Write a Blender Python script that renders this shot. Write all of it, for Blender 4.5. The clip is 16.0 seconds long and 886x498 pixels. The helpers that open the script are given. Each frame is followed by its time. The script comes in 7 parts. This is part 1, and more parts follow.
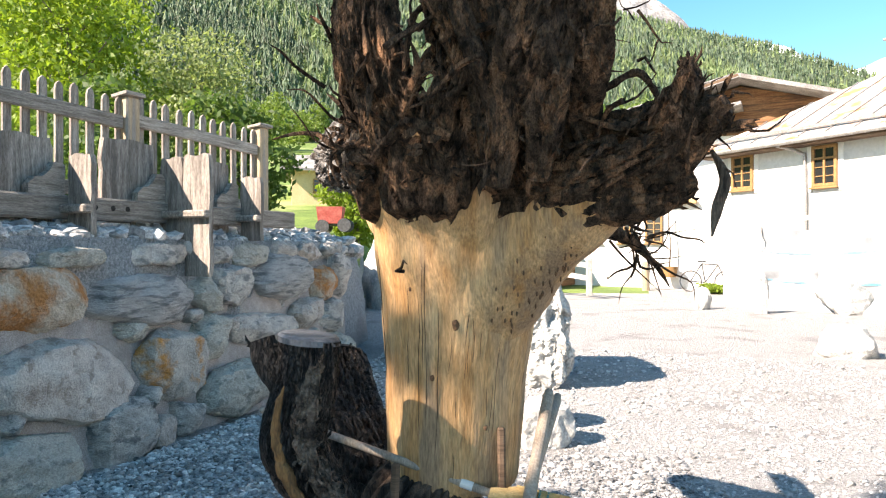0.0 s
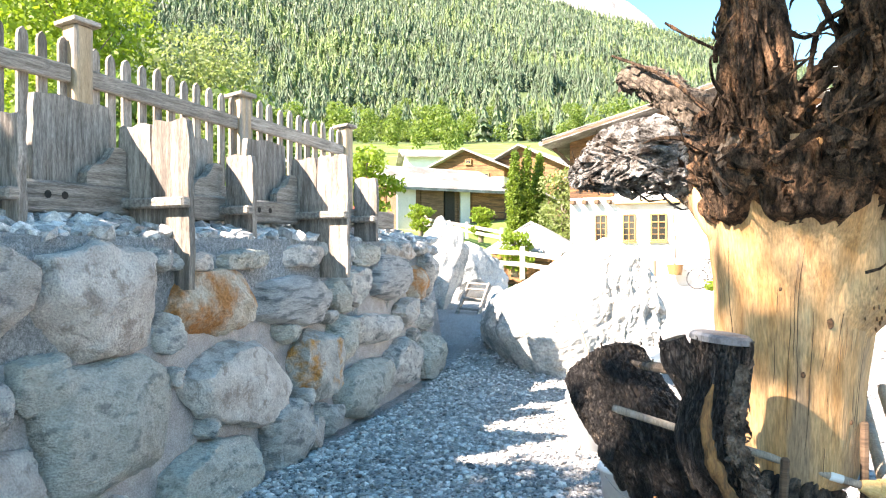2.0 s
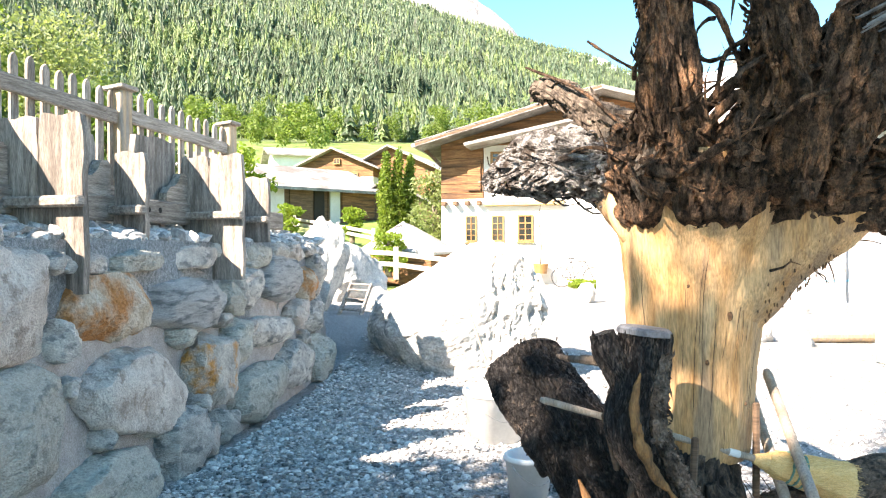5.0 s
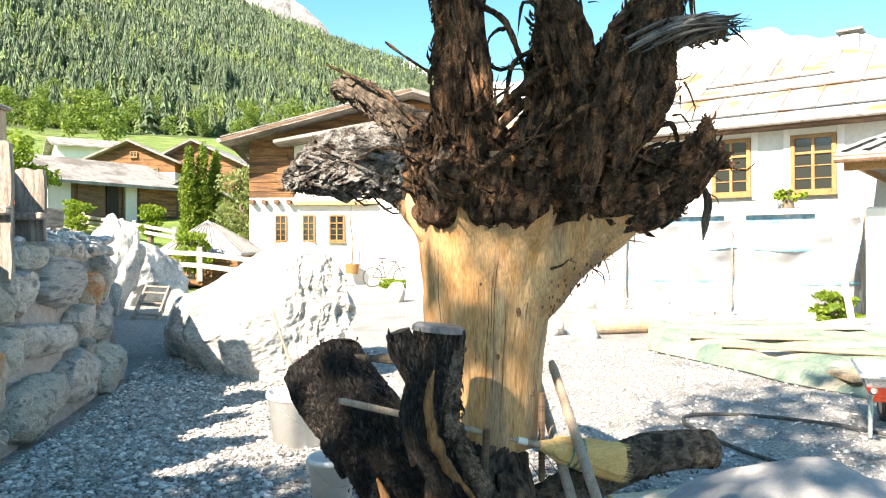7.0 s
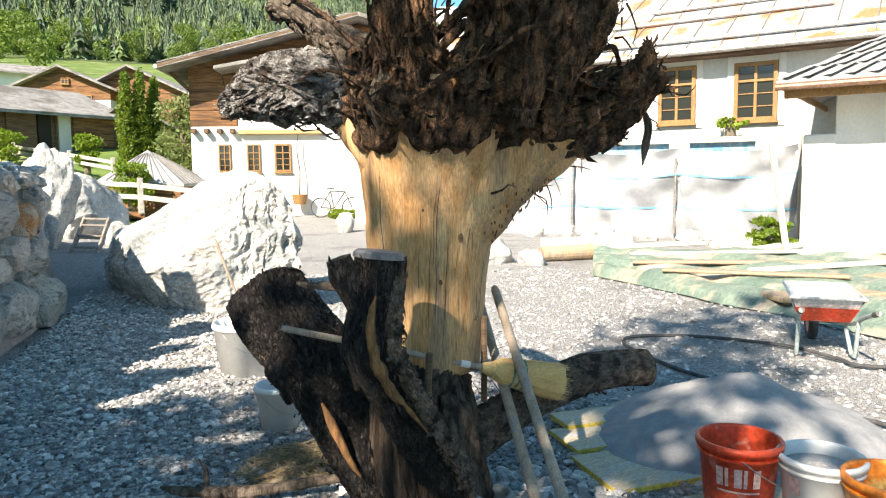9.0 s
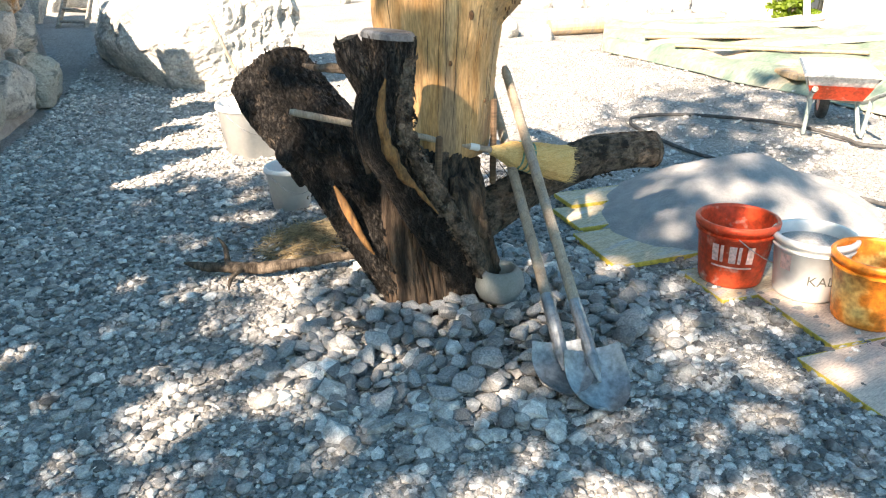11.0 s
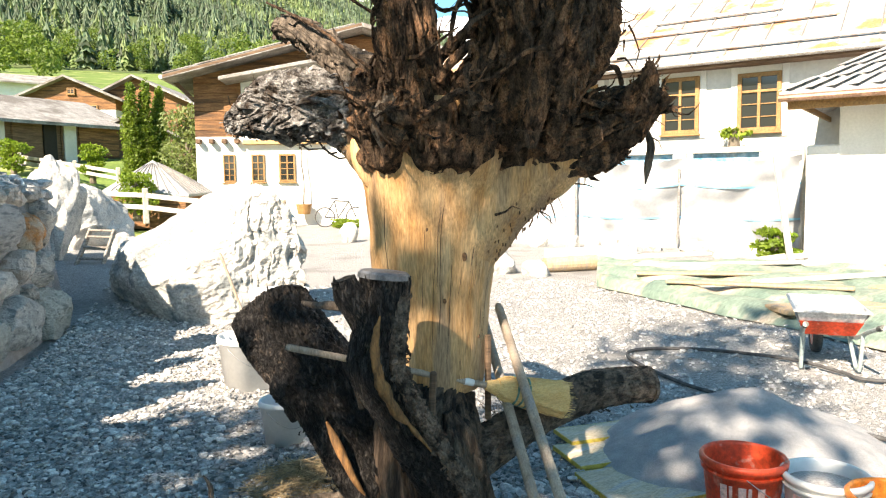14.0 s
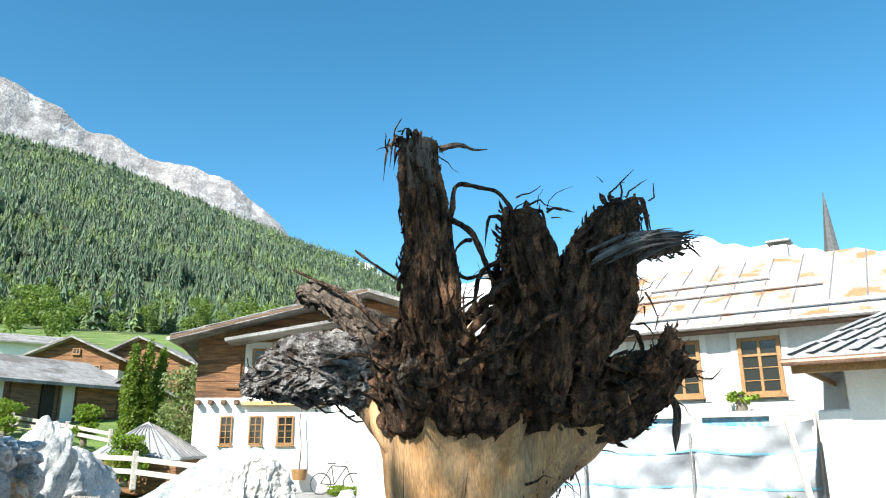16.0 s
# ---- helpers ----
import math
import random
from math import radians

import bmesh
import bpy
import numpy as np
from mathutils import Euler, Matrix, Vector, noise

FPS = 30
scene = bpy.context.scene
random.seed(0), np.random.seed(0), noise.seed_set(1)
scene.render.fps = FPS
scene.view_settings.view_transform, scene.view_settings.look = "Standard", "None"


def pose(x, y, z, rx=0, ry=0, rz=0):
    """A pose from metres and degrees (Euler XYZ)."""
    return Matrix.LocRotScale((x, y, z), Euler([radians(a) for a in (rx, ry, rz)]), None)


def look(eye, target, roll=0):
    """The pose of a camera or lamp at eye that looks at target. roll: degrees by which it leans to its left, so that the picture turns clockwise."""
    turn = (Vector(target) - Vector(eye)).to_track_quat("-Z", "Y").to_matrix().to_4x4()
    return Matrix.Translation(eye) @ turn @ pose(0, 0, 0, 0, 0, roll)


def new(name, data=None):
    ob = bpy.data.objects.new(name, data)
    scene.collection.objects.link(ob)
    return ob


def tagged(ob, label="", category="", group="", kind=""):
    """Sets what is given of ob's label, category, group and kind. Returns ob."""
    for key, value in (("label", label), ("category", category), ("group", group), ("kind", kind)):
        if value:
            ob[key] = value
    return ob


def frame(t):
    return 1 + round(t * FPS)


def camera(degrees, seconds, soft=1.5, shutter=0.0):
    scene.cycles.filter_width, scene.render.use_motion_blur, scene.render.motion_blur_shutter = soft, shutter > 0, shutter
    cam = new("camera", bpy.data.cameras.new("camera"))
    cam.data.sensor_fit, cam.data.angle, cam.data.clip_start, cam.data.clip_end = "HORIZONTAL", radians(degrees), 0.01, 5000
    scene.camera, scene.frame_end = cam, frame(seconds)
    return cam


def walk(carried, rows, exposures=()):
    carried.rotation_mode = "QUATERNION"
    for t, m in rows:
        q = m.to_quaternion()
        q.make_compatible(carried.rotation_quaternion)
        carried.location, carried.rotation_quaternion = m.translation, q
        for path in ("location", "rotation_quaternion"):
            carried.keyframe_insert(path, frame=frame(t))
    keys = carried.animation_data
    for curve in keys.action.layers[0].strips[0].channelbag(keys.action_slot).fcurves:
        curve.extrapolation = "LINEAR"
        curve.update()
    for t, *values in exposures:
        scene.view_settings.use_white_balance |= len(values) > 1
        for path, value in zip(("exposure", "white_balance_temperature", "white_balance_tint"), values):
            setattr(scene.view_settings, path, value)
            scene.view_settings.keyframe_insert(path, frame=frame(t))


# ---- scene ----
cam = camera(63.4, 16.0, soft=1.15)
METRES, EYE, TILT, LEAN, TURN = 2.05, 1.426, 0.0, 0.0, 0.0
ROWS = [
    (0.0, 0.0, 0.0, 0.0, -0.0, 0.0, 0.0),
    (0.5, -0.1207, -0.0018, 0.003, -0.48, -0.02, 0.07),
    (1.0, -0.2676, -0.0068, 0.0031, -1.24, -0.05, 0.14),
    (1.5, -0.4387, -0.0109, 0.0043, -1.88, -0.08, 0.23),
    (2.0, -0.6306, -0.0128, 0.0063, -2.25, -0.09, 0.28),
    (2.5, -0.7756, -0.0139, 0.0074, -2.36, -0.07, 0.27),
    (3.0, -0.7956, -0.0206, 0.0095, -2.89, -0.06, 0.28),
    (3.5, -0.7901, -0.0291, 0.0095, -6.09, -0.07, 0.33),
    (4.0, -0.7784, -0.0344, 0.0098, -8.24, -0.1, 0.36),
    (6.5, -0.7321, -0.0325, 0.0093, -23.53, -0.18, 0.34),
    (7.0, -0.7273, -0.0321, 0.0082, -27.77, -0.21, 0.33),
    (7.5, -0.7226, -0.0322, 0.0079, -31.1, -0.24, 0.39),
    (8.0, -0.7187, -0.03, 0.0057, -31.77, -0.24, 0.48),
    (8.5, -0.7166, -0.0345, 0.0024, -31.77, -1.34, 0.55),
    (9.0, -0.7111, -0.0344, 0.0009, -31.75, -5.83, 0.67),
    (9.5, -0.7114, -0.0291, 0.0048, -31.74, -10.33, 0.75),
    (10.0, -0.7176, -0.0245, 0.0087, -31.73, -14.81, 0.78),
    (10.25, -0.719, -0.0245, 0.0095, -31.71, -17.0, 0.79),
    (10.8, -0.722, -0.0255, 0.0115, -31.67, -21.6, 0.81),
    (11.35, -0.726, -0.027, 0.014, -31.62, -25.2, 0.85),
    (11.8, -0.729, -0.0285, 0.0158, -31.58, -25.2, 0.87),
    (12.25, -0.7305, -0.0295, 0.0164, -31.55, -23.1, 0.87),
    (12.5, -0.7301, -0.0301, 0.0166, -31.53, -21.08, 0.87),
    (13.0, -0.7266, -0.0348, 0.0162, -31.51, -15.81, 0.84),
    (13.5, -0.7189, -0.0375, 0.0179, -31.47, -10.45, 0.8),
    (14.0, -0.7143, -0.0396, 0.0211, -31.45, -5.15, 0.72),
    (14.5, -0.714, -0.0373, 0.0287, -31.44, -0.23, 0.6),
    (15.0, -0.7178, -0.0299, 0.0312, -31.43, 5.06, 0.47),
    (15.5, -0.7297, -0.0177, 0.0272, -31.48, 10.39, 0.39),
    (16.0, -0.7442, -0.0083, 0.0248, -31.5, 15.54, 0.41),
]
walk(cam, [(t, pose(0, 0, EYE, TILT, LEAN, TURN) @ pose(METRES * x, METRES * y, METRES * z, 90 + pitch, roll, yaw)) for t, x, y, z, yaw, pitch, roll in ROWS], exposures=[(0.0, 1.73, 7250, 20), (1.5, 2.33, 7350, 21), (2.5, 2.6, 7350, 21), (4.0, 2.53, 7250, 21), (6.5, 2.03, 7650, 16), (8.0, 1.48, 7250, 14), (9.0, 1.33, 7250, 14), (10.0, 1.53, 7550, 16), (12.5, 2.48, 8800, 20), (13.5, 1.83, 8100, 17), (14.5, 1.58, 7400, 14), (15.3, 1.26, 6600, 11), (16.0, 1.18, 6200, 9)])

# ---- light ----
world = bpy.data.worlds.new("sky")
scene.world = world
world.use_nodes = True
wn = world.node_tree
sky = wn.nodes.new("ShaderNodeTexSky")
sky.sky_type = "NISHITA"
sky.sun_disc = False
SUN_ELEV, SUN_BEARING = 38.0, 241.0
sky.sun_elevation, sky.sun_rotation = radians(SUN_ELEV), radians(SUN_BEARING)
sky.altitude = 1500
tone = wn.nodes.new("ShaderNodeHueSaturation")
tone.inputs["Hue"].default_value, tone.inputs["Saturation"].default_value = 0.48, 1.3
wn.links.new(sky.outputs[0], tone.inputs["Color"])
wn.links.new(tone.outputs[0], wn.nodes["Background"].inputs[0])
wn.nodes["Background"].inputs[1].default_value = 0.10
sun = new("sun", bpy.data.lights.new("sun", "SUN"))
sun.data.energy, sun.data.angle, sun.data.color = 5.0, radians(0.55), (1.0, 0.95, 0.86)
to_sun = Vector((math.sin(radians(SUN_BEARING)) * math.cos(radians(SUN_ELEV)), math.cos(radians(SUN_BEARING)) * math.cos(radians(SUN_ELEV)), math.sin(radians(SUN_ELEV))))
sun.matrix_basis = look(to_sun * 60, (0, 0, 0))


# ---- materials ----
def mat(name, a, b, scale=6.0, rough=0.8, bump=0.3, fine=60.0, stretch=(1, 1, 1), turn=0.0, third=None, third_scale=2.0, third_amount=0.5, metal=0.0, vary=0.0, island=0.0, spec=0.4, depth=0.01, detail=6, grain=0.32, crack=0.0):
    """Two colours mixed by noise at two scales, a third one in patches, and fine relief."""
    m = bpy.data.materials.new(name)
    m.use_nodes = True
    nt = m.node_tree
    N, L = nt.nodes, nt.links
    bsdf = N["Principled BSDF"]
    co = N.new("ShaderNodeTexCoord")
    mp = N.new("ShaderNodeMapping")
    mp.inputs["Scale"].default_value = stretch
    mp.inputs["Rotation"].default_value = (0, 0, radians(turn))
    if turn:
        mp.vector_type = "TEXTURE"
        mp.inputs["Scale"].default_value = [1 / s for s in stretch]
    L.new(co.outputs["Object"], mp.inputs[0])

    def noise_tex(s, d=5.0, r=0.6):
        n = N.new("ShaderNodeTexNoise")
        n.inputs["Scale"].default_value, n.inputs["Detail"].default_value, n.inputs["Roughness"].default_value = s, d, r
        L.new(mp.outputs[0], n.inputs["Vector"])
        return n

    def ramp(src, lo, hi):
        r = N.new("ShaderNodeMapRange")
        r.inputs[1].default_value, r.inputs[2].default_value = lo, hi
        L.new(src, r.inputs[0])
        return r.outputs[0]

    def mix(f, c1, c2, kind="MIX"):
        x = N.new("ShaderNodeMix")
        x.data_type, x.blend_type = "RGBA", kind
        for sock, v in ((x.inputs[0], f), (x.inputs[6], c1), (x.inputs[7], c2)):
            if isinstance(v, bpy.types.NodeSocket):
                L.new(v, sock)
            elif isinstance(v, (int, float)):
                sock.default_value = v
            else:
                sock.default_value = (*v, 1)
        return x.outputs[2]

    n1, n2 = noise_tex(scale, detail), noise_tex(fine, 3.0)
    col = mix(ramp(n1.outputs[0], 0.35, 0.65), a, b)
    if third:
        n3 = noise_tex(third_scale, 4.0)
        col = mix(ramp(n3.outputs[0], 0.62 - third_amount * 0.25, 0.72 - third_amount * 0.2), col, third)
    dark = N.new("ShaderNodeHueSaturation")
    L.new(col, dark.inputs["Color"])
    v = N.new("ShaderNodeMapRange")
    v.inputs[1].default_value, v.inputs[2].default_value, v.inputs[3].default_value, v.inputs[4].default_value = 0.3, 0.7, 1 - grain, 1 + grain
    L.new(n2.outputs[0], v.inputs[0])
    val = v.outputs[0]
    if vary or island:
        src = N.new("ShaderNodeObjectInfo").outputs["Random"] if vary else N.new("ShaderNodeNewGeometry").outputs["Random Per Island"]
        r = N.new("ShaderNodeMapRange")
        k = vary or island
        r.inputs[3].default_value, r.inputs[4].default_value = 1 - k, 1 + k
        L.new(src, r.inputs[0])
        mul = N.new("ShaderNodeMath")
        mul.operation = "MULTIPLY"
        L.new(val, mul.inputs[0])
        L.new(r.outputs[0], mul.inputs[1])
        val = mul.outputs[0]
    vor = None
    if crack:
        vor = N.new("ShaderNodeTexVoronoi")
        vor.feature = "DISTANCE_TO_EDGE"
        vor.inputs["Scale"].default_value = crack
        bend = mix(0.06, mp.outputs[0], n1.outputs["Color"], "ADD")
        L.new(bend, vor.inputs["Vector"])
        vor = ramp(vor.outputs["Distance"], 0.0, 0.16)
        lift = N.new("ShaderNodeMath")
        lift.operation = "MULTIPLY_ADD"
        lift.inputs[1].default_value, lift.inputs[2].default_value = 0.75, 0.25
        L.new(vor, lift.inputs[0])
        mul = N.new("ShaderNodeMath")
        mul.operation = "MULTIPLY"
        L.new(val, mul.inputs[0])
        L.new(lift.outputs[0], mul.inputs[1])
        val = mul.outputs[0]
    L.new(val, dark.inputs["Value"])
    L.new(dark.outputs[0], bsdf.inputs["Base Color"])
    bsdf.inputs["Roughness"].default_value, bsdf.inputs["Metallic"].default_value = rough, metal
    bsdf.inputs["Specular IOR Level"].default_value = spec
    if bump:
        add = N.new("ShaderNodeMath")
        add.operation = "ADD"
        half = N.new("ShaderNodeMath")
        half.operation = "MULTIPLY"
        half.inputs[1].default_value = 0.35
        L.new(n2.outputs[0], half.inputs[0])
        L.new(n1.outputs[0], add.inputs[0])
        L.new(half.outputs[0], add.inputs[1])
        if crack:
            more = N.new("ShaderNodeMath")
            more.operation = "MULTIPLY_ADD"
            more.inputs[1].default_value = 0.5
            L.new(vor, more.inputs[0])
            L.new(add.outputs[0], more.inputs[2])
            add = more
        bp = N.new("ShaderNodeBump")
        bp.inputs["Strength"].default_value, bp.inputs["Distance"].default_value = bump, depth
        L.new(add.outputs[0], bp.inputs["Height"])
        L.new(bp.outputs[0], bsdf.inputs["Normal"])
    return m


def leaf_mat(name, a, b, vary=0.35):
    m = mat(name, a, b, scale=0.8, rough=0.6, bump=0, fine=9, island=vary)
    nt = m.node_tree
    tr = nt.nodes.new("ShaderNodeBsdfTranslucent")
    tr.inputs[0].default_value = (b[0] * 1.6, b[1] * 1.7, b[2], 1)
    mx = nt.nodes.new("ShaderNodeMixShader")
    mx.inputs[0].default_value = 0.35
    out = nt.nodes["Material Output"]
    nt.links.new(nt.nodes["Principled BSDF"].outputs[0], mx.inputs[1])
    nt.links.new(tr.outputs[0], mx.inputs[2])
    nt.links.new(mx.outputs[0], out.inputs[0])
    return m


M_GROUND = mat("gravel_ground", (0.24, 0.238, 0.232), (0.50, 0.485, 0.465), scale=46, fine=170, rough=0.95, bump=1.0, depth=0.03, third=(0.27, 0.262, 0.25), third_scale=1.1, third_amount=0.35, grain=0.42, spec=0.2)
M_PEBBLE = mat("pebbles", (0.26, 0.258, 0.25), (0.58, 0.56, 0.53), scale=30, fine=180, rough=0.9, island=0.5, bump=0.3)
# darker copy of the pebbles: shade near the stump put into the colour
M_PEBBLE_SHADED = mat("shaded_gravel", (0.10, 0.105, 0.11), (0.36, 0.352, 0.34), scale=22, fine=150, rough=0.9, island=0.55, bump=0.4, spec=0.2)
M_COBBLE = mat("cobbles", (0.17, 0.18, 0.19), (0.40, 0.395, 0.385), scale=14, fine=120, rough=0.9, vary=0.35, bump=0.5, spec=0.2)
M_GRASS = mat("grass", (0.08, 0.135, 0.025), (0.16, 0.23, 0.05), scale=0.6, fine=9, rough=0.9, bump=0.4, third=(0.3, 0.32, 0.12), third_scale=0.12, third_amount=0.3)
M_FOREST_FLOOR = mat("forest_floor", (0.05, 0.08, 0.025), (0.09, 0.12, 0.04), scale=0.05, fine=0.6, rough=1, bump=0)
M_ROCK = mat("boulder", (0.37, 0.36, 0.335), (0.58, 0.56, 0.52), scale=3.5, fine=40, rough=0.92, bump=0.7, depth=0.05, third=(0.24, 0.26, 0.26), third_scale=2.4, third_amount=0.5)
M_STONES = [
    mat("stone_grey", (0.39, 0.355, 0.32), (0.65, 0.605, 0.545), scale=7, fine=85, rough=0.93, bump=1.0, depth=0.05, stretch=(1, 1, 1.7), turn=8, third=(0.24, 0.235, 0.225), third_scale=9, third_amount=0.35, vary=0.15, grain=0.24),
    mat("stone_ochre", (0.42, 0.33, 0.24), (0.55, 0.48, 0.40), scale=6, fine=70, rough=0.93, bump=1.0, depth=0.05, third=(0.42, 0.18, 0.06), third_scale=3.6, third_amount=0.75, vary=0.1, grain=0.24),
    mat("stone_green", (0.37, 0.35, 0.30), (0.58, 0.55, 0.475), scale=8, fine=70, rough=0.93, bump=1.0, depth=0.05, stretch=(1, 1, 1.6), turn=12, third=(0.25, 0.25, 0.22), third_scale=8, third_amount=0.35, vary=0.12, grain=0.24),
    mat("stone_rose", (0.46, 0.395, 0.345), (0.64, 0.58, 0.52), scale=6, fine=90, rough=0.93, bump=1.0, depth=0.05, third=(0.33, 0.265, 0.22), third_scale=8, third_amount=0.35, vary=0.12, grain=0.24),
    mat("stone_white", (0.45, 0.43, 0.405), (0.64, 0.615, 0.58), scale=6, fine=80, rough=0.93, bump=1.0, depth=0.05, stretch=(1, 1, 5), turn=10, third=(0.24, 0.245, 0.24), third_scale=4.5, third_amount=0.42, vary=0.1, grain=0.24),
    mat("stone_rusty", (0.36, 0.335, 0.30), (0.58, 0.54, 0.48), scale=7, fine=80, rough=0.93, bump=1.0, depth=0.05, third=(0.50, 0.24, 0.07), third_scale=4.2, third_amount=0.42, vary=0.1, grain=0.24),
]
M_MORTAR = mat("mortar", (0.31, 0.275, 0.255), (0.41, 0.37, 0.345), scale=10, fine=120, rough=0.97, bump=0.6)
M_GREYWOOD = mat("weathered_wood", (0.145, 0.122, 0.102), (0.37, 0.325, 0.28), scale=5, fine=40, rough=0.9, stretch=(7, 7, 0.7), bump=0.7, depth=0.008, vary=0.2, third=(0.15, 0.128, 0.108), third_scale=1.4, third_amount=0.35, grain=0.38)
M_GREYBEAM = mat("weathered_beam", (0.16, 0.134, 0.11), (0.37, 0.33, 0.285), scale=5, fine=40, rough=0.9, stretch=(9, 0.7, 9), turn=-25, bump=0.7, depth=0.008, vary=0.15, grain=0.38)
M_NEWWOOD = mat("fresh_wood", (0.45, 0.28, 0.12), (0.56, 0.38, 0.19), scale=4, fine=40, rough=0.8, stretch=(8, 8, 0.6), bump=0.3, depth=0.004)
M_TRUNK = mat("peeled_trunk", (0.40, 0.20, 0.07), (0.60, 0.385, 0.195), scale=2.6, fine=30, rough=0.75, stretch=(5, 5, 0.7), bump=0.7, depth=0.012, third=(0.31, 0.20, 0.115), third_scale=1.6, third_amount=0.55, grain=0.36)
M_BARK = mat("dark_bark", (0.010, 0.007, 0.005), (0.115, 0.075, 0.050), scale=20, fine=140, rough=0.95, bump=1.0, depth=0.03, stretch=(1.6, 1.6, 0.8), third=(0.23, 0.125, 0.07), third_scale=11, third_amount=0.42, grain=0.6, spec=0.12)
M_GREYBARK = mat("grey_bark", (0.030, 0.025, 0.022), (0.36, 0.34, 0.32), scale=16, fine=90, rough=0.95, bump=1.0, depth=0.03, third=(0.045, 0.033, 0.025), third_scale=11, third_amount=0.5, grain=0.5, spec=0.15)
M_ROOT = mat("bare_root", (0.035, 0.027, 0.021), (0.17, 0.135, 0.105), scale=9, fine=60, rough=0.9, bump=0.9, depth=0.015, stretch=(4, 4, 0.8), grain=0.45, spec=0.15)
M_CHAR = mat("charred_wood", (0.010, 0.009, 0.009), (0.062, 0.055, 0.050), scale=30, fine=140, rough=0.5, bump=1.0, depth=0.025, stretch=(1.8, 1.8, 0.6), third=(0.125, 0.098, 0.078), third_scale=16, third_amount=0.28, grain=0.6, crack=42, spec=0.25)
M_PLASTER = mat("white_plaster", (0.68, 0.67, 0.63), (0.77, 0.76, 0.73), scale=1.2, fine=30, rough=0.95, bump=0.2, grain=0.06)
M_PLASTER_GREY = mat("grey_plaster", (0.52, 0.515, 0.49), (0.63, 0.625, 0.60), scale=0.8, fine=12, rough=0.95, bump=0.2, grain=0.08)
M_BARN = mat("brown_boards", (0.15, 0.068, 0.030), (0.29, 0.15, 0.068), scale=3, fine=20, rough=0.9, stretch=(0.6, 0.6, 8), bump=0.4, third=(0.09, 0.05, 0.028), third_scale=0.9, grain=0.42)
M_BARNDARK = mat("dark_boards", (0.09, 0.055, 0.035), (0.19, 0.12, 0.075), scale=3, fine=20, rough=0.9, stretch=(0.6, 0.6, 7), bump=0.4)
M_SLATE = mat("stone_roof", (0.20, 0.19, 0.178), (0.34, 0.325, 0.305), scale=2.5, fine=24, rough=0.9, bump=0.6, third=(0.15, 0.135, 0.12), third_scale=0.7, grain=0.4)
M_TIN = mat("rusty_sheet_roof", (0.38, 0.365, 0.34), (0.50, 0.48, 0.455), scale=1.0, fine=14, rough=0.75, bump=0.1, third=(0.40, 0.19, 0.085), third_scale=1.3, third_amount=0.52, grain=0.2)
M_SHINGLE = mat("grey_shingles", (0.26, 0.26, 0.265), (0.36, 0.355, 0.35), scale=4, fine=30, rough=0.9, bump=0.4, vary=0.1)
M_FRAME = mat("ochre_window_frame", (0.25, 0.135, 0.05), (0.34, 0.19, 0.075), scale=5, fine=30, rough=0.6, bump=0.1)
M_GUTTER = mat("dull_metal", (0.30, 0.28, 0.26), (0.40, 0.38, 0.36), scale=5, fine=30, rough=0.5, metal=0.6, bump=0.05)
M_IRON = mat("worn_steel", (0.20, 0.21, 0.22), (0.42, 0.43, 0.44), scale=7, fine=50, rough=0.45, metal=0.75, bump=0.2, third=(0.45, 0.44, 0.41), third_scale=5, third_amount=0.4)
M_SAND = mat("fine_sand", (0.25, 0.25, 0.255), (0.33, 0.325, 0.32), scale=14, fine=220, rough=0.97, bump=0.5)
M_LEAF = leaf_mat("fresh_leaves", (0.10, 0.17, 0.015), (0.20, 0.27, 0.03))
M_LEAF_DARK = leaf_mat("dark_leaves", (0.045, 0.085, 0.015), (0.085, 0.14, 0.03))
M_LEAF_GREY = leaf_mat("greyish_leaves", (0.13, 0.17, 0.06), (0.22, 0.26, 0.11))
M_CONIFER = leaf_mat("conifer_needles", (0.05, 0.095, 0.058), (0.135, 0.18, 0.10), vary=0.65)
M_THUJA = leaf_mat("thuja", (0.09, 0.15, 0.015), (0.16, 0.22, 0.03), 0.2)
M_WOODBARK = mat("tree_bark", (0.10, 0.08, 0.06), (0.2, 0.17, 0.13), scale=6, fine=30, rough=0.95, bump=0.6)
M_GLASS = bpy.data.materials.new("window_glass")
M_GLASS.use_nodes = True
_g = M_GLASS.node_tree.nodes["Principled BSDF"]
_g.inputs["Base Color"].default_value, _g.inputs["Roughness"].default_value, _g.inputs["Specular IOR Level"].default_value = (0.02, 0.022, 0.022, 1), 0.06, 0.6


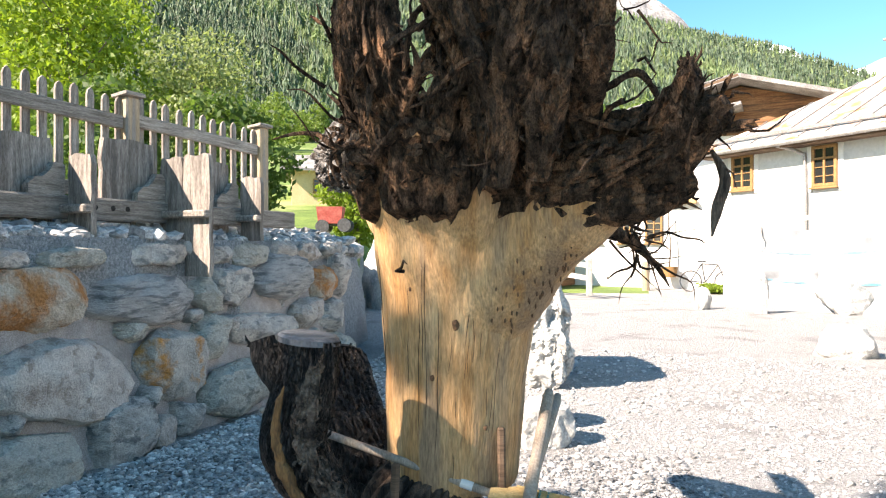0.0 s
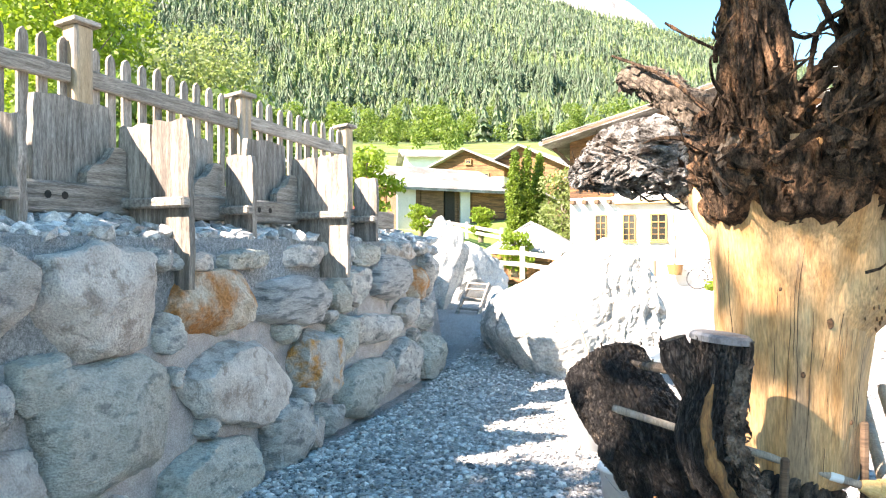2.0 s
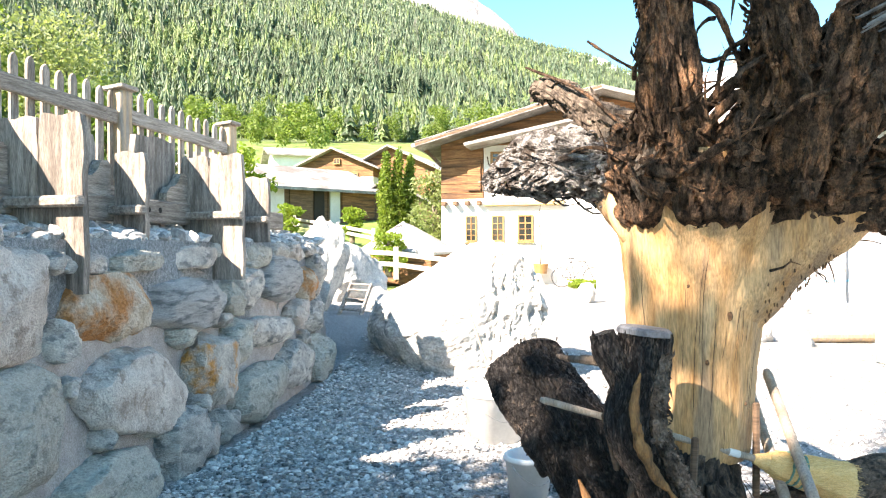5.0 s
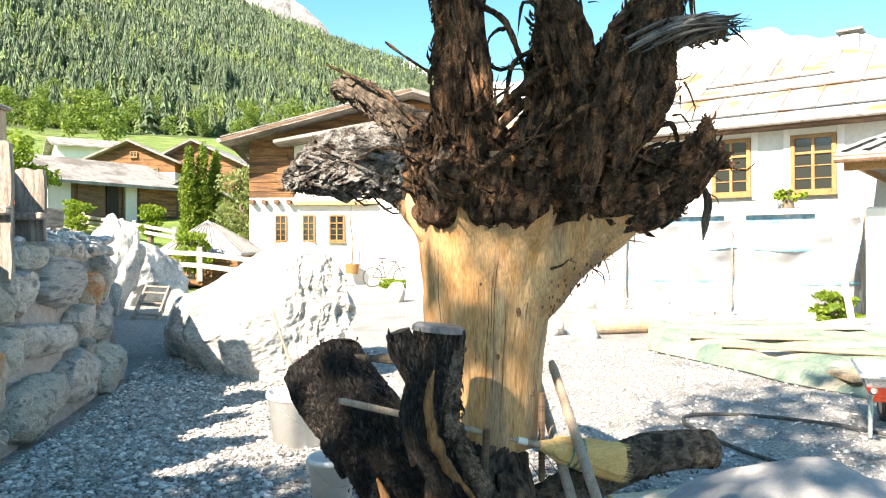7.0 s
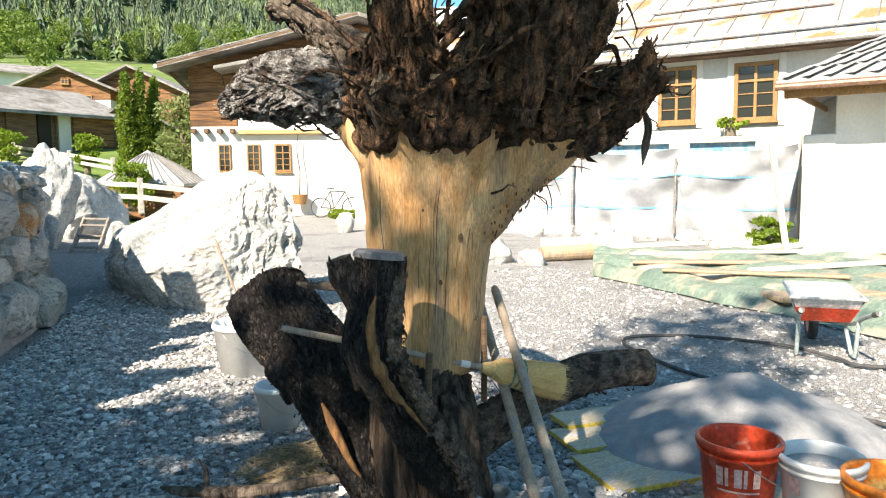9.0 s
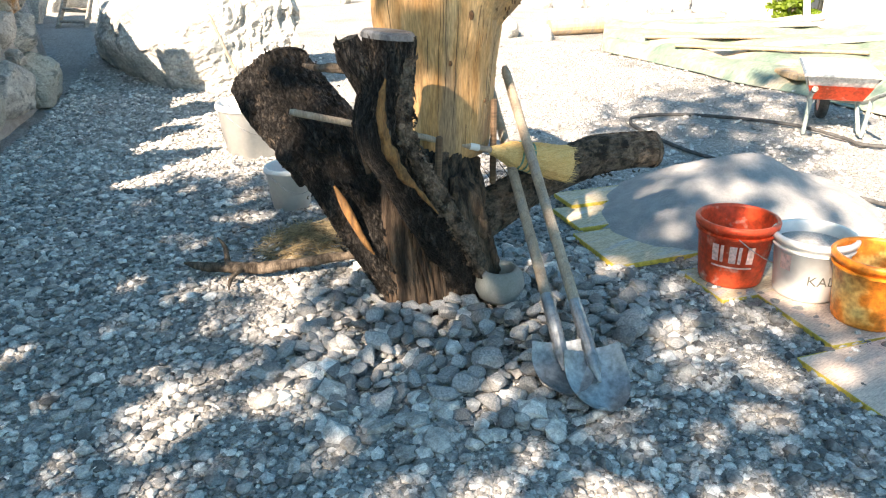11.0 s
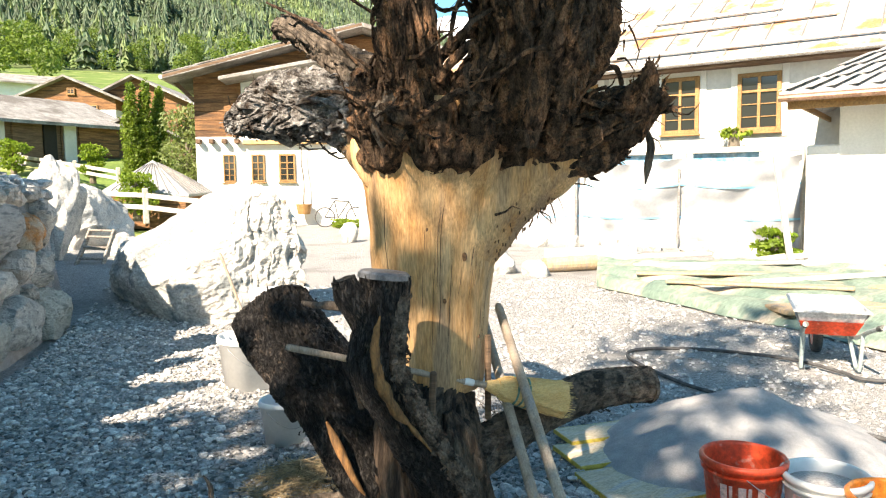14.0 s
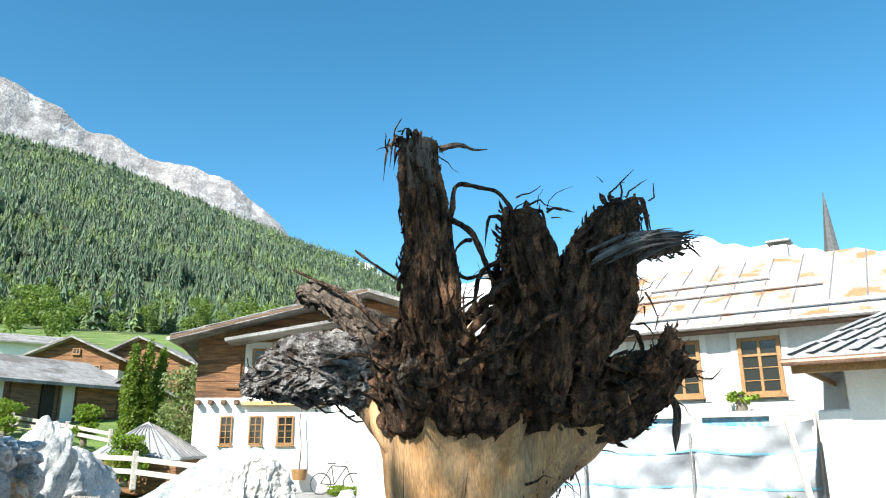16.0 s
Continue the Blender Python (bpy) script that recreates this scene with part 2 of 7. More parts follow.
# ---- mesh building ----
class Shape:
    """Collects points and faces of one mesh."""

    def __init__(self):
        self.v, self.f = [], []

    def add(self, verts, faces):
        k = len(self.v)
        self.v += [tuple(p) for p in verts]
        self.f += [tuple(i + k for i in f) for f in faces]
        return self

    def box(self, size, m=None, bevel=0.008):
        m = m or Matrix()
        hx, hy, hz = (s / 2 for s in size)
        b = min(bevel, hx * 0.6, hy * 0.6, hz * 0.6)
        verts, faces, idx = [], [], {}
        for sx in (-1, 1):
            for sy in (-1, 1):
                for sz in (-1, 1):
                    for ax in range(3):
                        p = [sx * (hx - b), sy * (hy - b), sz * (hz - b)]
                        p[ax] = (sx * hx, sy * hy, sz * hz)[ax]
                        idx[sx, sy, sz, ax] = len(verts)
                        verts.append(m @ Vector(p))
        for ax in range(3):
            o1, o2 = (ax + 1) % 3, (ax + 2) % 3
            for s in (-1, 1):
                quad = []
                for a, c in ((-1, -1), (1, -1), (1, 1), (-1, 1)):
                    sg = [0, 0, 0]
                    sg[ax], sg[o1], sg[o2] = s, a, c
                    quad.append(idx[(*sg, ax)])
                faces.append(quad if s > 0 else quad[::-1])
            for a in (-1, 1):
                for c in (-1, 1):
                    e = []
                    for s, axis in ((-1, o1), (1, o1), (1, o2), (-1, o2)):
                        sg = [0, 0, 0]
                        sg[ax], sg[o1], sg[o2] = s, a, c
                        e.append(idx[(*sg, axis)])
                    faces.append(e if a * c < 0 else e[::-1])
        for sx in (-1, 1):
            for sy in (-1, 1):
                for sz in (-1, 1):
                    t = [idx[sx, sy, sz, 0], idx[sx, sy, sz, 1], idx[sx, sy, sz, 2]]
                    faces.append(t if sx * sy * sz > 0 else t[::-1])
        return self.add(verts, faces)

    def beam(self, a, b, w, h, bevel=0.008, up=(0, 0, 1)):
        """A bar from a to b, w wide and h high."""
        a, b = Vector(a), Vector(b)
        x = (b - a).normalized()
        y = Vector(up).cross(x).normalized() if abs(x.dot(Vector(up))) < 0.999 else Vector((0, 1, 0))
        z = x.cross(y)
        m = Matrix((x, y, z)).transposed().to_4x4()
        m.translation = (a + b) / 2
        return self.box(((b - a).length, w, h), m, bevel)

    def tube(self, pts, rads, seg=14, step=0.06, rough=0.0, freq=6.0, ridge=0.0, ridges=9, seed=0.0, flat=1.0, cap=True, along=1.0):
        pts = [Vector(p) for p in pts]
        n = len(pts)
        path, rr = [], []
        for i in range(n - 1):
            p0, p1, p2, p3 = pts[max(i - 1, 0)], pts[i], pts[i + 1], pts[min(i + 2, n - 1)]
            k = max(1, int((p2 - p1).length / step))
            for j in range(k):
                t = j / k
                path.append(0.5 * ((2 * p1) + (p2 - p0) * t + (2 * p0 - 5 * p1 + 4 * p2 - p3) * t * t + (3 * p1 - p0 - 3 * p2 + p3) * t ** 3))
                s = t * t * (3 - 2 * t)
                rr.append(rads[i] * (1 - s) + rads[i + 1] * s)
        path.append(pts[-1])
        rr.append(rads[-1])
        verts, faces = [], []
        side = None
        for i, p in enumerate(path):
            d = (path[min(i + 1, len(path) - 1)] - path[max(i - 1, 0)]).normalized()
            if side is None:
                side = d.orthogonal().normalized()
            side = (side - d * side.dot(d)).normalized()
            up = d.cross(side)
            for j in range(seg):
                a = 2 * math.pi * j / seg
                off = side * math.cos(a) + up * math.sin(a) * flat
                r = rr[i]
                if rough:
                    q = Vector((p + off * r) * freq)
                    q.z *= along
                    q.x += seed * 7.1
                    r *= 1 + rough * (noise.noise(q) + 0.5 * noise.noise(q * 2.7))
                if ridge:
                    r *= 1 + ridge * (abs(math.sin(a * ridges * 0.5 + 2.2 * noise.noise(Vector((i * 0.11, seed, a))))) - 0.5)
                verts.append(p + off * r)
        m = len(path)
        for i in range(m - 1):
            for j in range(seg):
                k = (j + 1) % seg
                faces.append((i * seg + j, i * seg + k, (i + 1) * seg + k, (i + 1) * seg + j))
        if cap:
            faces.append(tuple(range(seg))[::-1])
            faces.append(tuple((m - 1) * seg + j for j in range(seg)))
        return self.add(verts, faces)

    def lathe(self, profile, centre, seg=28, closed=False):
        cx, cy, cz = centre
        verts = [(cx + r * math.cos(2 * math.pi * j / seg), cy + r * math.sin(2 * math.pi * j / seg), cz + z) for r, z in profile for j in range(seg)]
        faces = [(i * seg + j, i * seg + (j + 1) % seg, (i + 1) * seg + (j + 1) % seg, (i + 1) * seg + j) for i in range(len(profile) - 1) for j in range(seg)]
        return self.add(verts, faces)

    def rock(self, centre, size, seed=0, sub=3, lump=0.22, cut=7, turn=None, square=0.0, deep=0.62):
        """A broken stone: a sphere cut by random planes and roughened."""
        verts, faces = ico(sub)
        rnd = random.Random(seed)
        planes = []
        for _ in range(cut):
            d = Vector((rnd.gauss(0, 1), rnd.gauss(0, 1), rnd.gauss(0, 1))).normalized()
            planes.append((d, rnd.uniform(deep, deep + 0.28)))
        out = []
        off = Vector((rnd.uniform(0, 50), rnd.uniform(0, 50), rnd.uniform(0, 50)))
        for p in verts:
            p = Vector(p)
            if square:
                k = max(abs(p.x), abs(p.y), abs(p.z))
                p = p.lerp(p / k * 0.8, square)
            for d, h in planes:
                e = p.dot(d) - h
                if e > 0:
                    p = p - d * e * 0.85
            p *= 1 + lump * (noise.noise(p * 1.6 + off) * 0.6 + noise.noise(p * 4.2 + off) * 0.3 + noise.noise(p * 9 + off) * 0.18 - abs(noise.noise(p * 17 + off)) * 0.10)
            q = Vector((p.x * size[0] / 2, p.y * size[1] / 2, p.z * size[2] / 2))
            if turn is not None:
                q = turn @ q
            out.append(q + Vector(centre))
        return self.add(out, faces)

    def mesh(self, name, smooth=False):
        me = bpy.data.meshes.new(name)
        me.from_pydata(self.v, [], self.f)
        if smooth:
            me.polygons.foreach_set("use_smooth", [True] * len(me.polygons))
        me.update()
        return me


_ico = {}


def ico(sub):
    if sub not in _ico:
        bm = bmesh.new()
        bmesh.ops.create_icosphere(bm, subdivisions=sub, radius=1)
        bm.verts.ensure_lookup_table()
        _ico[sub] = ([tuple(v.co) for v in bm.verts], [tuple(v.index for v in f.verts) for f in bm.faces])
        bm.free()
    return _ico[sub]


def thing(name, label, category, at=(0, 0, 0), group="", kind=""):
    ob = new(name)
    ob.empty_display_size = 0.1
    ob.matrix_basis = Matrix.Translation(at)
    return tagged(ob, label, category, group, kind)


def part(name, shape, material, parent, label="", smooth=False):
    """One mesh under a thing or under a part; points are in world metres."""
    me = shape.mesh(name, smooth) if isinstance(shape, Shape) else shape
    if not me.materials:
        me.materials.append(material)
    ob = new(name, me)
    ob.parent = parent
    if parent.type == "EMPTY":
        ob.matrix_parent_inverse = parent.matrix_basis.inverted()
    return tagged(ob, label)


def single(name, shape, material, label, category, group="", kind="", smooth=False, at=None):
    """A thing that is one mesh, with its origin at its base."""
    if at is None:
        vs = np.array(shape.v)
        at = Vector((*((vs.min(0) + vs.max(0)) / 2)[:2], vs[:, 2].min()))
    at = Vector(at)
    shape.v = [tuple(Vector(p) - at) for p in shape.v]
    ob = new(name, shape.mesh(name, smooth))
    ob.data.materials.append(material)
    ob.location = at
    return tagged(ob, label, category, group, kind)


def smoothstep(a, b, x):
    t = min(max((x - a) / (b - a), 0.0), 1.0)
    return t * t * (3 - 2 * t)


# ---- ground and hills ----
BEARINGS = (-60, -35, -2.5, 3.4, 7.5, 11.7, 17.6, 23, 27.7, 35, 45, 60)
RIDGE = (26, 26, 21.2, 20.8, 19.8, 18.6, 16.6, 14.8, 13.1, 10, 6, 3)


def wall_x(y):
    """The foot of the dry-stone wall."""
    return -2.72 + 0.37 * (y - 3.21)


def ground_z(x, y):
    r, b = math.hypot(x, y), math.degrees(math.atan2(x, y))
    z = 0.42 * smoothstep(6.4, 11.0, y) * (1 - smoothstep(-0.2, 1.2, x)) * (1 - smoothstep(15, 24, y))
    left = 1 - smoothstep(14, 34, b) if b > -100 else 1 - smoothstep(100, 130, -b)
    if r > 20:
        z += 0.165 * left * (min(r, 300) - 25) * smoothstep(22, 40, r)
    if r > 300:
        e = float(np.interp(b, BEARINGS, RIDGE)) if b > -60 else 26 * (1 - smoothstep(60, 120, -b))
        top = 1800 * math.tan(radians(e))
        base = 0.165 * left * 275
        t = min((r - 300) / 1500, 1.0)
        z = base + (top - base) * t
        if r > 1850:
            z -= (r - 1850) * 0.3
        z += noise.noise(Vector((x * 0.004, y * 0.004, 0))) * 26 * t + noise.noise(Vector((x * 0.013, y * 0.013, 3))) * 7 * t
    if r < 40:
        z += 0.02 * noise.noise(Vector((x * 0.6, y * 0.6, 0))) + 0.012 * noise.noise(Vector((x * 2.1, y * 2.1, 5)))
    return z


def build_ground():
    radii = [0.0] + [0.25 * k for k in range(1, 60)] + [15 + 0.8 * k for k in range(1, 32)] + [40 * 1.12 ** k for k in range(1, 35)] + [2300, 3000, 4500]
    turns = [-180 + 3 * k for k in range(40)] + [-60 + 1.0 * k for k in range(130)] + [70 + 2.5 * k for k in range(44)]
    n = len(turns)
    s = Shape()
    s.v = [(r * math.sin(radians(b)), r * math.cos(radians(b)), ground_z(r * math.sin(radians(b)), r * math.cos(radians(b)))) for r in radii for b in turns]
    s.f = [(i * n + j, (i + 1) * n + j, (i + 1) * n + (j + 1) % n, i * n + (j + 1) % n) for i in range(len(radii) - 1) for j in range(n)]
    ob = new("ground", s.mesh("ground", True))
    ob.data.materials.append(M_GROUND)
    ob.data.materials.append(M_GRASS)
    ob.data.materials.append(M_FOREST_FLOOR)
    for p in ob.data.polygons:
        x, y, _ = p.center
        r, b = math.hypot(x, y), math.degrees(math.atan2(x, y))
        if r > 24 and (b < 16 or r > 60) or (r > 15 and -60 < b < 6):
            p.material_index = 2 if r > 290 else 1
    tagged(ob, "pale gravel yard that turns to green meadow and hillside", "ground", kind="structure")


build_ground()


def build_range(name, radius, table, seed, material, label, base=-40, rough=60):
    """A far mountain side, from its foot to its ridge."""
    s = Shape()
    cols, rows = 160, 26
    b0, b1 = table[0][0], table[-1][0]
    for i in range(rows):
        for j in range(cols):
            b = b0 + (b1 - b0) * j / (cols - 1)
            e = float(np.interp(b, [q[0] for q in table], [q[1] for q in table]))
            t = i / (rows - 1)
            r = radius * (0.72 + 0.28 * t)
            x, y = r * math.sin(radians(b)), r * math.cos(radians(b))
            top = radius * math.tan(radians(e))
            q = Vector((x, y, seed * 100)) * 0.004
            z = base + (top - base) * t + rough * (noise.noise(q) * 0.8 + 0.5 * noise.noise(q * 2.6) + 0.3 * abs(noise.noise(q * 6))) * (0.35 + 0.65 * t)
            s.v.append((x, y, z))
    s.f = [(i * cols + j, i * cols + j + 1, (i + 1) * cols + j + 1, (i + 1) * cols + j) for i in range(rows - 1) for j in range(cols - 1)]
    ob = new(name, s.mesh(name))
    ob.data.materials.append(material)
    tagged(ob, label, "mountain", kind="structure")


M_PEAK = mat("bare_peak", (0.19, 0.18, 0.175), (0.37, 0.355, 0.34), scale=0.02, fine=0.12, rough=1, bump=0.8, depth=10, third=(0.55, 0.55, 0.56), third_scale=0.014, third_amount=0.2)
M_SNOW = mat("snowy_rock", (0.72, 0.75, 0.80), (0.85, 0.87, 0.90), scale=0.008, fine=0.06, rough=1, bump=0.8, depth=10, third=(0.34, 0.36, 0.40), third_scale=0.012, third_amount=0.35)
build_range("mountain_peak", 2600, ((-40, 29), (-10, 27), (-2.8, 24.9), (-0.5, 24.0), (3.5, 22.5), (8.6, 21.2), (11, 21.4), (14.2, 20.0), (16, 18.6), (18.9, 16.4), (23, 13.5), (30, 9)), 1, M_PEAK, "bare grey rocky peak above the forest", rough=45)
build_range("mountain_snow", 4300, ((15, 12), (22, 14.4), (24, 14.8), (26.5, 13.6), (30, 12.5), (40, 14), (47, 14.7), (52, 14.9), (59, 13.6), (62, 12.6), (70, 12), (85, 8)), 2, M_SNOW, "distant snow-covered mountain range", rough=70)


def build_forest(name, count, seed, material, label, tall, wide, share):
    """Conifers on the hillside, joined into one mesh: ragged tiers that narrow to the tip."""
    rnd = random.Random(seed)
    verts, faces = [], []
    for _ in range(count):
        r = 285 + 1450 * rnd.random() ** 1.5
        b = rnd.uniform(-36, 40)
        x, y = r * math.sin(radians(b)), r * math.cos(radians(b))
        glade = noise.noise(Vector((x * 0.008, y * 0.008, 9)))
        stand = noise.noise(Vector((x * 0.011, y * 0.011, 31))) + rnd.gauss(0, 0.22)
        if glade > 0.60 or (r < 330 and rnd.random() < 0.4) or (stand > share[0]) == share[1]:
            continue
        z = ground_z(x, y)
        h = rnd.uniform(*tall) * (0.8 + 0.5 * rnd.random() ** 2)
        w = h * rnd.uniform(*wide)
        layers, seg = (9, 12) if r < 520 else (6, 8) if r < 850 else (4, 6)
        lean = rnd.uniform(-0.03, 0.03) * h
        for k in range(layers):
            f = k / layers
            z0 = z + h * (0.04 + 0.86 * f)
            z1 = z + h * min(1.0, 0.04 + 0.86 * (k + 1.8) / layers)
            w0 = w * (1 - f) ** 0.8 * rnd.uniform(0.7, 1.25) + 0.02 * h
            i0 = len(verts)
            a0 = rnd.random() * 6.28
            cx, cy = x + lean * f + rnd.uniform(-0.12, 0.12) * w, y + rnd.uniform(-0.12, 0.12) * w
            for j in range(seg):
                a = a0 + 2 * math.pi * j / seg
                q = w0 * (rnd.uniform(0.8, 1.35) if j % 2 else rnd.uniform(0.35, 0.7))
                verts.append((cx + q * math.cos(a), cy + q * math.sin(a), z0 - h * (rnd.uniform(0.02, 0.07) if j % 2 else -0.02)))
            verts.append((x + lean * min(1, f + 0.2), y, z1))
            faces += [(i0 + j, i0 + (j + 1) % seg, i0 + seg) for j in range(seg)]
    s = Shape()
    s.v, s.f = verts, faces
    ob = new(name, s.mesh(name))
    ob.data.materials.append(material)
    tagged(ob, label, "forest", kind="stuff")


M_LARCH = leaf_mat("larch_needles", (0.10, 0.155, 0.06), (0.19, 0.245, 0.10), vary=0.5)
build_forest("forest", 26000, 5, M_CONIFER, "dense dark green spruce forest covering the mountainside", (10, 17), (0.14, 0.21), (0.16, True))
build_forest("larch_forest", 26000, 6, M_LARCH, "light green larches in patches among the spruces", (9, 15), (0.17, 0.26), (0.16, False))


def leaf_cloud(blobs, count, size, seed, droop=0.0):
    """Small leaves spread through the outer part of some lumps. blobs: (x, y, z, rx, ry, rz)."""
    rnd = np.random.RandomState(seed)
    vol = np.array([b[3] * b[4] * b[5] for b in blobs]) ** 0.7
    pick = rnd.choice(len(blobs), count, p=vol / vol.sum())
    B = np.array(blobs)[pick]
    d = rnd.normal(size=(count, 3))
    d /= np.linalg.norm(d, axis=1)[:, None]
    rad = rnd.uniform(0.45, 1.0, count) ** 0.6 * (1 + 0.18 * rnd.normal(size=count))
    c = B[:, :3] + d * B[:, 3:] * rad[:, None]
    c[:, 2] -= droop * rnd.random(count)
    u = rnd.normal(size=(count, 3))
    u /= np.linalg.norm(u, axis=1)[:, None]
    v = np.cross(u, rnd.normal(size=(count, 3)))
    v /= np.linalg.norm(v, axis=1)[:, None]
    sz = size * rnd.uniform(0.6, 1.4, count)[:, None]
    q = np.stack([c - u * sz, c + v * sz * 0.55, c + u * sz, c - v * sz * 0.55], 1).reshape(-1, 3)
    s = Shape()
    s.v = [tuple(p) for p in q.tolist()]
    s.f = [(4 * i, 4 * i + 1, 4 * i + 2, 4 * i + 3) for i in range(count)]
    return s


def tree(name, at, height, spread, leaves, material, label, seed, size=0.16, trunk_r=0.14, base=0.25, lumps=9, category="tree"):
    rnd = random.Random(seed)
    t = thing(name, label, category, at)
    x, y, z = at
    tr = Shape()
    lean = rnd.uniform(-0.05, 0.05) * height
    tr.tube([(x, y, z - 0.2), (x + lean * 0.4, y, z + height * 0.35), (x + lean, y + lean * 0.5, z + height * 0.8)], [trunk_r, trunk_r * 0.75, trunk_r * 0.25], 8, 0.4, 0.15, 2)
    blobs = []
    for k in range(lumps):
        a = k * 2.4 + rnd.random()
        h = base + (0.96 - base) * (k + 0.5) / lumps
        w = spread * (0.75 * math.sin(math.pi * min(1, (h - base * 0.7) / (1.06 - base * 0.7))) ** 0.7)
        bx, by, bz = x + lean * h + w * 0.62 * math.cos(a), y + w * 0.62 * math.sin(a), z + h * height
        blobs.append((bx, by, bz, spread * rnd.uniform(0.34, 0.55), spread * rnd.uniform(0.34, 0.55), height * rnd.uniform(0.10, 0.16)))
        tr.tube([(x + lean * h * 0.6, y, z + height * max(0.12, h - 0.22)), ((x + bx) / 2, (y + by) / 2, z + height * (h - 0.08)), (bx, by, bz)], [trunk_r * 0.4, trunk_r * 0.25, trunk_r * 0.08], 5, 0.5)
    part("trunk", tr, M_WOODBARK, t)
    part("crown", leaf_cloud(blobs, leaves, size, seed), material, t)
    return t


# ---- terrace and stone wall ----
WD, WN = Vector((0.347, 0.938, 0)), Vector((0.938, -0.347, 0))


def on_wall(s, z, out=0.0):
    """A place on the wall's face: s along it, z up, out from it."""
    return WD * s + WN * (-3.70 - 0.135 * z + out) + Vector((0, 0, z))


def build_terrace():
    s = Shape()
    rows = []
    steps = [-9, -5, -2] + [0.5 + 0.5 * k for k in range(14)]
    for k, q in enumerate(steps):
        row = []
        for off in (-0.02, 0.35, 0.8, 1.5, 2.4, 4, 7, 12, 22):
            p = on_wall(q, 0) - WN * (off + 0.21)
            z = 1.50 if off < 0.1 else 1.55 + 0.05 * noise.noise(p * 1.3) + (0.03 if off > 1 else 0)
            row.append((p.x, p.y, z))
        rows.append(row)
    for q, drop in ((8.2, 0.1), (9.5, 0.15), (12, 0.35), (16, 0.6), (22, 0.5), (30, 0.0)):
        row = []
        for off in (-0.02, 0.35, 0.8, 1.5, 2.4, 4, 7, 12, 22):
            p = on_wall(q, 0) - WN * (off + 0.21 + (q - 7.5) * 0.50)
            row.append((p.x, p.y, max(1.55 - drop, ground_z(p.x, p.y) + 0.02) + 0.05 * noise.noise(p)))
        rows.append(row)
    n = 9
    s.v = [p for r in rows for p in r]
    s.f = [(i * n + j, (i + 1) * n + j, (i + 1) * n + j + 1, i * n + j + 1) for i in range(len(rows) - 1) for j in range(n - 1)]
    k = len(s.v)
    s.v += [(r[0][0] + 0.25 * (i > 16), r[0][1], -0.2) for i, r in enumerate(rows)]
    s.f += [(k + i, k + i + 1, (i + 1) * n, i * n) for i in range(len(rows) - 1)]
    ob = new("terrace", s.mesh("terrace", True))
    for m in (M_GROUND, M_GRASS):
        ob.data.materials.append(m)
    for i, p in enumerate(ob.data.polygons):
        if (i % (n - 1) > 3 or i // (n - 1) > 18) and i < (len(rows) - 1) * (n - 1):
            p.material_index = 1
    tagged(ob, "raised gravel terrace with grass behind the fence", "terrace", kind="structure")


build_terrace()

# stones: along the wall, height, width, height of the stone, kind of stone
STONES = (
    (1.60, 1.255, 0.84, 0.44, 0), (2.33, 1.19, 0.78, 0.56, 3), (3.25, 1.13, 0.80, 0.40, 1), (4.11, 1.06, 0.95, 0.39, 4), (4.80, 1.06, 0.36, 0.32, 2), (5.19, 1.09, 0.48, 0.36, 0), (5.95, 1.16, 0.98, 0.42, 4), (6.69, 1.07, 0.42, 0.36, 1), (7.08, 1.15, 0.46, 0.48, 0),
    (2.79, 0.98, 0.19, 0.24, 0), (1.93, 0.85, 0.30, 0.26, 2), (1.40, 0.80, 0.74, 0.36, 0), (2.32, 0.60, 0.84, 0.62, 2), (3.43, 0.58, 1.08, 0.56, 3), (4.36, 0.57, 0.66, 0.58, 5), (4.81, 0.72, 0.40, 0.42, 2), (5.58, 0.71, 1.00, 0.30, 0), (6.36, 0.78, 0.54, 0.28, 3), (6.83, 0.70, 0.52, 0.34, 0),
    (1.52, 0.42, 0.74, 0.34, 3), (3.02, 0.10, 0.86, 0.42, 2), (3.82, 0.15, 0.50, 0.50, 0), (4.16, 0.06, 0.26, 0.30, 3), (4.46, 0.14, 0.28, 0.26, 0), (5.12, 0.21, 0.94, 0.52, 2), (6.10, 0.34, 0.84, 0.46, 0), (6.85, 0.26, 0.62, 0.50, 2), (2.30, 0.06, 0.46, 0.34, 0), (1.50, 0.02, 0.9, 0.36, 0),
    (3.56, 1.375, 0.60, 0.14, 2), (4.33, 1.39, 0.54, 0.19, 0), (4.72, 1.41, 0.24, 0.17, 3), (5.02, 1.38, 0.30, 0.18, 0), (5.47, 1.385, 0.54, 0.21, 2), (6.04, 1.42, 0.48, 0.17, 0), (6.50, 1.40, 0.44, 0.20, 3), (6.90, 1.42, 0.38, 0.18, 0), (3.0, 1.37, 0.42, 0.12, 0),
    (0.75, 1.18, 0.8, 0.5, 0), (0.55, 0.65, 0.9, 0.5, 3), (0.6, 0.15, 0.9, 0.5, 2), (-0.2, 1.1, 0.9, 0.6, 2), (-0.3, 0.4, 1.0, 0.7, 0),
    (3.02, 0.42, 0.16, 0.14, 0), (3.98, 0.84, 0.22, 0.14, 2), (4.62, 0.90, 0.2, 0.12, 0), (5.06, 0.82, 0.16, 0.14, 3), (2.72, 1.38, 0.2, 0.14, 0), (6.42, 0.55, 0.2, 0.14, 0), (4.08, 0.36, 0.16, 0.16, 0), (2.76, 0.74, 0.12, 0.12, 3),
)


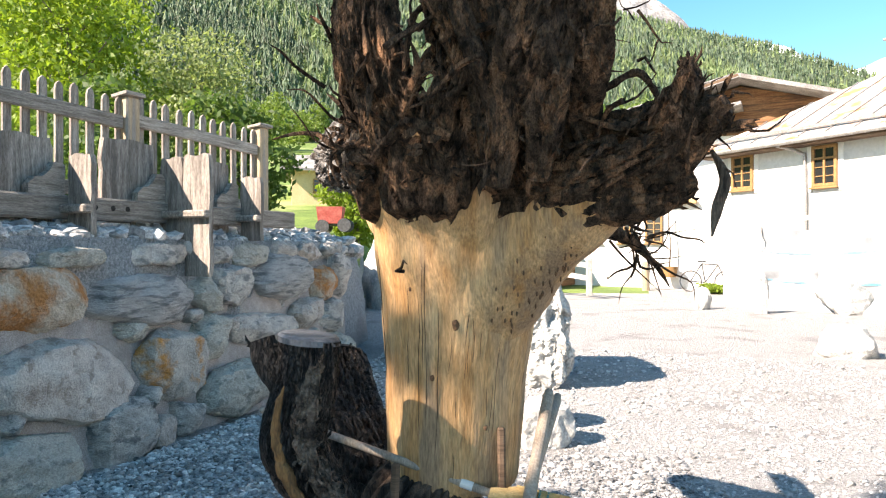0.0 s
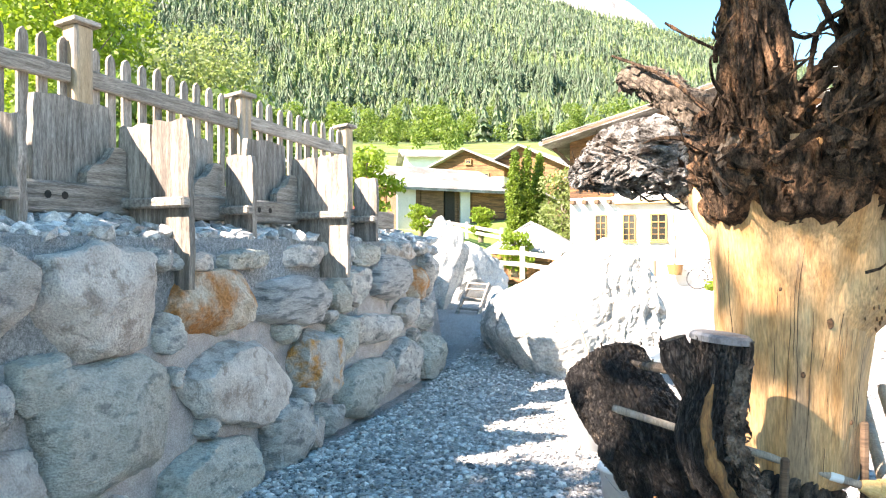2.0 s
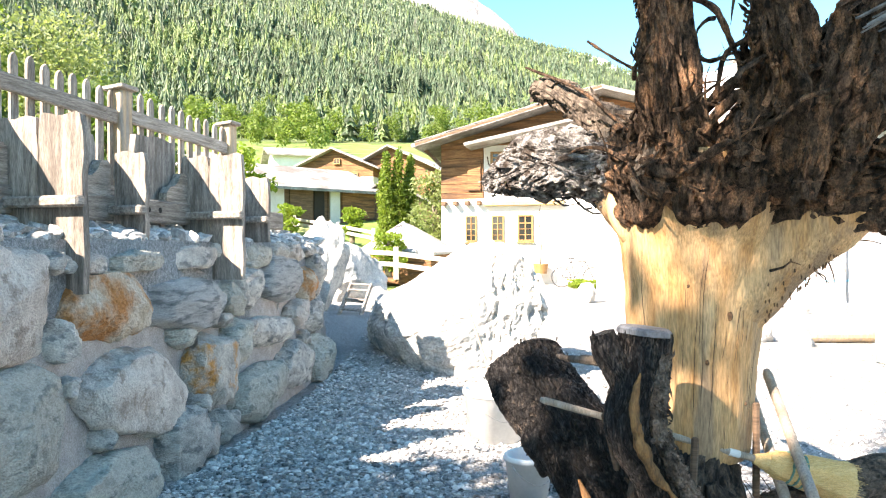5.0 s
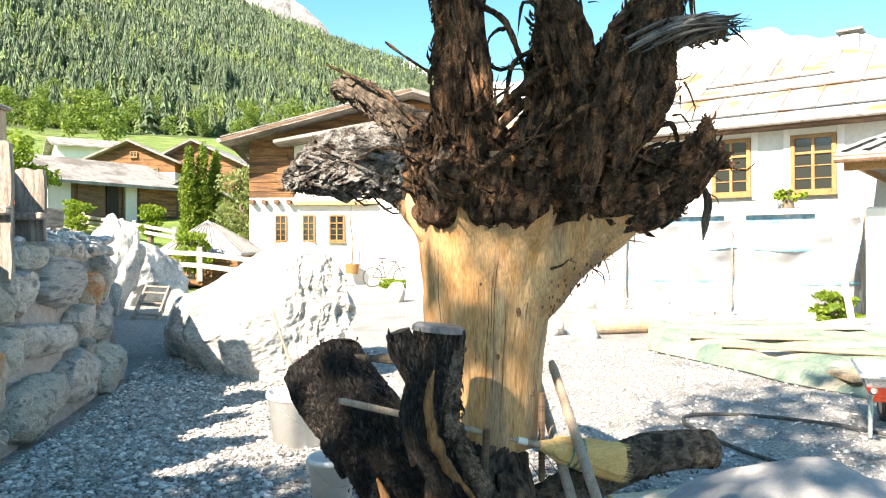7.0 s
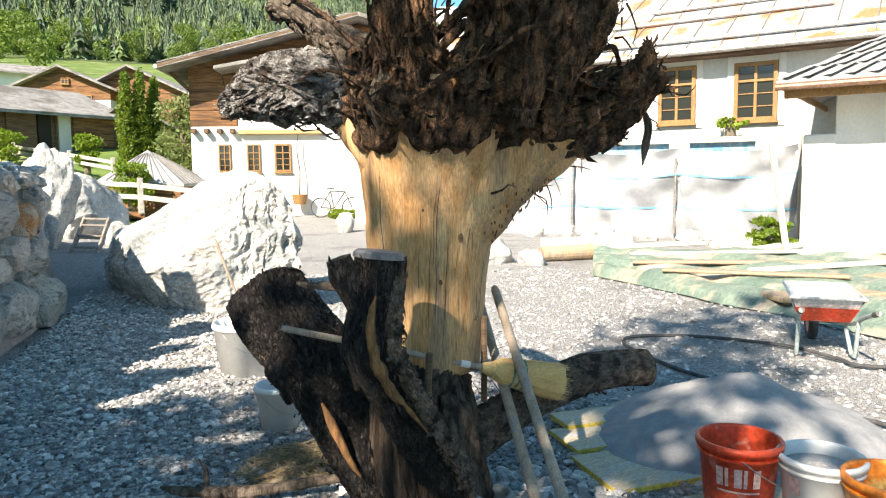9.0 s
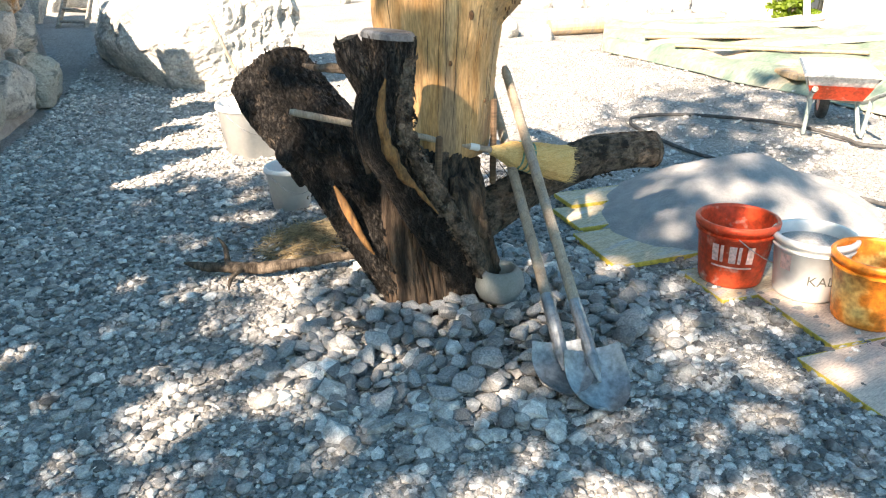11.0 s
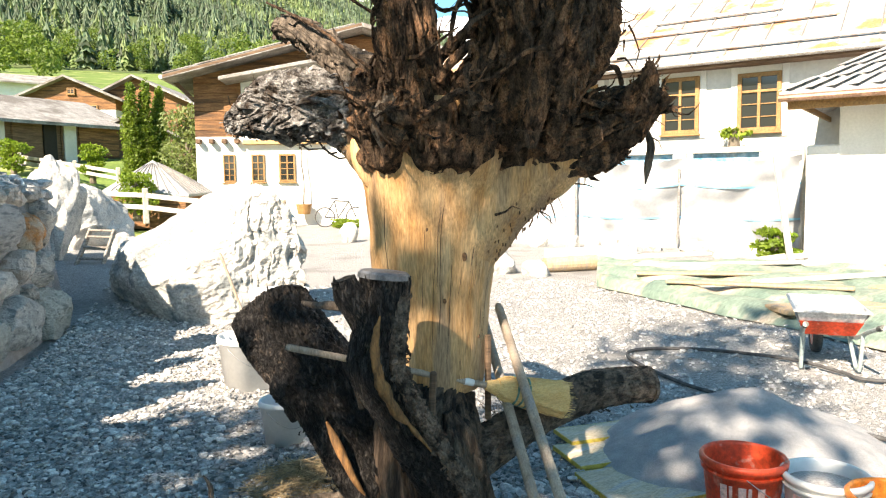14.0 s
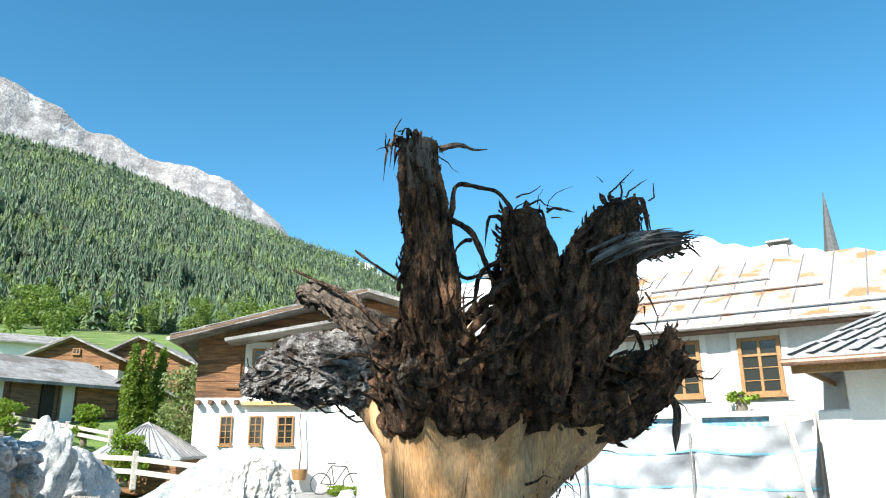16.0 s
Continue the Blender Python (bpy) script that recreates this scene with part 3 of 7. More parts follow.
def field_stone(at, size, turn, seed):
    """A rounded fieldstone with broken faces, pits and ledges."""
    verts, faces = ico(6 if size[0] > 0.45 else 5)
    rnd = random.Random(seed)
    planes = []
    for _ in range(9):
        d = Vector((rnd.gauss(0, 1), rnd.gauss(0, 0.8), rnd.gauss(0, 1))).normalized()
        planes.append((d, rnd.uniform(0.70, 0.95)))
    off = Vector((rnd.uniform(0, 60), rnd.uniform(0, 60), rnd.uniform(0, 60)))
    bed = Vector((rnd.gauss(0, 0.35), rnd.gauss(0, 0.2), 1)).normalized()
    half = Vector(size) / 2
    out = []
    for p in verts:
        p = Vector(p)
        k = max(abs(p.x), abs(p.z), abs(p.y))
        p = p.lerp(p / k * 0.88, 0.42)
        p *= 1 + 0.16 * noise.noise(p * 1.2 + off)
        for d, h in planes:
            e = p.dot(d) - h
            if e > 0:
                p -= d * e * 0.8
        q = Vector((p.x * half.x, p.y * half.y, p.z * half.z))
        w = q * 5.5 + off
        layer = noise.noise(Vector((q.dot(bed) * 46 + 2.4 * noise.noise(w), 0.6 * w.x, 0.6 * w.y)))
        n = q.normalized()
        q += n * (0.020 * noise.noise(w) + 0.010 * noise.noise(w * 2.6) - 0.012 * max(0.0, 1 - abs(noise.noise(w * 1.4 + off)) / 0.10) + 0.005 * layer + 0.004 * noise.noise(w * 7.5) + 0.0022 * noise.noise(w * 18))
        out.append(turn @ q + at)
    return Shape().add(out, faces)


def build_wall():
    w = thing("wall_stone", "retaining wall of large rough fieldstones set in mortar", "stone wall", on_wall(3.5, 0), kind="structure")
    core = Shape()
    cols, rows = 420, 40
    for j in range(cols):
        q = -8 + 15.15 * j / (cols - 1)
        for i in range(rows):
            z = -0.2 + 1.66 * i / (rows - 1)
            n = Vector((q * 2.4, z * 2.4, 1))
            core.v.append(tuple(on_wall(q, z, -0.055 + 0.03 * noise.noise(n) + 0.014 * noise.noise(n * 4) + 0.006 * noise.noise(n * 11))))
        core.v.append(tuple(on_wall(q, 1.46, -0.6)))
    k = rows + 1
    core.f = [(j * k + i, (j + 1) * k + i, (j + 1) * k + i + 1, j * k + i + 1) for j in range(cols - 1) for i in range(rows)]
    part("mortar_core", core, M_MORTAR, w, "grey lime mortar between the stones", True)
    turn = Matrix((WD, WN, Vector((0, 0, 1)))).transposed()
    for k, (q, z, sw, sh, m) in enumerate(STONES):
        rnd = random.Random(k + 5)
        tilt = Matrix.Rotation(rnd.uniform(-0.10, 0.10), 3, WN)
        deep = 0.42 if sh > 0.3 else 0.30
        part("stone", field_stone(on_wall(q, z, -0.07 if sh > 0.3 else -0.05), (sw * 1.10, deep, sh * 1.12), tilt @ turn, 300 + k), M_STONES[m], w, "", True)


build_wall()


# ---- boulders ----
def boulder(at, size, seed, label, turn=0.0, sub=5, cut=10, lump=0.25, tilt=(0, 0), material=None):
    s = Shape()
    m = Euler((radians(tilt[0]), radians(tilt[1]), radians(turn))).to_matrix()
    s.rock((at[0], at[1], at[2] + size[2] * 0.38), size, seed, sub, lump, cut, m, 0.3)
    return single("boulder", s, material or M_ROCK, label, "boulder", group="boulders in the yard")


def big_boulder():
    """The large pale boulder: one long smooth slope up to a broken peak, an overhang at the far end."""
    verts, faces = ico(7)
    s = Shape()
    out = []
    for p in verts:
        p = Vector(p)
        k = max(abs(p.x), abs(p.y), abs(p.z))
        p = p.lerp(p / k * 0.84, 0.5)
        n1 = noise.noise(p * 1.3 + Vector((4, 2, 9)))
        n2 = noise.noise(p * 3.4 + Vector((1, 7, 3)))
        n3 = abs(noise.noise(p * 8 + Vector((5, 1, 2))))
        p *= 1 + 0.10 * n1 + 0.05 * n2 - 0.04 * n3 + 0.015 * noise.noise(p * 20)
        x = 0.40 + p.x * 1.04
        y = 8.15 + p.y * 0.85 - 0.46 * (x - 0.40)
        h = 1.05 * float(np.interp(x, (-0.7, -0.5, -0.3, 0.05, 0.5, 0.76, 0.90, 1.08, 1.22, 1.42, 1.6), (0.62, 0.78, 0.95, 1.08, 1.32, 1.46, 1.52, 1.36, 1.16, 0.86, 0.6)))
        z = (p.z + 0.74) / 1.68 * h
        if x < 0.2 and z < 0.55:
            x += 0.55 * (0.55 - max(z, -0.3)) * smoothstep(0.2, -0.5, x)
        rough = smoothstep(0.42, 0.72, x)
        q = Vector((x * 6, y * 3, z * 2.6))
        y += rough * (0.10 * abs(noise.noise(q)) + 0.06 * abs(noise.noise(q * 2.3)) + 0.03 * noise.noise(q * 6))
        x += rough * 0.04 * noise.noise(q * 2 + Vector((7, 0, 0)))
        z += rough * 0.05 * noise.noise(Vector((x * 9, y * 9, 4)))
        out.append((x, y, z - 0.02))
    s.add(out, faces)
    single("boulder", s, M_ROCK, "huge pale grey boulder with a steep broken peak", "boulder", group="boulders in the yard")


big_boulder()
boulder((-0.90, 12.15, 0.30), (1.0, 0.8, 1.95), 11, "tall upright grey rock slab past the wall's end", -15, cut=12, tilt=(4, 8))
boulder((-0.15, 13.9, 0.30), (1.5, 1.1, 1.45), 12, "grey boulder behind the wooden step ladder", 30, cut=9)
boulder((0.12, 12.1, 0.34), (0.55, 0.5, 0.5), 13, "small grey boulder beside the wooden step ladder", 10, cut=9)


# ---- upturned tree ----
def bark(path, rads, seg=120, step=0.008, seed=0, lobe=0.22, lobes=1.4, along=2.0, twist=1.0, fissure=0.09, plate=0.032, length=7.0, rough=0.05, flat=1.0, end=1.0):
    """A limb with swollen strands, a net of long fissures and rough plates between them."""
    s = Shape()
    pts = [Vector(p) for p in path]
    n = len(pts)
    line, rr = [], []
    for i in range(n - 1):
        p0, p1, p2, p3 = pts[max(i - 1, 0)], pts[i], pts[i + 1], pts[min(i + 2, n - 1)]
        k = max(1, int((p2 - p1).length / step))
        for j in range(k):
            t = j / k
            line.append(0.5 * ((2 * p1) + (p2 - p0) * t + (2 * p0 - 5 * p1 + 4 * p2 - p3) * t * t + (3 * p1 - p0 - 3 * p2 + p3) * t ** 3))
            u = t * t * (3 - 2 * t)
            rr.append(rads[i] * (1 - u) + rads[i + 1] * u)
    line.append(pts[-1])
    rr.append(rads[-1])
    k2 = (sum(rads) / len(rads)) / plate
    side, run, m = None, 0.0, len(line)
    for i, p in enumerate(line):
        d = (line[min(i + 1, m - 1)] - line[max(i - 1, 0)]).normalized()
        if side is None:
            side = d.orthogonal().normalized()
        side = (side - d * side.dot(d)).normalized()
        up = d.cross(side)
        if i:
            run += (p - line[i - 1]).length
        tip = 1 - (1 - end) * smoothstep(m * 0.9, m, i)
        for j in range(seg):
            a = 2 * math.pi * j / seg
            b = a + twist * run * 3
            c, e = math.cos(b), math.sin(b)
            v = lobe * (noise.noise(Vector((c * lobes, e * lobes, run * along + seed * 13.7))) * 1.5 - 0.25 * abs(noise.noise(Vector((c * lobes * 2.2, e * lobes * 2.2, run * along * 1.8 + seed * 5.3)))))
            q = Vector((c * k2, e * k2, run * length + seed * 3.1))
            v -= fissure * max(0.0, 1 - abs(noise.noise(q)) / 0.16)
            v -= 0.5 * fissure * max(0.0, 1 - abs(noise.noise(q * 2.1 + Vector((9, 2, 4)))) / 0.14)
            v += rough * (noise.noise(q * 3.3) + 0.6 * abs(noise.noise(q * 6.7)))
            s.v.append(tuple(p + (side * math.cos(a) + up * math.sin(a) * flat) * rr[i] * tip * (1 + v)))
    s.f = [(i * seg + j, i * seg + (j + 1) % seg, (i + 1) * seg + (j + 1) % seg, (i + 1) * seg + j) for i in range(m - 1) for j in range(seg)]
    s.f.append(tuple(range(seg))[::-1])
    s.f.append(tuple((m - 1) * seg + j for j in range(seg)))
    return s


def flakes(axis, rads, count, seed, length=0.05, out=1.0):
    """Thin curled bark scales standing off a limb, most of them small."""
    rnd = random.Random(seed)
    s = Shape()
    axis = [Vector(p) for p in axis]
    for _ in range(count):
        i = rnd.randrange(len(axis) - 1)
        t = rnd.random()
        p = axis[i].lerp(axis[i + 1], t)
        r = (rads[i] * (1 - t) + rads[i + 1] * t) * rnd.uniform(0.88, 1.10) * out
        d = (axis[i + 1] - axis[i]).normalized()
        n = (d.orthogonal() * rnd.gauss(0, 1) + d.cross(d.orthogonal()) * rnd.gauss(0, 1)).normalized()
        side = d.cross(n)
        d = (d * rnd.choice((-1, 1)) + side * rnd.gauss(0, 0.3) + n * rnd.uniform(-0.05, 0.4)).normalized()
        side = n.cross(d).normalized()
        big = rnd.paretovariate(2.2)
        L, w = length * min(big, 4.0) * rnd.uniform(0.4, 1.2), length * min(big, 3.0) * rnd.uniform(0.10, 0.3)
        c = p + n * r
        th = n * 0.004
        e = c + d * L + n * L * rnd.uniform(-0.1, 0.25)
        mid = c + d * L * 0.5 + n * 0.008
        s.add([c - side * w * 0.7, c + side * w * 0.7, mid + side * w, e + side * w * 0.2, mid - side * w, c - th * 2, mid - th * 2], [(0, 1, 2, 4), (4, 2, 3), (0, 4, 6, 5), (5, 6, 2, 1), (6, 4, 3), (6, 3, 2)])
    return s


def rootlets(starts, count, seed, length=0.2, r=0.004):
    rnd = random.Random(seed)
    s = Shape()
    for _ in range(count):
        c, spread, way = starts[rnd.randrange(len(starts))]
        p = Vector(c) + Vector((rnd.gauss(0, 1), rnd.gauss(0, 1), rnd.gauss(0, 1))) * spread
        d = (Vector(way) + Vector((rnd.gauss(0, 0.7), rnd.gauss(0, 0.7), rnd.gauss(0, 0.7)))).normalized()
        pts = [p]
        L = length * rnd.uniform(0.4, 1.4)
        for k in range(4):
            d = (d + Vector((rnd.gauss(0, 0.38), rnd.gauss(0, 0.38), rnd.gauss(0, 0.38)))).normalized()
            pts.append(pts[-1] + d * L / 4)
        q = r * rnd.uniform(0.6, 1.7)
        s.tube(pts, [q, q * 0.85, q * 0.7, q * 0.5, q * 0.2], 5, 0.02)
    return s


def trunk_axis(z):
    return 0.035 + 0.025 * smoothstep(0.6, 1.6, z), 2.485 - 0.05 * smoothstep(1.25, 1.75, z)


def trunk_r(z):
    return float(np.interp(z, (0.635, 0.70, 0.95, 1.22, 1.45, 1.62, 1.85), (0.214, 0.228, 0.240, 0.263, 0.29, 0.318, 0.335)))


def bark_edge(a):
    """Where the bark begins above the peeled wood, round the trunk."""
    z = 1.50 + 0.035 * noise.noise(Vector((math.cos(a) * 2.2, math.sin(a) * 2.2, 3))) + 0.03 * noise.noise(Vector((math.cos(a) * 7, math.sin(a) * 7, 8)))
    for c, w, h in ((-1.33, 0.16, 0.16), (2.75, 0.22, 0.14), (-2.55, 0.10, 0.08), (-0.55, 0.5, 0.03)):
        d = (a - c + math.pi) % (2 * math.pi) - math.pi
        z += h * math.exp(-(d / w) ** 2)
    return z


def upturned_tree():
    t = thing("upturned_tree", "peeled tree trunk set upside down, dark shaggy roots on top", "tree sculpture", (0.03, 2.42, 0.5))
    s = Shape()
    zs = (0.635, 0.70, 0.95, 1.22, 1.45, 1.62, 1.80)
    s.tube([(*trunk_axis(z), z) for z in zs], [trunk_r(z) for z in zs], 96, 0.015, 0.035, 5, seed=1, along=0.25, ridge=0.012, ridges=22)
    trunk = part("trunk", s, M_TRUNK, t, "peeled honey-coloured trunk with drying cracks", True)
    f = Shape()
    f.tube([(0.06, 2.46, 1.10), (0.175, 2.375, 1.34), (0.36, 2.20, 1.53), (0.54, 2.07, 1.64)], [0.18, 0.195, 0.15, 0.09], 60, 0.015, 0.06, 6, seed=2, ridge=0.02, ridges=18)
    f.tube([(0.02, 2.50, 1.32), (-0.03, 2.53, 1.48), (-0.10, 2.62, 1.62), (-0.2, 2.76, 1.72)], [0.20, 0.20, 0.15, 0.10], 60, 0.015, 0.06, 6, seed=3, ridge=0.02, ridges=18)
    f.tube([(-0.16, 2.48, 1.42), (-0.23, 2.53, 1.56), (-0.265, 2.55, 1.72)], [0.035, 0.05, 0.012], 24, 0.015, 0.10, 8, seed=5)
    part("root_flare", f, M_TRUNK, t, "peeled flare of the trunk under the roots", True)
    # drying cracks, knots and small borings in the peeled wood
    rnd = random.Random(12)
    cracks = Shape()
    for k in range(34):
        a = rnd.uniform(-3.1, -0.1)
        z0 = rnd.uniform(0.6, 1.25)
        z1 = min(1.44, z0 + rnd.choice((0.06, 0.1, 0.16, 0.3, 0.5)) * rnd.uniform(0.7, 1.2))
        w = 0.0007 + 0.0016 * (z1 - z0) * rnd.uniform(0.5, 1.6)
        pts = []
        for q in range(9):
            z = z0 + (z1 - z0) * q / 8
            b = a + 0.05 * noise.noise(Vector((a * 5, z * 6, k)))
            r = trunk_r(z) + 0.001
            pts.append((trunk_axis(z)[0] + r * math.cos(b), trunk_axis(z)[1] + r * math.sin(b), z))
        cracks.tube(pts, [w * e for e in (0.2, 0.8, 1, 0.8, 1.1, 0.8, 0.9, 0.6, 0.15)], 5, 0.03)
    tagged(part("crack", cracks, M_CRACK, trunk, "long dark drying cracks"), kind="stuff")
    for a, z, w in ((-1.33, 1.262, 0.020), (-1.9, 1.02, 0.016), (-1.62, 1.19, 0.030), (-2.2, 1.30, 0.014), (-1.15, 0.86, 0.016)):
        r = trunk_r(z) - 0.004
        k = Shape().rock((trunk_axis(z)[0] + r * math.cos(a), trunk_axis(z)[1] + r * math.sin(a), z), (w, w, w * 1.3), int(z * 100), 2, 0.2, 3)
        part("knot", k, M_KNOT, trunk)
    holes = Shape()
    ax0, ax1 = Vector((0.15, 2.385, 1.28)), Vector((0.42, 2.14, 1.575))
    way = (ax1 - ax0).normalized()
    for i in range(70):
        u = rnd.random()
        n = Vector((rnd.uniform(-0.2, 1.0), -1.0, rnd.uniform(-1.2, 0.3)))
        n = (n - way * n.dot(way)).normalized()
        holes.rock(ax0.lerp(ax1, u) + n * (0.180 - 0.062 * u), (0.007, 0.007, 0.018), i, 1, 0.2, 0)
    tagged(part("boring", holes, M_KNOT, trunk, "small dark beetle borings"), kind="stuff")
    c = Shape()
    c.rock((0.05, 2.40, 1.72), (0.70, 0.66, 0.40), 3, 5, 0.5, 5)
    crown = part("root_crown", c, M_BARK, t, "dark shaggy root crown with flaking bark")
    # thick bark hanging down over the peeled wood with a torn edge
    col = Shape()
    cols, rows = 260, 44
    for j in range(cols):
        a = 2 * math.pi * j / cols
        zb = bark_edge(a)
        for i in range(rows):
            v = i / (rows - 1)
            z = zb + (1.84 - zb) * v
            q = Vector((math.cos(a) * 11, math.sin(a) * 11, z * 7))
            thick = 0.055 * smoothstep(0, 0.12, v) + 0.03 * noise.noise(q * 0.35) + 0.02 * noise.noise(q) - 0.03 * max(0.0, 1 - abs(noise.noise(q * 0.8)) / 0.14) + 0.008 * noise.noise(q * 4)
            r = trunk_r(z) - 0.015 + (thick if i else 0) - 0.16 * smoothstep(0.62, 1.0, v)
            col.v.append((0.06 + r * math.cos(a), 2.435 - 0.03 * v + r * math.sin(a), z))
    col.f = [(j * rows + i, ((j + 1) % cols) * rows + i, ((j + 1) % cols) * rows + i + 1, j * rows + i + 1) for j in range(cols) for i in range(rows - 1)]
    part("bark_skirt", col, M_BARK, crown, "torn lower edge of the thick bark")
    arms = (
        ([(-0.06, 2.52, 1.72), (-0.27, 2.80, 1.79), (-0.42, 3.08, 1.81), (-0.52, 3.40, 1.76)], [0.20, 0.165, 0.13, 0.055], M_GREYBARK, 0.20),
        ([(0.18, 2.30, 1.68), (0.40, 2.13, 1.67), (0.60, 1.99, 1.71), (0.74, 1.86, 1.80)], [0.19, 0.135, 0.098, 0.04], M_BARK, 0.28),
        ([(-0.14, 2.32, 1.76), (-0.22, 2.20, 1.98), (-0.25, 2.18, 2.28), (-0.275, 2.20, 2.60)], [0.15, 0.100, 0.082, 0.066], M_BARK, 0.26),
        ([(0.10, 2.22, 1.72), (0.11, 2.05, 1.92), (0.05, 1.97, 2.12), (0.0, 1.95, 2.31)], [0.17, 0.115, 0.105, 0.062], M_BARK, 0.32),
        ([(0.22, 2.20, 1.76), (0.28, 1.96, 1.96), (0.34, 1.87, 2.18), (0.42, 1.84, 2.37)], [0.21, 0.150, 0.115, 0.070], M_BARK, 0.32),
        ([(0.31, 1.88, 2.14), (0.45, 1.82, 2.20), (0.62, 1.75, 2.22)], [0.06, 0.055, 0.035], M_ROOT, 0.35),
        ([(-0.08, 2.50, 1.84), (-0.22, 2.74, 1.98), (-0.30, 2.92, 2.12), (-0.34, 3.10, 2.19), (-0.33, 3.20, 2.15)], [0.10, 0.075, 0.06, 0.045, 0.02], M_ROOT, 0.35),
        ([(0.60, 1.92, 1.76), (0.63, 1.86, 1.84), (0.63, 1.84, 1.92)], [0.06, 0.04, 0.010], M_BARK, 0.3),
        ([(-0.24, 2.30, 1.58), (-0.29, 2.26, 1.70), (-0.22, 2.22, 1.85), (-0.20, 2.13, 2.05)], [0.012, 0.030, 0.030, 0.012], M_ROOT, 0.3),
        ([(0.0, 2.1, 1.62), (-0.02, 2.06, 1.80), (0.05, 1.99, 2.0)], [0.03, 0.045, 0.02], M_BARK, 0.3),
        ([(0.30, 2.16, 1.59), (0.55, 2.06, 1.59), (0.72, 2.06, 1.62)], [0.10, 0.085, 0.045], M_BARK, 0.3),
        ([(-0.22, 2.20, 1.62), (-0.30, 2.34, 1.74), (-0.28, 2.46, 1.90)], [0.04, 0.055, 0.03], M_BARK, 0.3),
        ([(0.14, 1.98, 1.60), (0.17, 1.93, 1.85), (0.17, 1.86, 2.05)], [0.035, 0.05, 0.02], M_BARK, 0.25),
        ([(0.26, 1.98, 1.62), (0.27, 1.89, 1.80), (0.33, 1.83, 2.05)], [0.03, 0.05, 0.025], M_BARK, 0.25),
    )
    for k, (p, r, m, lobe) in enumerate(arms):
        big = max(r) > 0.1
        root = part("root", bark(p, r, 150 if big else 64, 0.007, k + 4, lobe * 1.2, 1.5 if big else 1.0, 3.2, 0.5, 0.16, 0.034, 5.5 if m != M_GREYBARK else 11.0, 0.06, end=0.75), m, t)
        n = int(150 * max(r) / 0.1)
        tagged(part("bark_flake", flakes(p, r, n, k, 0.022 if m != M_GREYBARK else 0.012), m, root, "curled loose bark scales"), kind="stuff")
        strands = Shape()
        for j in range(int(20 * max(r) / 0.1)):
            a0, tw, w = rnd.random() * 6.28, rnd.uniform(-0.9, 0.9), rnd.uniform(0.003, 0.012) * (0.6 + 3.5 * max(r))
            i0 = rnd.uniform(0, 0.6)
            i1 = i0 + rnd.uniform(0.15, 0.4)
            pts = []
            for q in range(6):
                v = (i0 + (i1 - i0) * q / 5) * (len(p) - 1)
                i = min(int(v), len(p) - 2)
                c0, c1 = Vector(p[i]), Vector(p[i + 1])
                d = (c1 - c0).normalized()
                e = d.orthogonal().normalized()
                g = d.cross(e)
                ang = a0 + tw * q / 5
                rr = (r[i] + (r[i + 1] - r[i]) * (v - i)) * (0.98 + 0.14 * math.sin(q * 1.7 + j))
                pts.append(c0.lerp(c1, v - i) + (e * math.cos(ang) + g * math.sin(ang)) * rr)
            strands.tube(pts, [w * 0.3, w, w * 1.1, w, w * 0.8, w * 0.3], 6, 0.03, 0.4, 30, seed=j)
        tagged(part("root_strand", strands, m, root, "twisted fibrous strands along the root"), kind="stuff")
    ball = [(0.06 + 0.3 * math.cos(a), 2.38 + 0.3 * math.sin(a), 1.76) for a in [k * 0.52 for k in range(13)]]
    tagged(part("bark_flake", flakes(ball, [0.13] * 13, 420, 77, 0.03), M_BARK, crown), kind="stuff")
    # bare upper end of the tallest root, and a flat fibrous plate on the sideways one
    part("bare_wood", Shape().tube([(-0.262, 2.185, 2.40), (-0.268, 2.19, 2.50), (-0.275, 2.195, 2.60)], [0.066, 0.075, 0.070], 40, 0.01, 0.08, 14, seed=8, ridge=0.06, ridges=12), M_ROOT, t, "grey bare wood where the bark fell off")
    fib = Shape()
    for j in range(26):
        o = Vector((rnd.uniform(-0.02, 0.02), rnd.uniform(-0.055, -0.01), rnd.uniform(0.0, 0.05)))
        a, b = Vector((0.20 + rnd.uniform(0, 0.2), 1.83, 2.10)), Vector((0.60 + rnd.uniform(-0.08, 0.1), 1.72, 2.225))
        fib.tube([a + o, a.lerp(b, 0.4) + o + Vector((0, -0.02, 0.03)), b + o * 0.6], [0.004, 0.008, 0.002], 5, 0.03, 0.3, 30, seed=j, flat=0.5)
    tagged(part("fibre", fib, M_FIBRE, t, "bleached grey wood fibres"), kind="stuff")
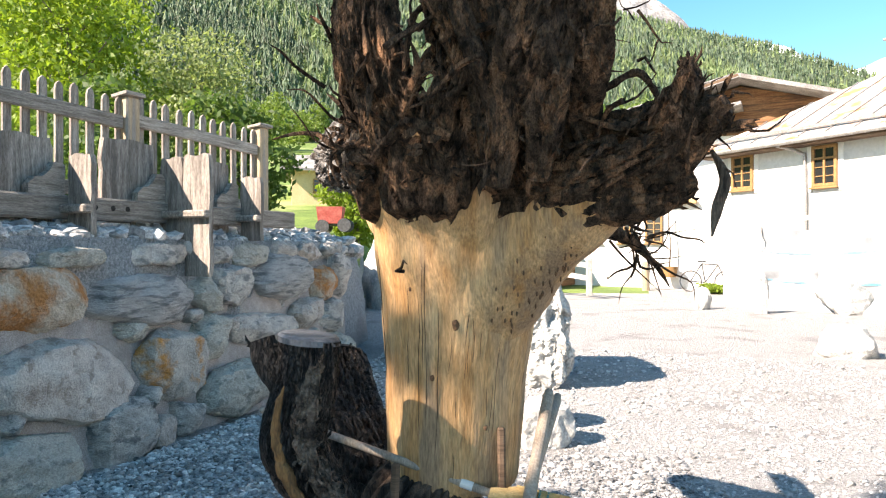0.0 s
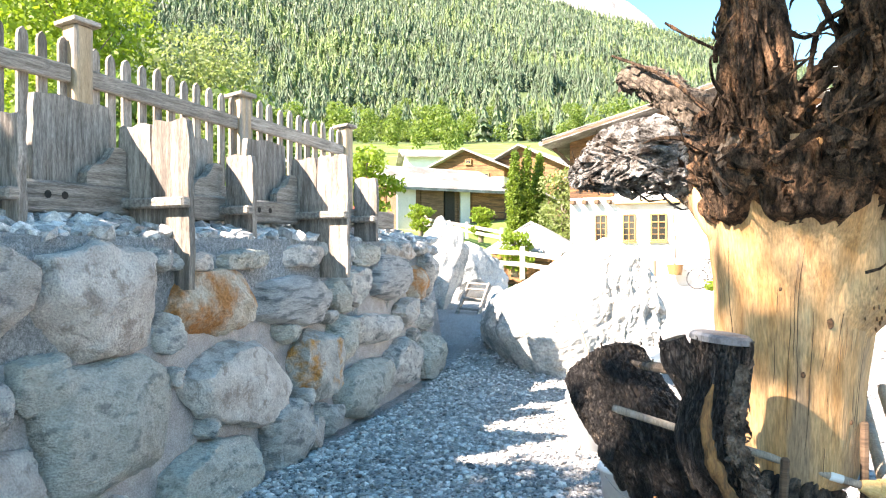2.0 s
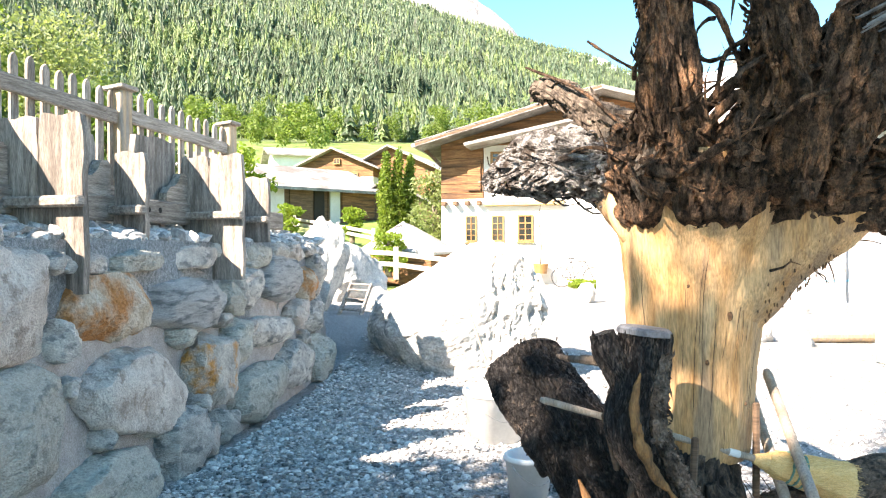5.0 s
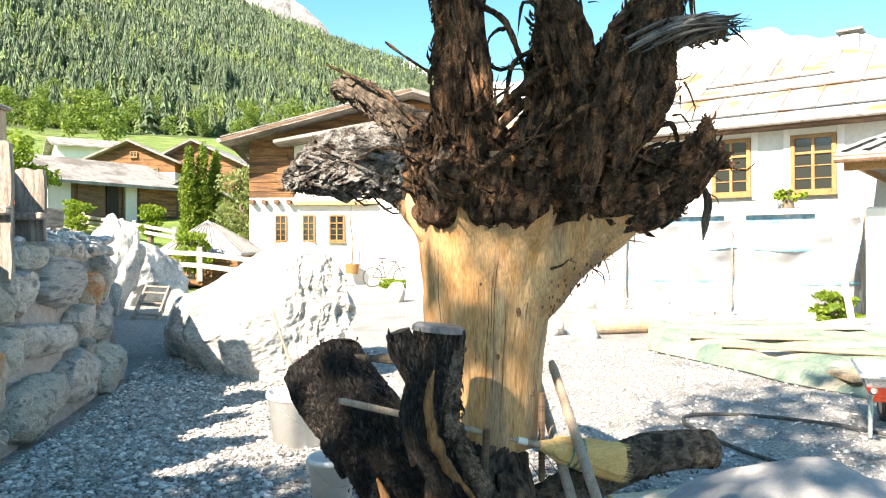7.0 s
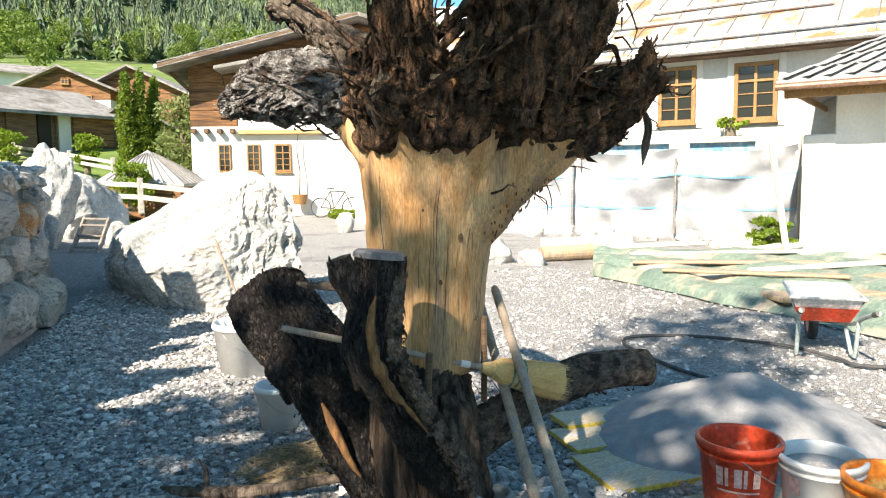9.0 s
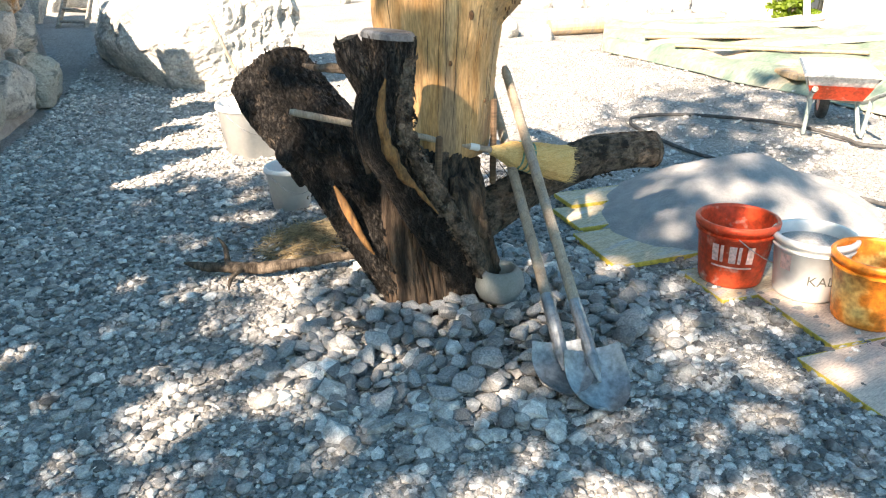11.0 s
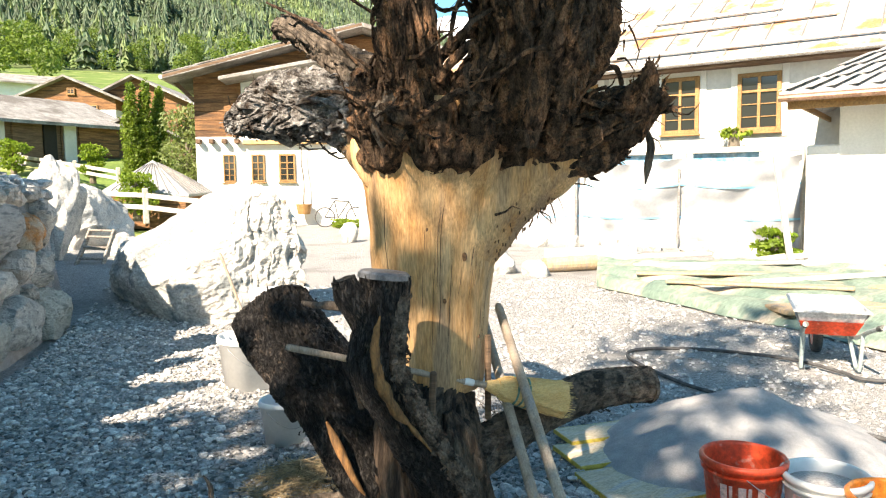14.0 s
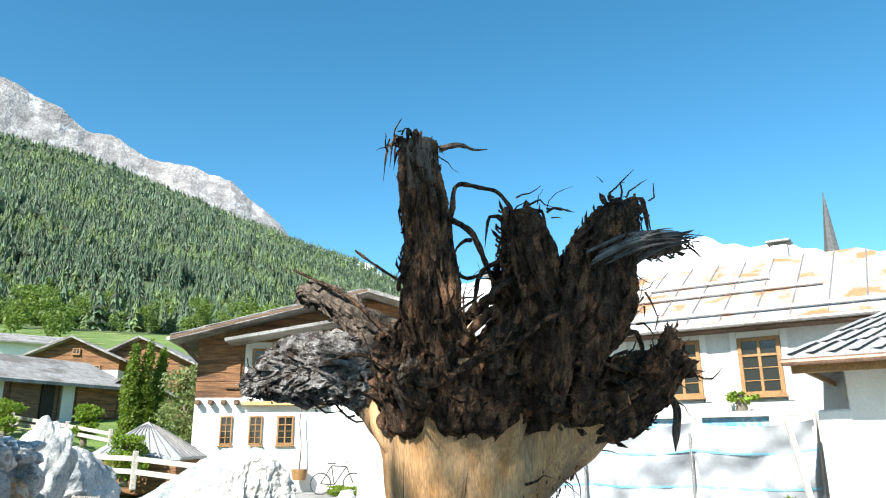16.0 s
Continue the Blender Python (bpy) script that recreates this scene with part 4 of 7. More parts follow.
    # bent bare roots between the pillars
    for pts, r in (
        ([(-0.15, 2.2, 2.25), (-0.145, 2.16, 2.34), (-0.135, 2.14, 2.44), (-0.06, 2.08, 2.425), (-0.01, 2.04, 2.40), (0.02, 1.98, 2.30)], 0.011),
        ([(-0.32, 2.16, 2.275), (-0.2, 2.12, 2.29), (-0.10, 2.1, 2.25), (-0.06, 2.08, 2.15), (-0.02, 2.08, 2.05), (-0.06, 2.1, 1.93)], 0.013),
        ([(-0.11, 2.08, 1.94), (-0.09, 2.06, 2.08), (-0.03, 2.02, 2.13), (0.03, 1.99, 2.16)], 0.009),
        ([(-0.22, 2.5, 1.9), (-0.3, 2.75, 2.1), (-0.42, 3.1, 2.28)], 0.007),
        ([(-0.20, 2.3, 2.05), (-0.33, 2.34, 2.12), (-0.44, 2.38, 2.20)], 0.006),
        ([(-0.10, 2.2, 1.9), (-0.03, 2.10, 2.0), (0.05, 2.06, 1.98)], 0.022),
        ([(-0.12, 2.15, 1.84), (-0.04, 2.05, 1.95), (0.04, 2.03, 1.82)], 0.018),
        ([(-0.20, 2.12, 1.70), (-0.10, 2.03, 1.78), (0.02, 2.02, 1.74)], 0.016),
        ([(0.3, 1.98, 1.9), (0.42, 1.9, 1.98), (0.46, 1.92, 2.12)], 0.012),
        ([(0.44, 1.96, 1.86), (0.52, 1.92, 1.90), (0.58, 1.94, 1.84)], 0.010),
    ):
        part("thin_root", Shape().tube(pts, [r, r, r * 0.9, r * 0.8, r * 0.7, r * 0.6][:len(pts)], 8, 0.012, 0.45, 34, seed=r * 900), M_BARK, t)
    starts = [((-0.28, 2.2, 2.58), 0.05, (0.3, -0.2, -0.4)), ((0.02, 1.95, 2.26), 0.06, (0.3, -0.2, 0.1)), ((0.42, 1.84, 2.32), 0.06, (0.5, -0.2, 0.1)), ((0.62, 1.76, 2.22), 0.02, (1, -0.2, 0.1)), ((0.05, 2.1, 1.85), 0.14, (0, -0.5, 0.3)), ((-0.15, 2.2, 1.95), 0.10, (-0.2, -0.3, 0.6)), ((0.40, 1.85, 1.98), 0.08, (0.7, -0.3, 0.1)), ((0.70, 1.90, 1.78), 0.05, (0.6, -0.3, 0.3)), ((-0.45, 3.2, 1.80), 0.06, (-0.5, -0.3, 0.1))]
    tagged(part("rootlet", rootlets(starts, 170, 4, 0.11, 0.0032), M_BARK, t, "tangle of thin dry roots"), kind="stuff")
    core = [((0.0, 2.12, 1.86), 0.12, (0, -0.3, 0.5)), ((-0.18, 2.15, 1.92), 0.09, (-0.1, -0.3, 0.6)), ((0.25, 1.98, 1.9), 0.1, (0.2, -0.4, 0.3)), ((-0.24, 2.25, 1.78), 0.07, (-0.3, -0.5, 0.3)), ((0.5, 2.0, 1.76), 0.07, (0.2, -0.4, 0.4))]
    tagged(part("rootlet", rootlets(core, 80, 9, 0.22, 0.008), M_BARK, t, "bent thicker side roots"), kind="stuff")
    straps = Shape()
    for top_, n_, r_ in (((-0.275, 2.2, 2.60), 26, 0.07), ((0.0, 1.95, 2.29), 8, 0.05), ((0.42, 1.84, 2.35), 12, 0.06)):
        for j in range(n_):
            a = rnd.random() * 6.28
            o = Vector((math.cos(a), math.sin(a), 0))
            c = Vector(top_) + o * r_ * rnd.uniform(0.1, 0.9) + Vector((0, 0, rnd.uniform(-0.04, 0.03)))
            L = rnd.uniform(0.04, 0.15)
            straps.tube([c, c + o * L * 0.4 + Vector((0, 0, 0.01)), c + o * L * 0.55 + Vector((0, 0, -L * rnd.uniform(0.3, 1.3)))], [0.018, 0.013, 0.002], 5, 0.02, 0.4, 40, seed=j, flat=0.4)
    tagged(part("bark_strap", straps, M_BARK, t, "splintered straps of bark on the root tops"), kind="stuff")
    part("thin_root", Shape().tube([(-0.20, 2.16, 2.585), (-0.13, 2.12, 2.60), (-0.08, 2.10, 2.585), (-0.03, 2.08, 2.59)], [0.014, 0.010, 0.006, 0.002], 7, 0.012, 0.4, 30), M_ROOT, t)
    part("thin_root", Shape().tube([(-0.345, 2.18, 2.56), (-0.36, 2.17, 2.46), (-0.355, 2.17, 2.36)], [0.016, 0.012, 0.002], 7, 0.012, 0.4, 30), M_BARK, t)
    hang = [((0.76, 2.80, 1.45), 0.03, (0.5, 0.1, -0.8)), ((0.66, 2.6, 1.50), 0.04, (0.6, 0.1, -0.6))]
    tagged(part("rootlet", rootlets(hang, 30, 6, 0.24, 0.004), M_BARK, t, "hanging tuft of thin roots"), kind="stuff")
    part("thin_root", Shape().tube([(0.30, 2.42, 1.62), (0.50, 2.56, 1.54), (0.72, 2.78, 1.46), (0.86, 2.90, 1.36), (0.94, 2.98, 1.27)], [0.07, 0.045, 0.022, 0.012, 0.003], 12, 0.015, 0.35, 24), M_BARK, t)
    part("thin_root", Shape().tube([(0.74, 1.98, 1.70), (0.775, 1.97, 1.62), (0.75, 1.96, 1.54), (0.735, 1.96, 1.46)], [0.006, 0.016, 0.016, 0.003], 8, 0.015), M_ROOT, t)
    return t


M_CRACK = mat("crack_shadow", (0.05, 0.03, 0.018), (0.09, 0.055, 0.03), scale=20, fine=90, bump=0)
M_KNOT = mat("dark_knot", (0.10, 0.05, 0.025), (0.17, 0.09, 0.045), scale=30, fine=120, bump=0.2)
M_SAWN = mat("sawn_face", (0.07, 0.075, 0.085), (0.16, 0.165, 0.175), scale=14, fine=90, rough=0.55, bump=0.4, stretch=(1, 4, 1))
M_FIBRE = mat("bleached_fibre", (0.05, 0.045, 0.04), (0.15, 0.14, 0.13), scale=20, fine=120, rough=0.85, bump=0.4, island=0.4)
M_ORANGE = mat("bare_sapwood", (0.10, 0.05, 0.02), (0.27, 0.13, 0.045), scale=14, fine=60, rough=0.8, stretch=(4, 4, 0.8), bump=0.4)
M_BROWNBARK = mat("brown_bark", (0.06, 0.045, 0.036), (0.20, 0.155, 0.12), scale=30, fine=110, rough=0.95, bump=1.0, depth=0.02, third=(0.035, 0.028, 0.023), third_scale=18, third_amount=0.5, spec=0.15)
upturned_tree()


# ---- stump that carries it ----
def stump():
    t = thing("stump", "dark forked tree stump with sawn limbs carrying the upturned trunk", "stump", (-0.08, 2.38, 0.0))
    b = bark([(-0.08, 2.36, -0.05), (-0.08, 2.37, 0.12), (-0.09, 2.40, 0.30), (-0.06, 2.43, 0.50), (0.02, 2.47, 0.64)], [0.205, 0.205, 0.235, 0.25, 0.195], 220, 0.006, 20, 0.10, 1.6, 0.8, 0.1, 0.10, 0.055, 1.4, 0.02)
    part("base", b, M_STUMP, t, "dark brown cracked lower trunk")
    limbs = (
        ([(-0.10, 2.40, 0.10), (-0.22, 2.50, 0.36), (-0.36, 2.68, 0.64), (-0.45, 2.88, 0.83), (-0.475, 2.99, 0.935)], [0.20, 0.205, 0.185, 0.185, 0.175], M_CHAR, "thick charred limb sawn off at a slant", 150, 0.16),
        ([(0.02, 2.25, 0.10), (-0.08, 2.20, 0.30), (-0.235, 2.13, 0.52), (-0.345, 2.09, 0.70), (-0.43, 2.075, 0.86), (-0.405, 2.07, 1.01), (-0.388, 2.067, 1.17)], [0.10, 0.095, 0.085, 0.082, 0.092, 0.090, 0.085], M_CHAR, "upright charred limb with a flat sawn top", 120, 0.13),
        ([(0.02, 2.40, 0.24), (0.24, 2.35, 0.36), (0.46, 2.30, 0.47), (0.70, 2.24, 0.55), (0.985, 2.16, 0.555)], [0.17, 0.105, 0.085, 0.09, 0.085], M_BROWNBARK, "low sideways limb with brown bark", 110, 0.14),
        ([(-0.42, 2.70, 0.58), (-0.52, 2.68, 0.66), (-0.57, 2.66, 0.68)], [0.11, 0.075, 0.05], M_CHAR, "short broken knob", 20, 0.25),
        ([(-0.42, 2.09, 1.02), (-0.50, 2.085, 1.10), (-0.525, 2.09, 1.165)], [0.075, 0.05, 0.038], M_CHAR, "small side knob", 20, 0.3),
        ([(0.10, 2.22, 0.10), (0.04, 2.21, 0.30), (-0.02, 2.19, 0.48), (-0.06, 2.2, 0.60)], [0.09, 0.085, 0.075, 0.02], M_STUMP, "swelling of torn wood", 20, 0.25),
    )
    for k, (p, r, m, label, n, lobe) in enumerate(limbs):
        limb = part("limb", bark(p, r, 180 if k < 3 else 70, 0.006, 21 + k, lobe, 1.2, 1.6, 0.3, 0.09, 0.03, 9.0, 0.035), m, t, label)
        tagged(part("bark_flake", flakes(p, r, n, 60 + k, 0.012, 0.98), m, limb), kind="stuff")
        if k in (0, 1, 2):
            d = (Vector(p[-1]) - Vector(p[-2])).normalized()
            part("sawn_end", Shape().tube([Vector(p[-1]) - d * 0.012, Vector(p[-1]) + d * 0.004, Vector(p[-1]) + d * 0.012], [r[-1] * (1.04 if k else 0.9), r[-1] * (1.02 if k else 0.85), r[-1] * (0.92 if k else 0.6)], 40, 0.004, 0.10, 7, seed=k), M_SAWN if k == 1 else M_CHAR if k == 0 else M_BROWNBARK, limb, "weathered grey saw cut")
    strip = Shape()
    strip.tube([(-0.24, 2.02, 0.54), (-0.33, 1.998, 0.65), (-0.40, 1.990, 0.73), (-0.450, 1.992, 0.84), (-0.462, 1.996, 0.955), (-0.44, 1.995, 1.045)], [0.004, 0.010, 0.016, 0.018, 0.014, 0.004], 14, 0.01, 0.6, 22, seed=4)
    part("bare_strip", strip, M_ORANGE, t, "orange strip where the bark is gone")
    bp = [(0.04, 2.15, 0.16), (-0.05, 2.11, 0.34), (-0.19, 2.06, 0.54), (-0.30, 2.02, 0.70), (-0.375, 2.0, 0.84), (-0.385, 2.0, 0.96), (-0.355, 2.005, 1.10)]
    br_ = [0.025, 0.040, 0.040, 0.036, 0.036, 0.034, 0.022]
    plate = part("bark_plate", bark(bp, br_, 80, 0.006, 9, 0.25, 1.0, 4.0, 0.6, 0.16, 0.02, 16.0, 0.12), M_BROWNBARK, t, "scaly grey-brown bark along the limb")
    tagged(part("bark_flake", flakes(bp, br_, 420, 91, 0.012), M_BROWNBARK, plate), kind="stuff")
    part("bare_strip", Shape().tube([(-0.475, 2.40, 0.585), (-0.448, 2.365, 0.50), (-0.40, 2.33, 0.37), (-0.36, 2.32, 0.30)], [0.005, 0.018, 0.013, 0.004], 12, 0.02, 0.2, 10), M_ORANGE, t)
    part("twig", Shape().tube([(-0.46, 2.10, 1.06), (-0.54, 2.16, 1.065), (-0.55, 2.30, 1.05), (-0.53, 2.46, 1.035)], [0.020, 0.015, 0.012, 0.008], 8, 0.02, 0.2, 20), M_ROOT, t)
    part("wedge", Shape().beam((-0.155, 2.17, 0.50), (-0.142, 2.165, 0.78), 0.022, 0.026), M_BARNDARK, t, "dark wooden wedge")
    part("wedge", Shape().beam((0.19, 2.29, 0.50), (0.185, 2.28, 0.86), 0.022, 0.026), M_BARNDARK, t, "dark wooden wedge")
    part("wedge", Shape().beam((-0.40, 2.24, 0.66), (-0.44, 2.26, 0.86), 0.02, 0.022), M_BARNDARK, t, "dark wooden wedge")
    return t


M_STUMP = mat("stump_wood", (0.035, 0.025, 0.019), (0.15, 0.105, 0.075), scale=5, fine=50, rough=0.85, bump=0.9, depth=0.02, stretch=(6, 6, 0.4), third=(0.02, 0.016, 0.014), third_scale=2.4, third_amount=0.5, grain=0.45, spec=0.15)
stump()


# ---- the house across the yard ----
HN, HT = Vector((0.9063, 0.4226, 0)), Vector((0.4226, -0.9063, 0))
HROT = Matrix((HT, HN, Vector((0, 0, 1)))).transposed().to_4x4()


def on_house(a, z, back=0.0):
    return HT * a + HN * (15.7 + back) + Vector((0, 0, z))


def window(parent, place, a0, a1, z0, z1, rot, trim=None, bars=2):
    """A framed window set on a facade. place(a, z, back) gives the spot."""
    w, h = a1 - a0, z1 - z0
    c = place((a0 + a1) / 2, (z0 + z1) / 2, 0)

    def at(da, dz, back):
        m = rot.copy()
        m.translation = place((a0 + a1) / 2 + da, (z0 + z1) / 2 + dz, back)
        return m

    g = part("window", Shape().box((w, 0.03, h), at(0, 0, -0.015), 0), M_GLASS, parent, "dark glass window with a wooden frame")
    f = Shape()
    fw = min(0.09, w * 0.13)
    for sx in (-1, 1):
        f.box((fw, 0.09, h + fw), at(sx * w / 2, 0, -0.03), 0.006)
    for sz in (-1, 1):
        f.box((w - fw, 0.09, fw), at(0, sz * h / 2, -0.03), 0.006)
    f.box((fw * 0.7, 0.07, h - fw), at(0, 0, -0.035), 0.004)
    f.box((w - fw, 0.07, fw * 0.6), at(0, h * 0.2, -0.04), 0.004)
    part("frame", f, M_FRAME, g, "ochre wooden frame")
    for i in range(bars):
        part("glazing_bar", Shape().box((w - fw, 0.05, 0.022), at(0, -h / 2 + h * 0.7 * (i + 1) / (bars + 1), -0.032), 0.003), M_FRAME, g)
    if trim:
        q = Shape()
        for sx in (-1, 1):
            q.box((0.14, 0.04, h + 0.36), at(sx * (w / 2 + fw / 2 + 0.075), 0.02, -0.012), 0.006)
        q.box((w + fw, 0.04, 0.14), at(0, h / 2 + fw / 2 + 0.075, -0.012), 0.006)
        part("surround", q, trim, g, "pale painted surround")
    part("sill", Shape().box((w + 0.16, 0.14, 0.05), at(0, -h / 2 - 0.07, -0.05), 0.006), M_FRAME, g)
    return g


def house_yard():
    t = thing("house", "long white plastered house with a rusty sheet-metal roof", "house", on_house(-8, 0, 3))

    def at(a, z, back):
        m = HROT.copy()
        m.translation = on_house(a, z, back)
        return m

    part("wall", Shape().box((16.5, 7, 4.9), at(-6.75, 1.75, 3.5), 0.02), M_PLASTER_GREY, t, "white to grey lime plaster wall")
    r = Shape()
    a0, a1 = -15.5, 1.8
    e0, e1, zr, ze = -0.55, 7.6, 6.35, 4.15
    hip = 3.3
    for dz in (0, -0.12):
        r.v += [tuple(on_house(a0, ze + dz, e0)), tuple(on_house(a1, ze + dz, e0)), tuple(on_house(a1, ze + dz, e1)), tuple(on_house(a0, ze + dz, e1)), tuple(on_house(a0 + hip, zr + dz, 3.5)), tuple(on_house(a1 - hip, zr + dz, 3.5))]
    r.f = [(0, 1, 5, 4), (1, 2, 5), (2, 3, 4, 5), (3, 0, 4), (6, 10, 11, 7), (7, 11, 8), (8, 11, 10, 9), (9, 10, 6), (0, 6, 7, 1), (1, 7, 8, 2), (2, 8, 9, 3), (3, 9, 6, 0)]
    roof = part("roof", r, M_TIN, t, "pale sheet-metal roof with rust stains")
    seams = Shape()
    sl = (zr - ze) / (3.5 - e0)
    k = a0 + 0.5
    while k < a1 - 0.3:
        top = min(1.0, (k - a0) / hip, (a1 - k) / hip)
        seams.beam(on_house(k, ze + 0.02, e0), on_house(k, ze + 0.02 + (zr - ze) * top, e0 + (3.5 - e0) * top), 0.03, 0.035, 0.004)
        k += 0.72
    part("seam", seams, M_GUTTER, roof)
    for d, b0, b1 in ((0.25, a0 + 0.4, a1 - 0.6), (1.55, -7.2, -2.2), (2.35, -6.4, -3.4)):
        part("snow_guard", Shape().beam(on_house(b0, ze + 0.1 + sl * d, e0 + d), on_house(b1, ze + 0.1 + sl * d, e0 + d), 0.07, 0.09), M_GUTTER, roof)
    part("gutter", Shape().tube([on_house(a0, ze - 0.1, e0 - 0.04), on_house(a1, ze - 0.1, e0 - 0.04)], [0.06, 0.06], 10, 2), M_GUTTER, t)
    part("eave_board", Shape().beam(on_house(a0 + 0.1, ze - 0.17, e0 + 0.3), on_house(a1 - 0.1, ze - 0.17, e0 + 0.3), 0.55, 0.05), M_BARNDARK, t)
    for a, back, h in ((-3.4, 4.2, 6.85), (-11.6, 2.6, 6.7)):
        ch = part("chimney", Shape().box((0.42, 0.42, h - 4.6), at(a, (h + 4.6) / 2, back), 0.02), M_PLASTER, t, "white plastered chimney")
        part("cap", Shape().box((0.62, 0.62, 0.06), at(a, h + 0.10, back), 0.01), M_GUTTER, ch)
    part("downpipe", Shape().tube([on_house(-12.75, ze - 0.14, e0), on_house(-12.4, ze - 0.34, -0.12), on_house(-12.3, ze - 0.75, -0.08), on_house(-12.3, 0.2, -0.08)], [0.045] * 4, 10, 0.1), M_GUTTER, t, "dull grey zinc downpipe")
    part("corner_stone", Shape().box((0.42, 0.08, 0.9), at(-7.95 + 1.2, 3.75, 0), 0.01), M_PLASTER, t, "pale painted corner block")
    for a0_, a1_, z0, z1 in ((-3.95, -3.15, 2.58, 3.76), (-5.62, -4.86, 2.6, 3.8), (-8.0, -7.28, 2.65, 3.82), (-9.9, -9.2, 2.7, 3.85), (-12.1, -11.5, 2.98, 3.9), (-14.6, -13.95, 3.08, 3.95)):
        window(t, on_house, a0_, a1_, z0, z1, HROT, M_PLASTER)


house_yard()


# ---- the half-timbered house with the boarded gable ----
def house_barn():
    c0 = Vector((4.6, 27.0, 0))            # near corner
    ax = Vector((0.90, -0.43, 0)).normalized()   # along the long white front
    bk = Vector((0.43, 0.90, 0)).normalized()    # into the house
    rot = Matrix((ax, bk, Vector((0, 0, 1)))).transposed().to_4x4()

    def place(a, z, back=0.0):
        return c0 + ax * a + bk * back + Vector((0, 0, z))

    def at(a, z, back):
        m = rot.copy()
        m.translation = place(a, z, back)
        return m

    t = thing("house", "old farmhouse with white ground floor and brown boarded upper storey", "house", place(5, 0, 4))
    part("wall", Shape().box((13, 9, 3.9), at(6.5, 1.35, 4.5), 0.02), M_PLASTER, t, "white plastered ground floor")
    part("upper_wall", Shape().box((10.3, 8.9, 2.2), at(6.8, 4.35, 4.52), 0.02), M_PLASTER, t, "white plastered upper wall")
    for k in range(7):
        part("board", Shape().box((1.65, 8.9, 0.33), at(0.82, 3.36 + 0.335 * k, 4.46), 0.015), M_BARN, t, "brown weathered wall board")
    for a in (0.15, 0.6, 1.05, 1.5):
        part("beam_end", Shape().box((0.16, 0.4, 0.16), at(a, 3.12, -0.12), 0.01), M_BARNDARK, t)
    part("door", Shape().box((0.5, 0.08, 1.2), at(1.3, 4.2, -0.03), 0.01), M_BARN, t, "brown plank door")
    part("ledge", Shape().box((3.0, 0.3, 0.16), at(3.2, 3.08, -0.1), 0.02), M_NEWWOOD, t, "pale timber ledge beam")
    r = Shape()
    a0, am, a1, b0, b1, ze, zr = -0.75, 6.1, 12.6, -1.2, 10.0, 5.34, 7.15
    for dz in (0.0, -0.14):
        r.v += [tuple(place(a0, ze + dz, b0)), tuple(place(am, zr + dz, b0)), tuple(place(a1, ze + dz, b0)), tuple(place(a1, ze + dz, b1)), tuple(place(am, zr + dz, b1)), tuple(place(a0, ze + dz, b1))]
    r.f = [(0, 1, 4, 5), (1, 2, 3, 4), (6, 11, 10, 7), (7, 10, 9, 8), (0, 6, 7, 1), (1, 7, 8, 2), (2, 8, 9, 3), (3, 9, 10, 4), (4, 10, 11, 5), (5, 11, 6, 0)]
    roof = part("roof", r, M_SLATE, t, "grey stone-slab roof")
    part("gable", Shape().add([tuple(place(0.0, 5.3, -0.02)), tuple(place(12.0, 5.3, -0.02)), tuple(place(12.0, 5.45, -0.02)), tuple(place(6.1, 6.95, -0.02)), tuple(place(0.1, 5.5, -0.02))], [(0, 1, 2, 3, 4)]), M_BARN, t, "boarded gable under the roof")
    for k in range(6):
        a = a0 + k * 1.08
        for b in range(3):
            part("roof_slab", Shape().beam(place(a, ze + 0.264 * (a - a0) + 0.05, b0 + 0.55 + 1.2 * b), place(a + 1.2, ze + 0.264 * (a + 1.2 - a0) + 0.03, b0 + 0.55 + 1.2 * b), 1.1, 0.05, 0.01), M_SLATE, roof)
    part("verge_board", Shape().beam(place(a0, ze - 0.06, b0 + 0.02), place(am, zr - 0.06, b0 + 0.02), 0.05, 0.1, 0.01), M_BARNDARK, t)
    part("gutter", Shape().tube([place(a0 - 0.05, ze - 0.08, b0), place(a0 - 0.05, ze - 0.08, b1)], [0.08, 0.08], 8, 3), M_GUTTER, t)
    part("strut", Shape().beam(place(0.0, 4.6, 0.1), place(-0.65, 5.25, 0.1), 0.12, 0.14), M_BARNDARK, t)
    # lower roof over the plastered part
    part("pent_roof", Shape().beam(place(1.15, 5.2, -0.55), place(6.2, 6.15, -0.55), 1.6, 0.12, 0.01), M_SLATE, t, "low pent roof")
    part("chimney", Shape().box((0.8, 0.8, 2.2), at(4.4, 6.15, 3.0), 0.03), M_PLASTER, t, "white plastered chimney")
    for a, wd in ((0.98, 0.38), (1.99, 0.42), (2.98, 0.53)):
        window(t, place, a, a + wd, 1.68, 2.62, rot)
    window(t, place, 1.98, 2.83, 4.4, 5.02, rot)
    window(t, place, 6.19, 6.86, 0.88, 1.8, rot)


house_barn()


# ---- fence along the terrace ----
FD, FN = Vector((0.426, 0.905, 0)), Vector((0.905, -0.426, 0))
FROT = Matrix((FD, FN, Vector((0, 0, 1)))).transposed().to_4x4()


def on_fence(s, z, d):
    """s along the fence, z up, d the distance of the row it stands in."""
    return FD * s + FN * d + Vector((0, 0, z))


def fmat(s, z, d, lean=0.0):
    m = FROT.copy()
    m.translation = on_fence(s, z, d)
    return m @ Matrix.Rotation(lean, 4, "Y")


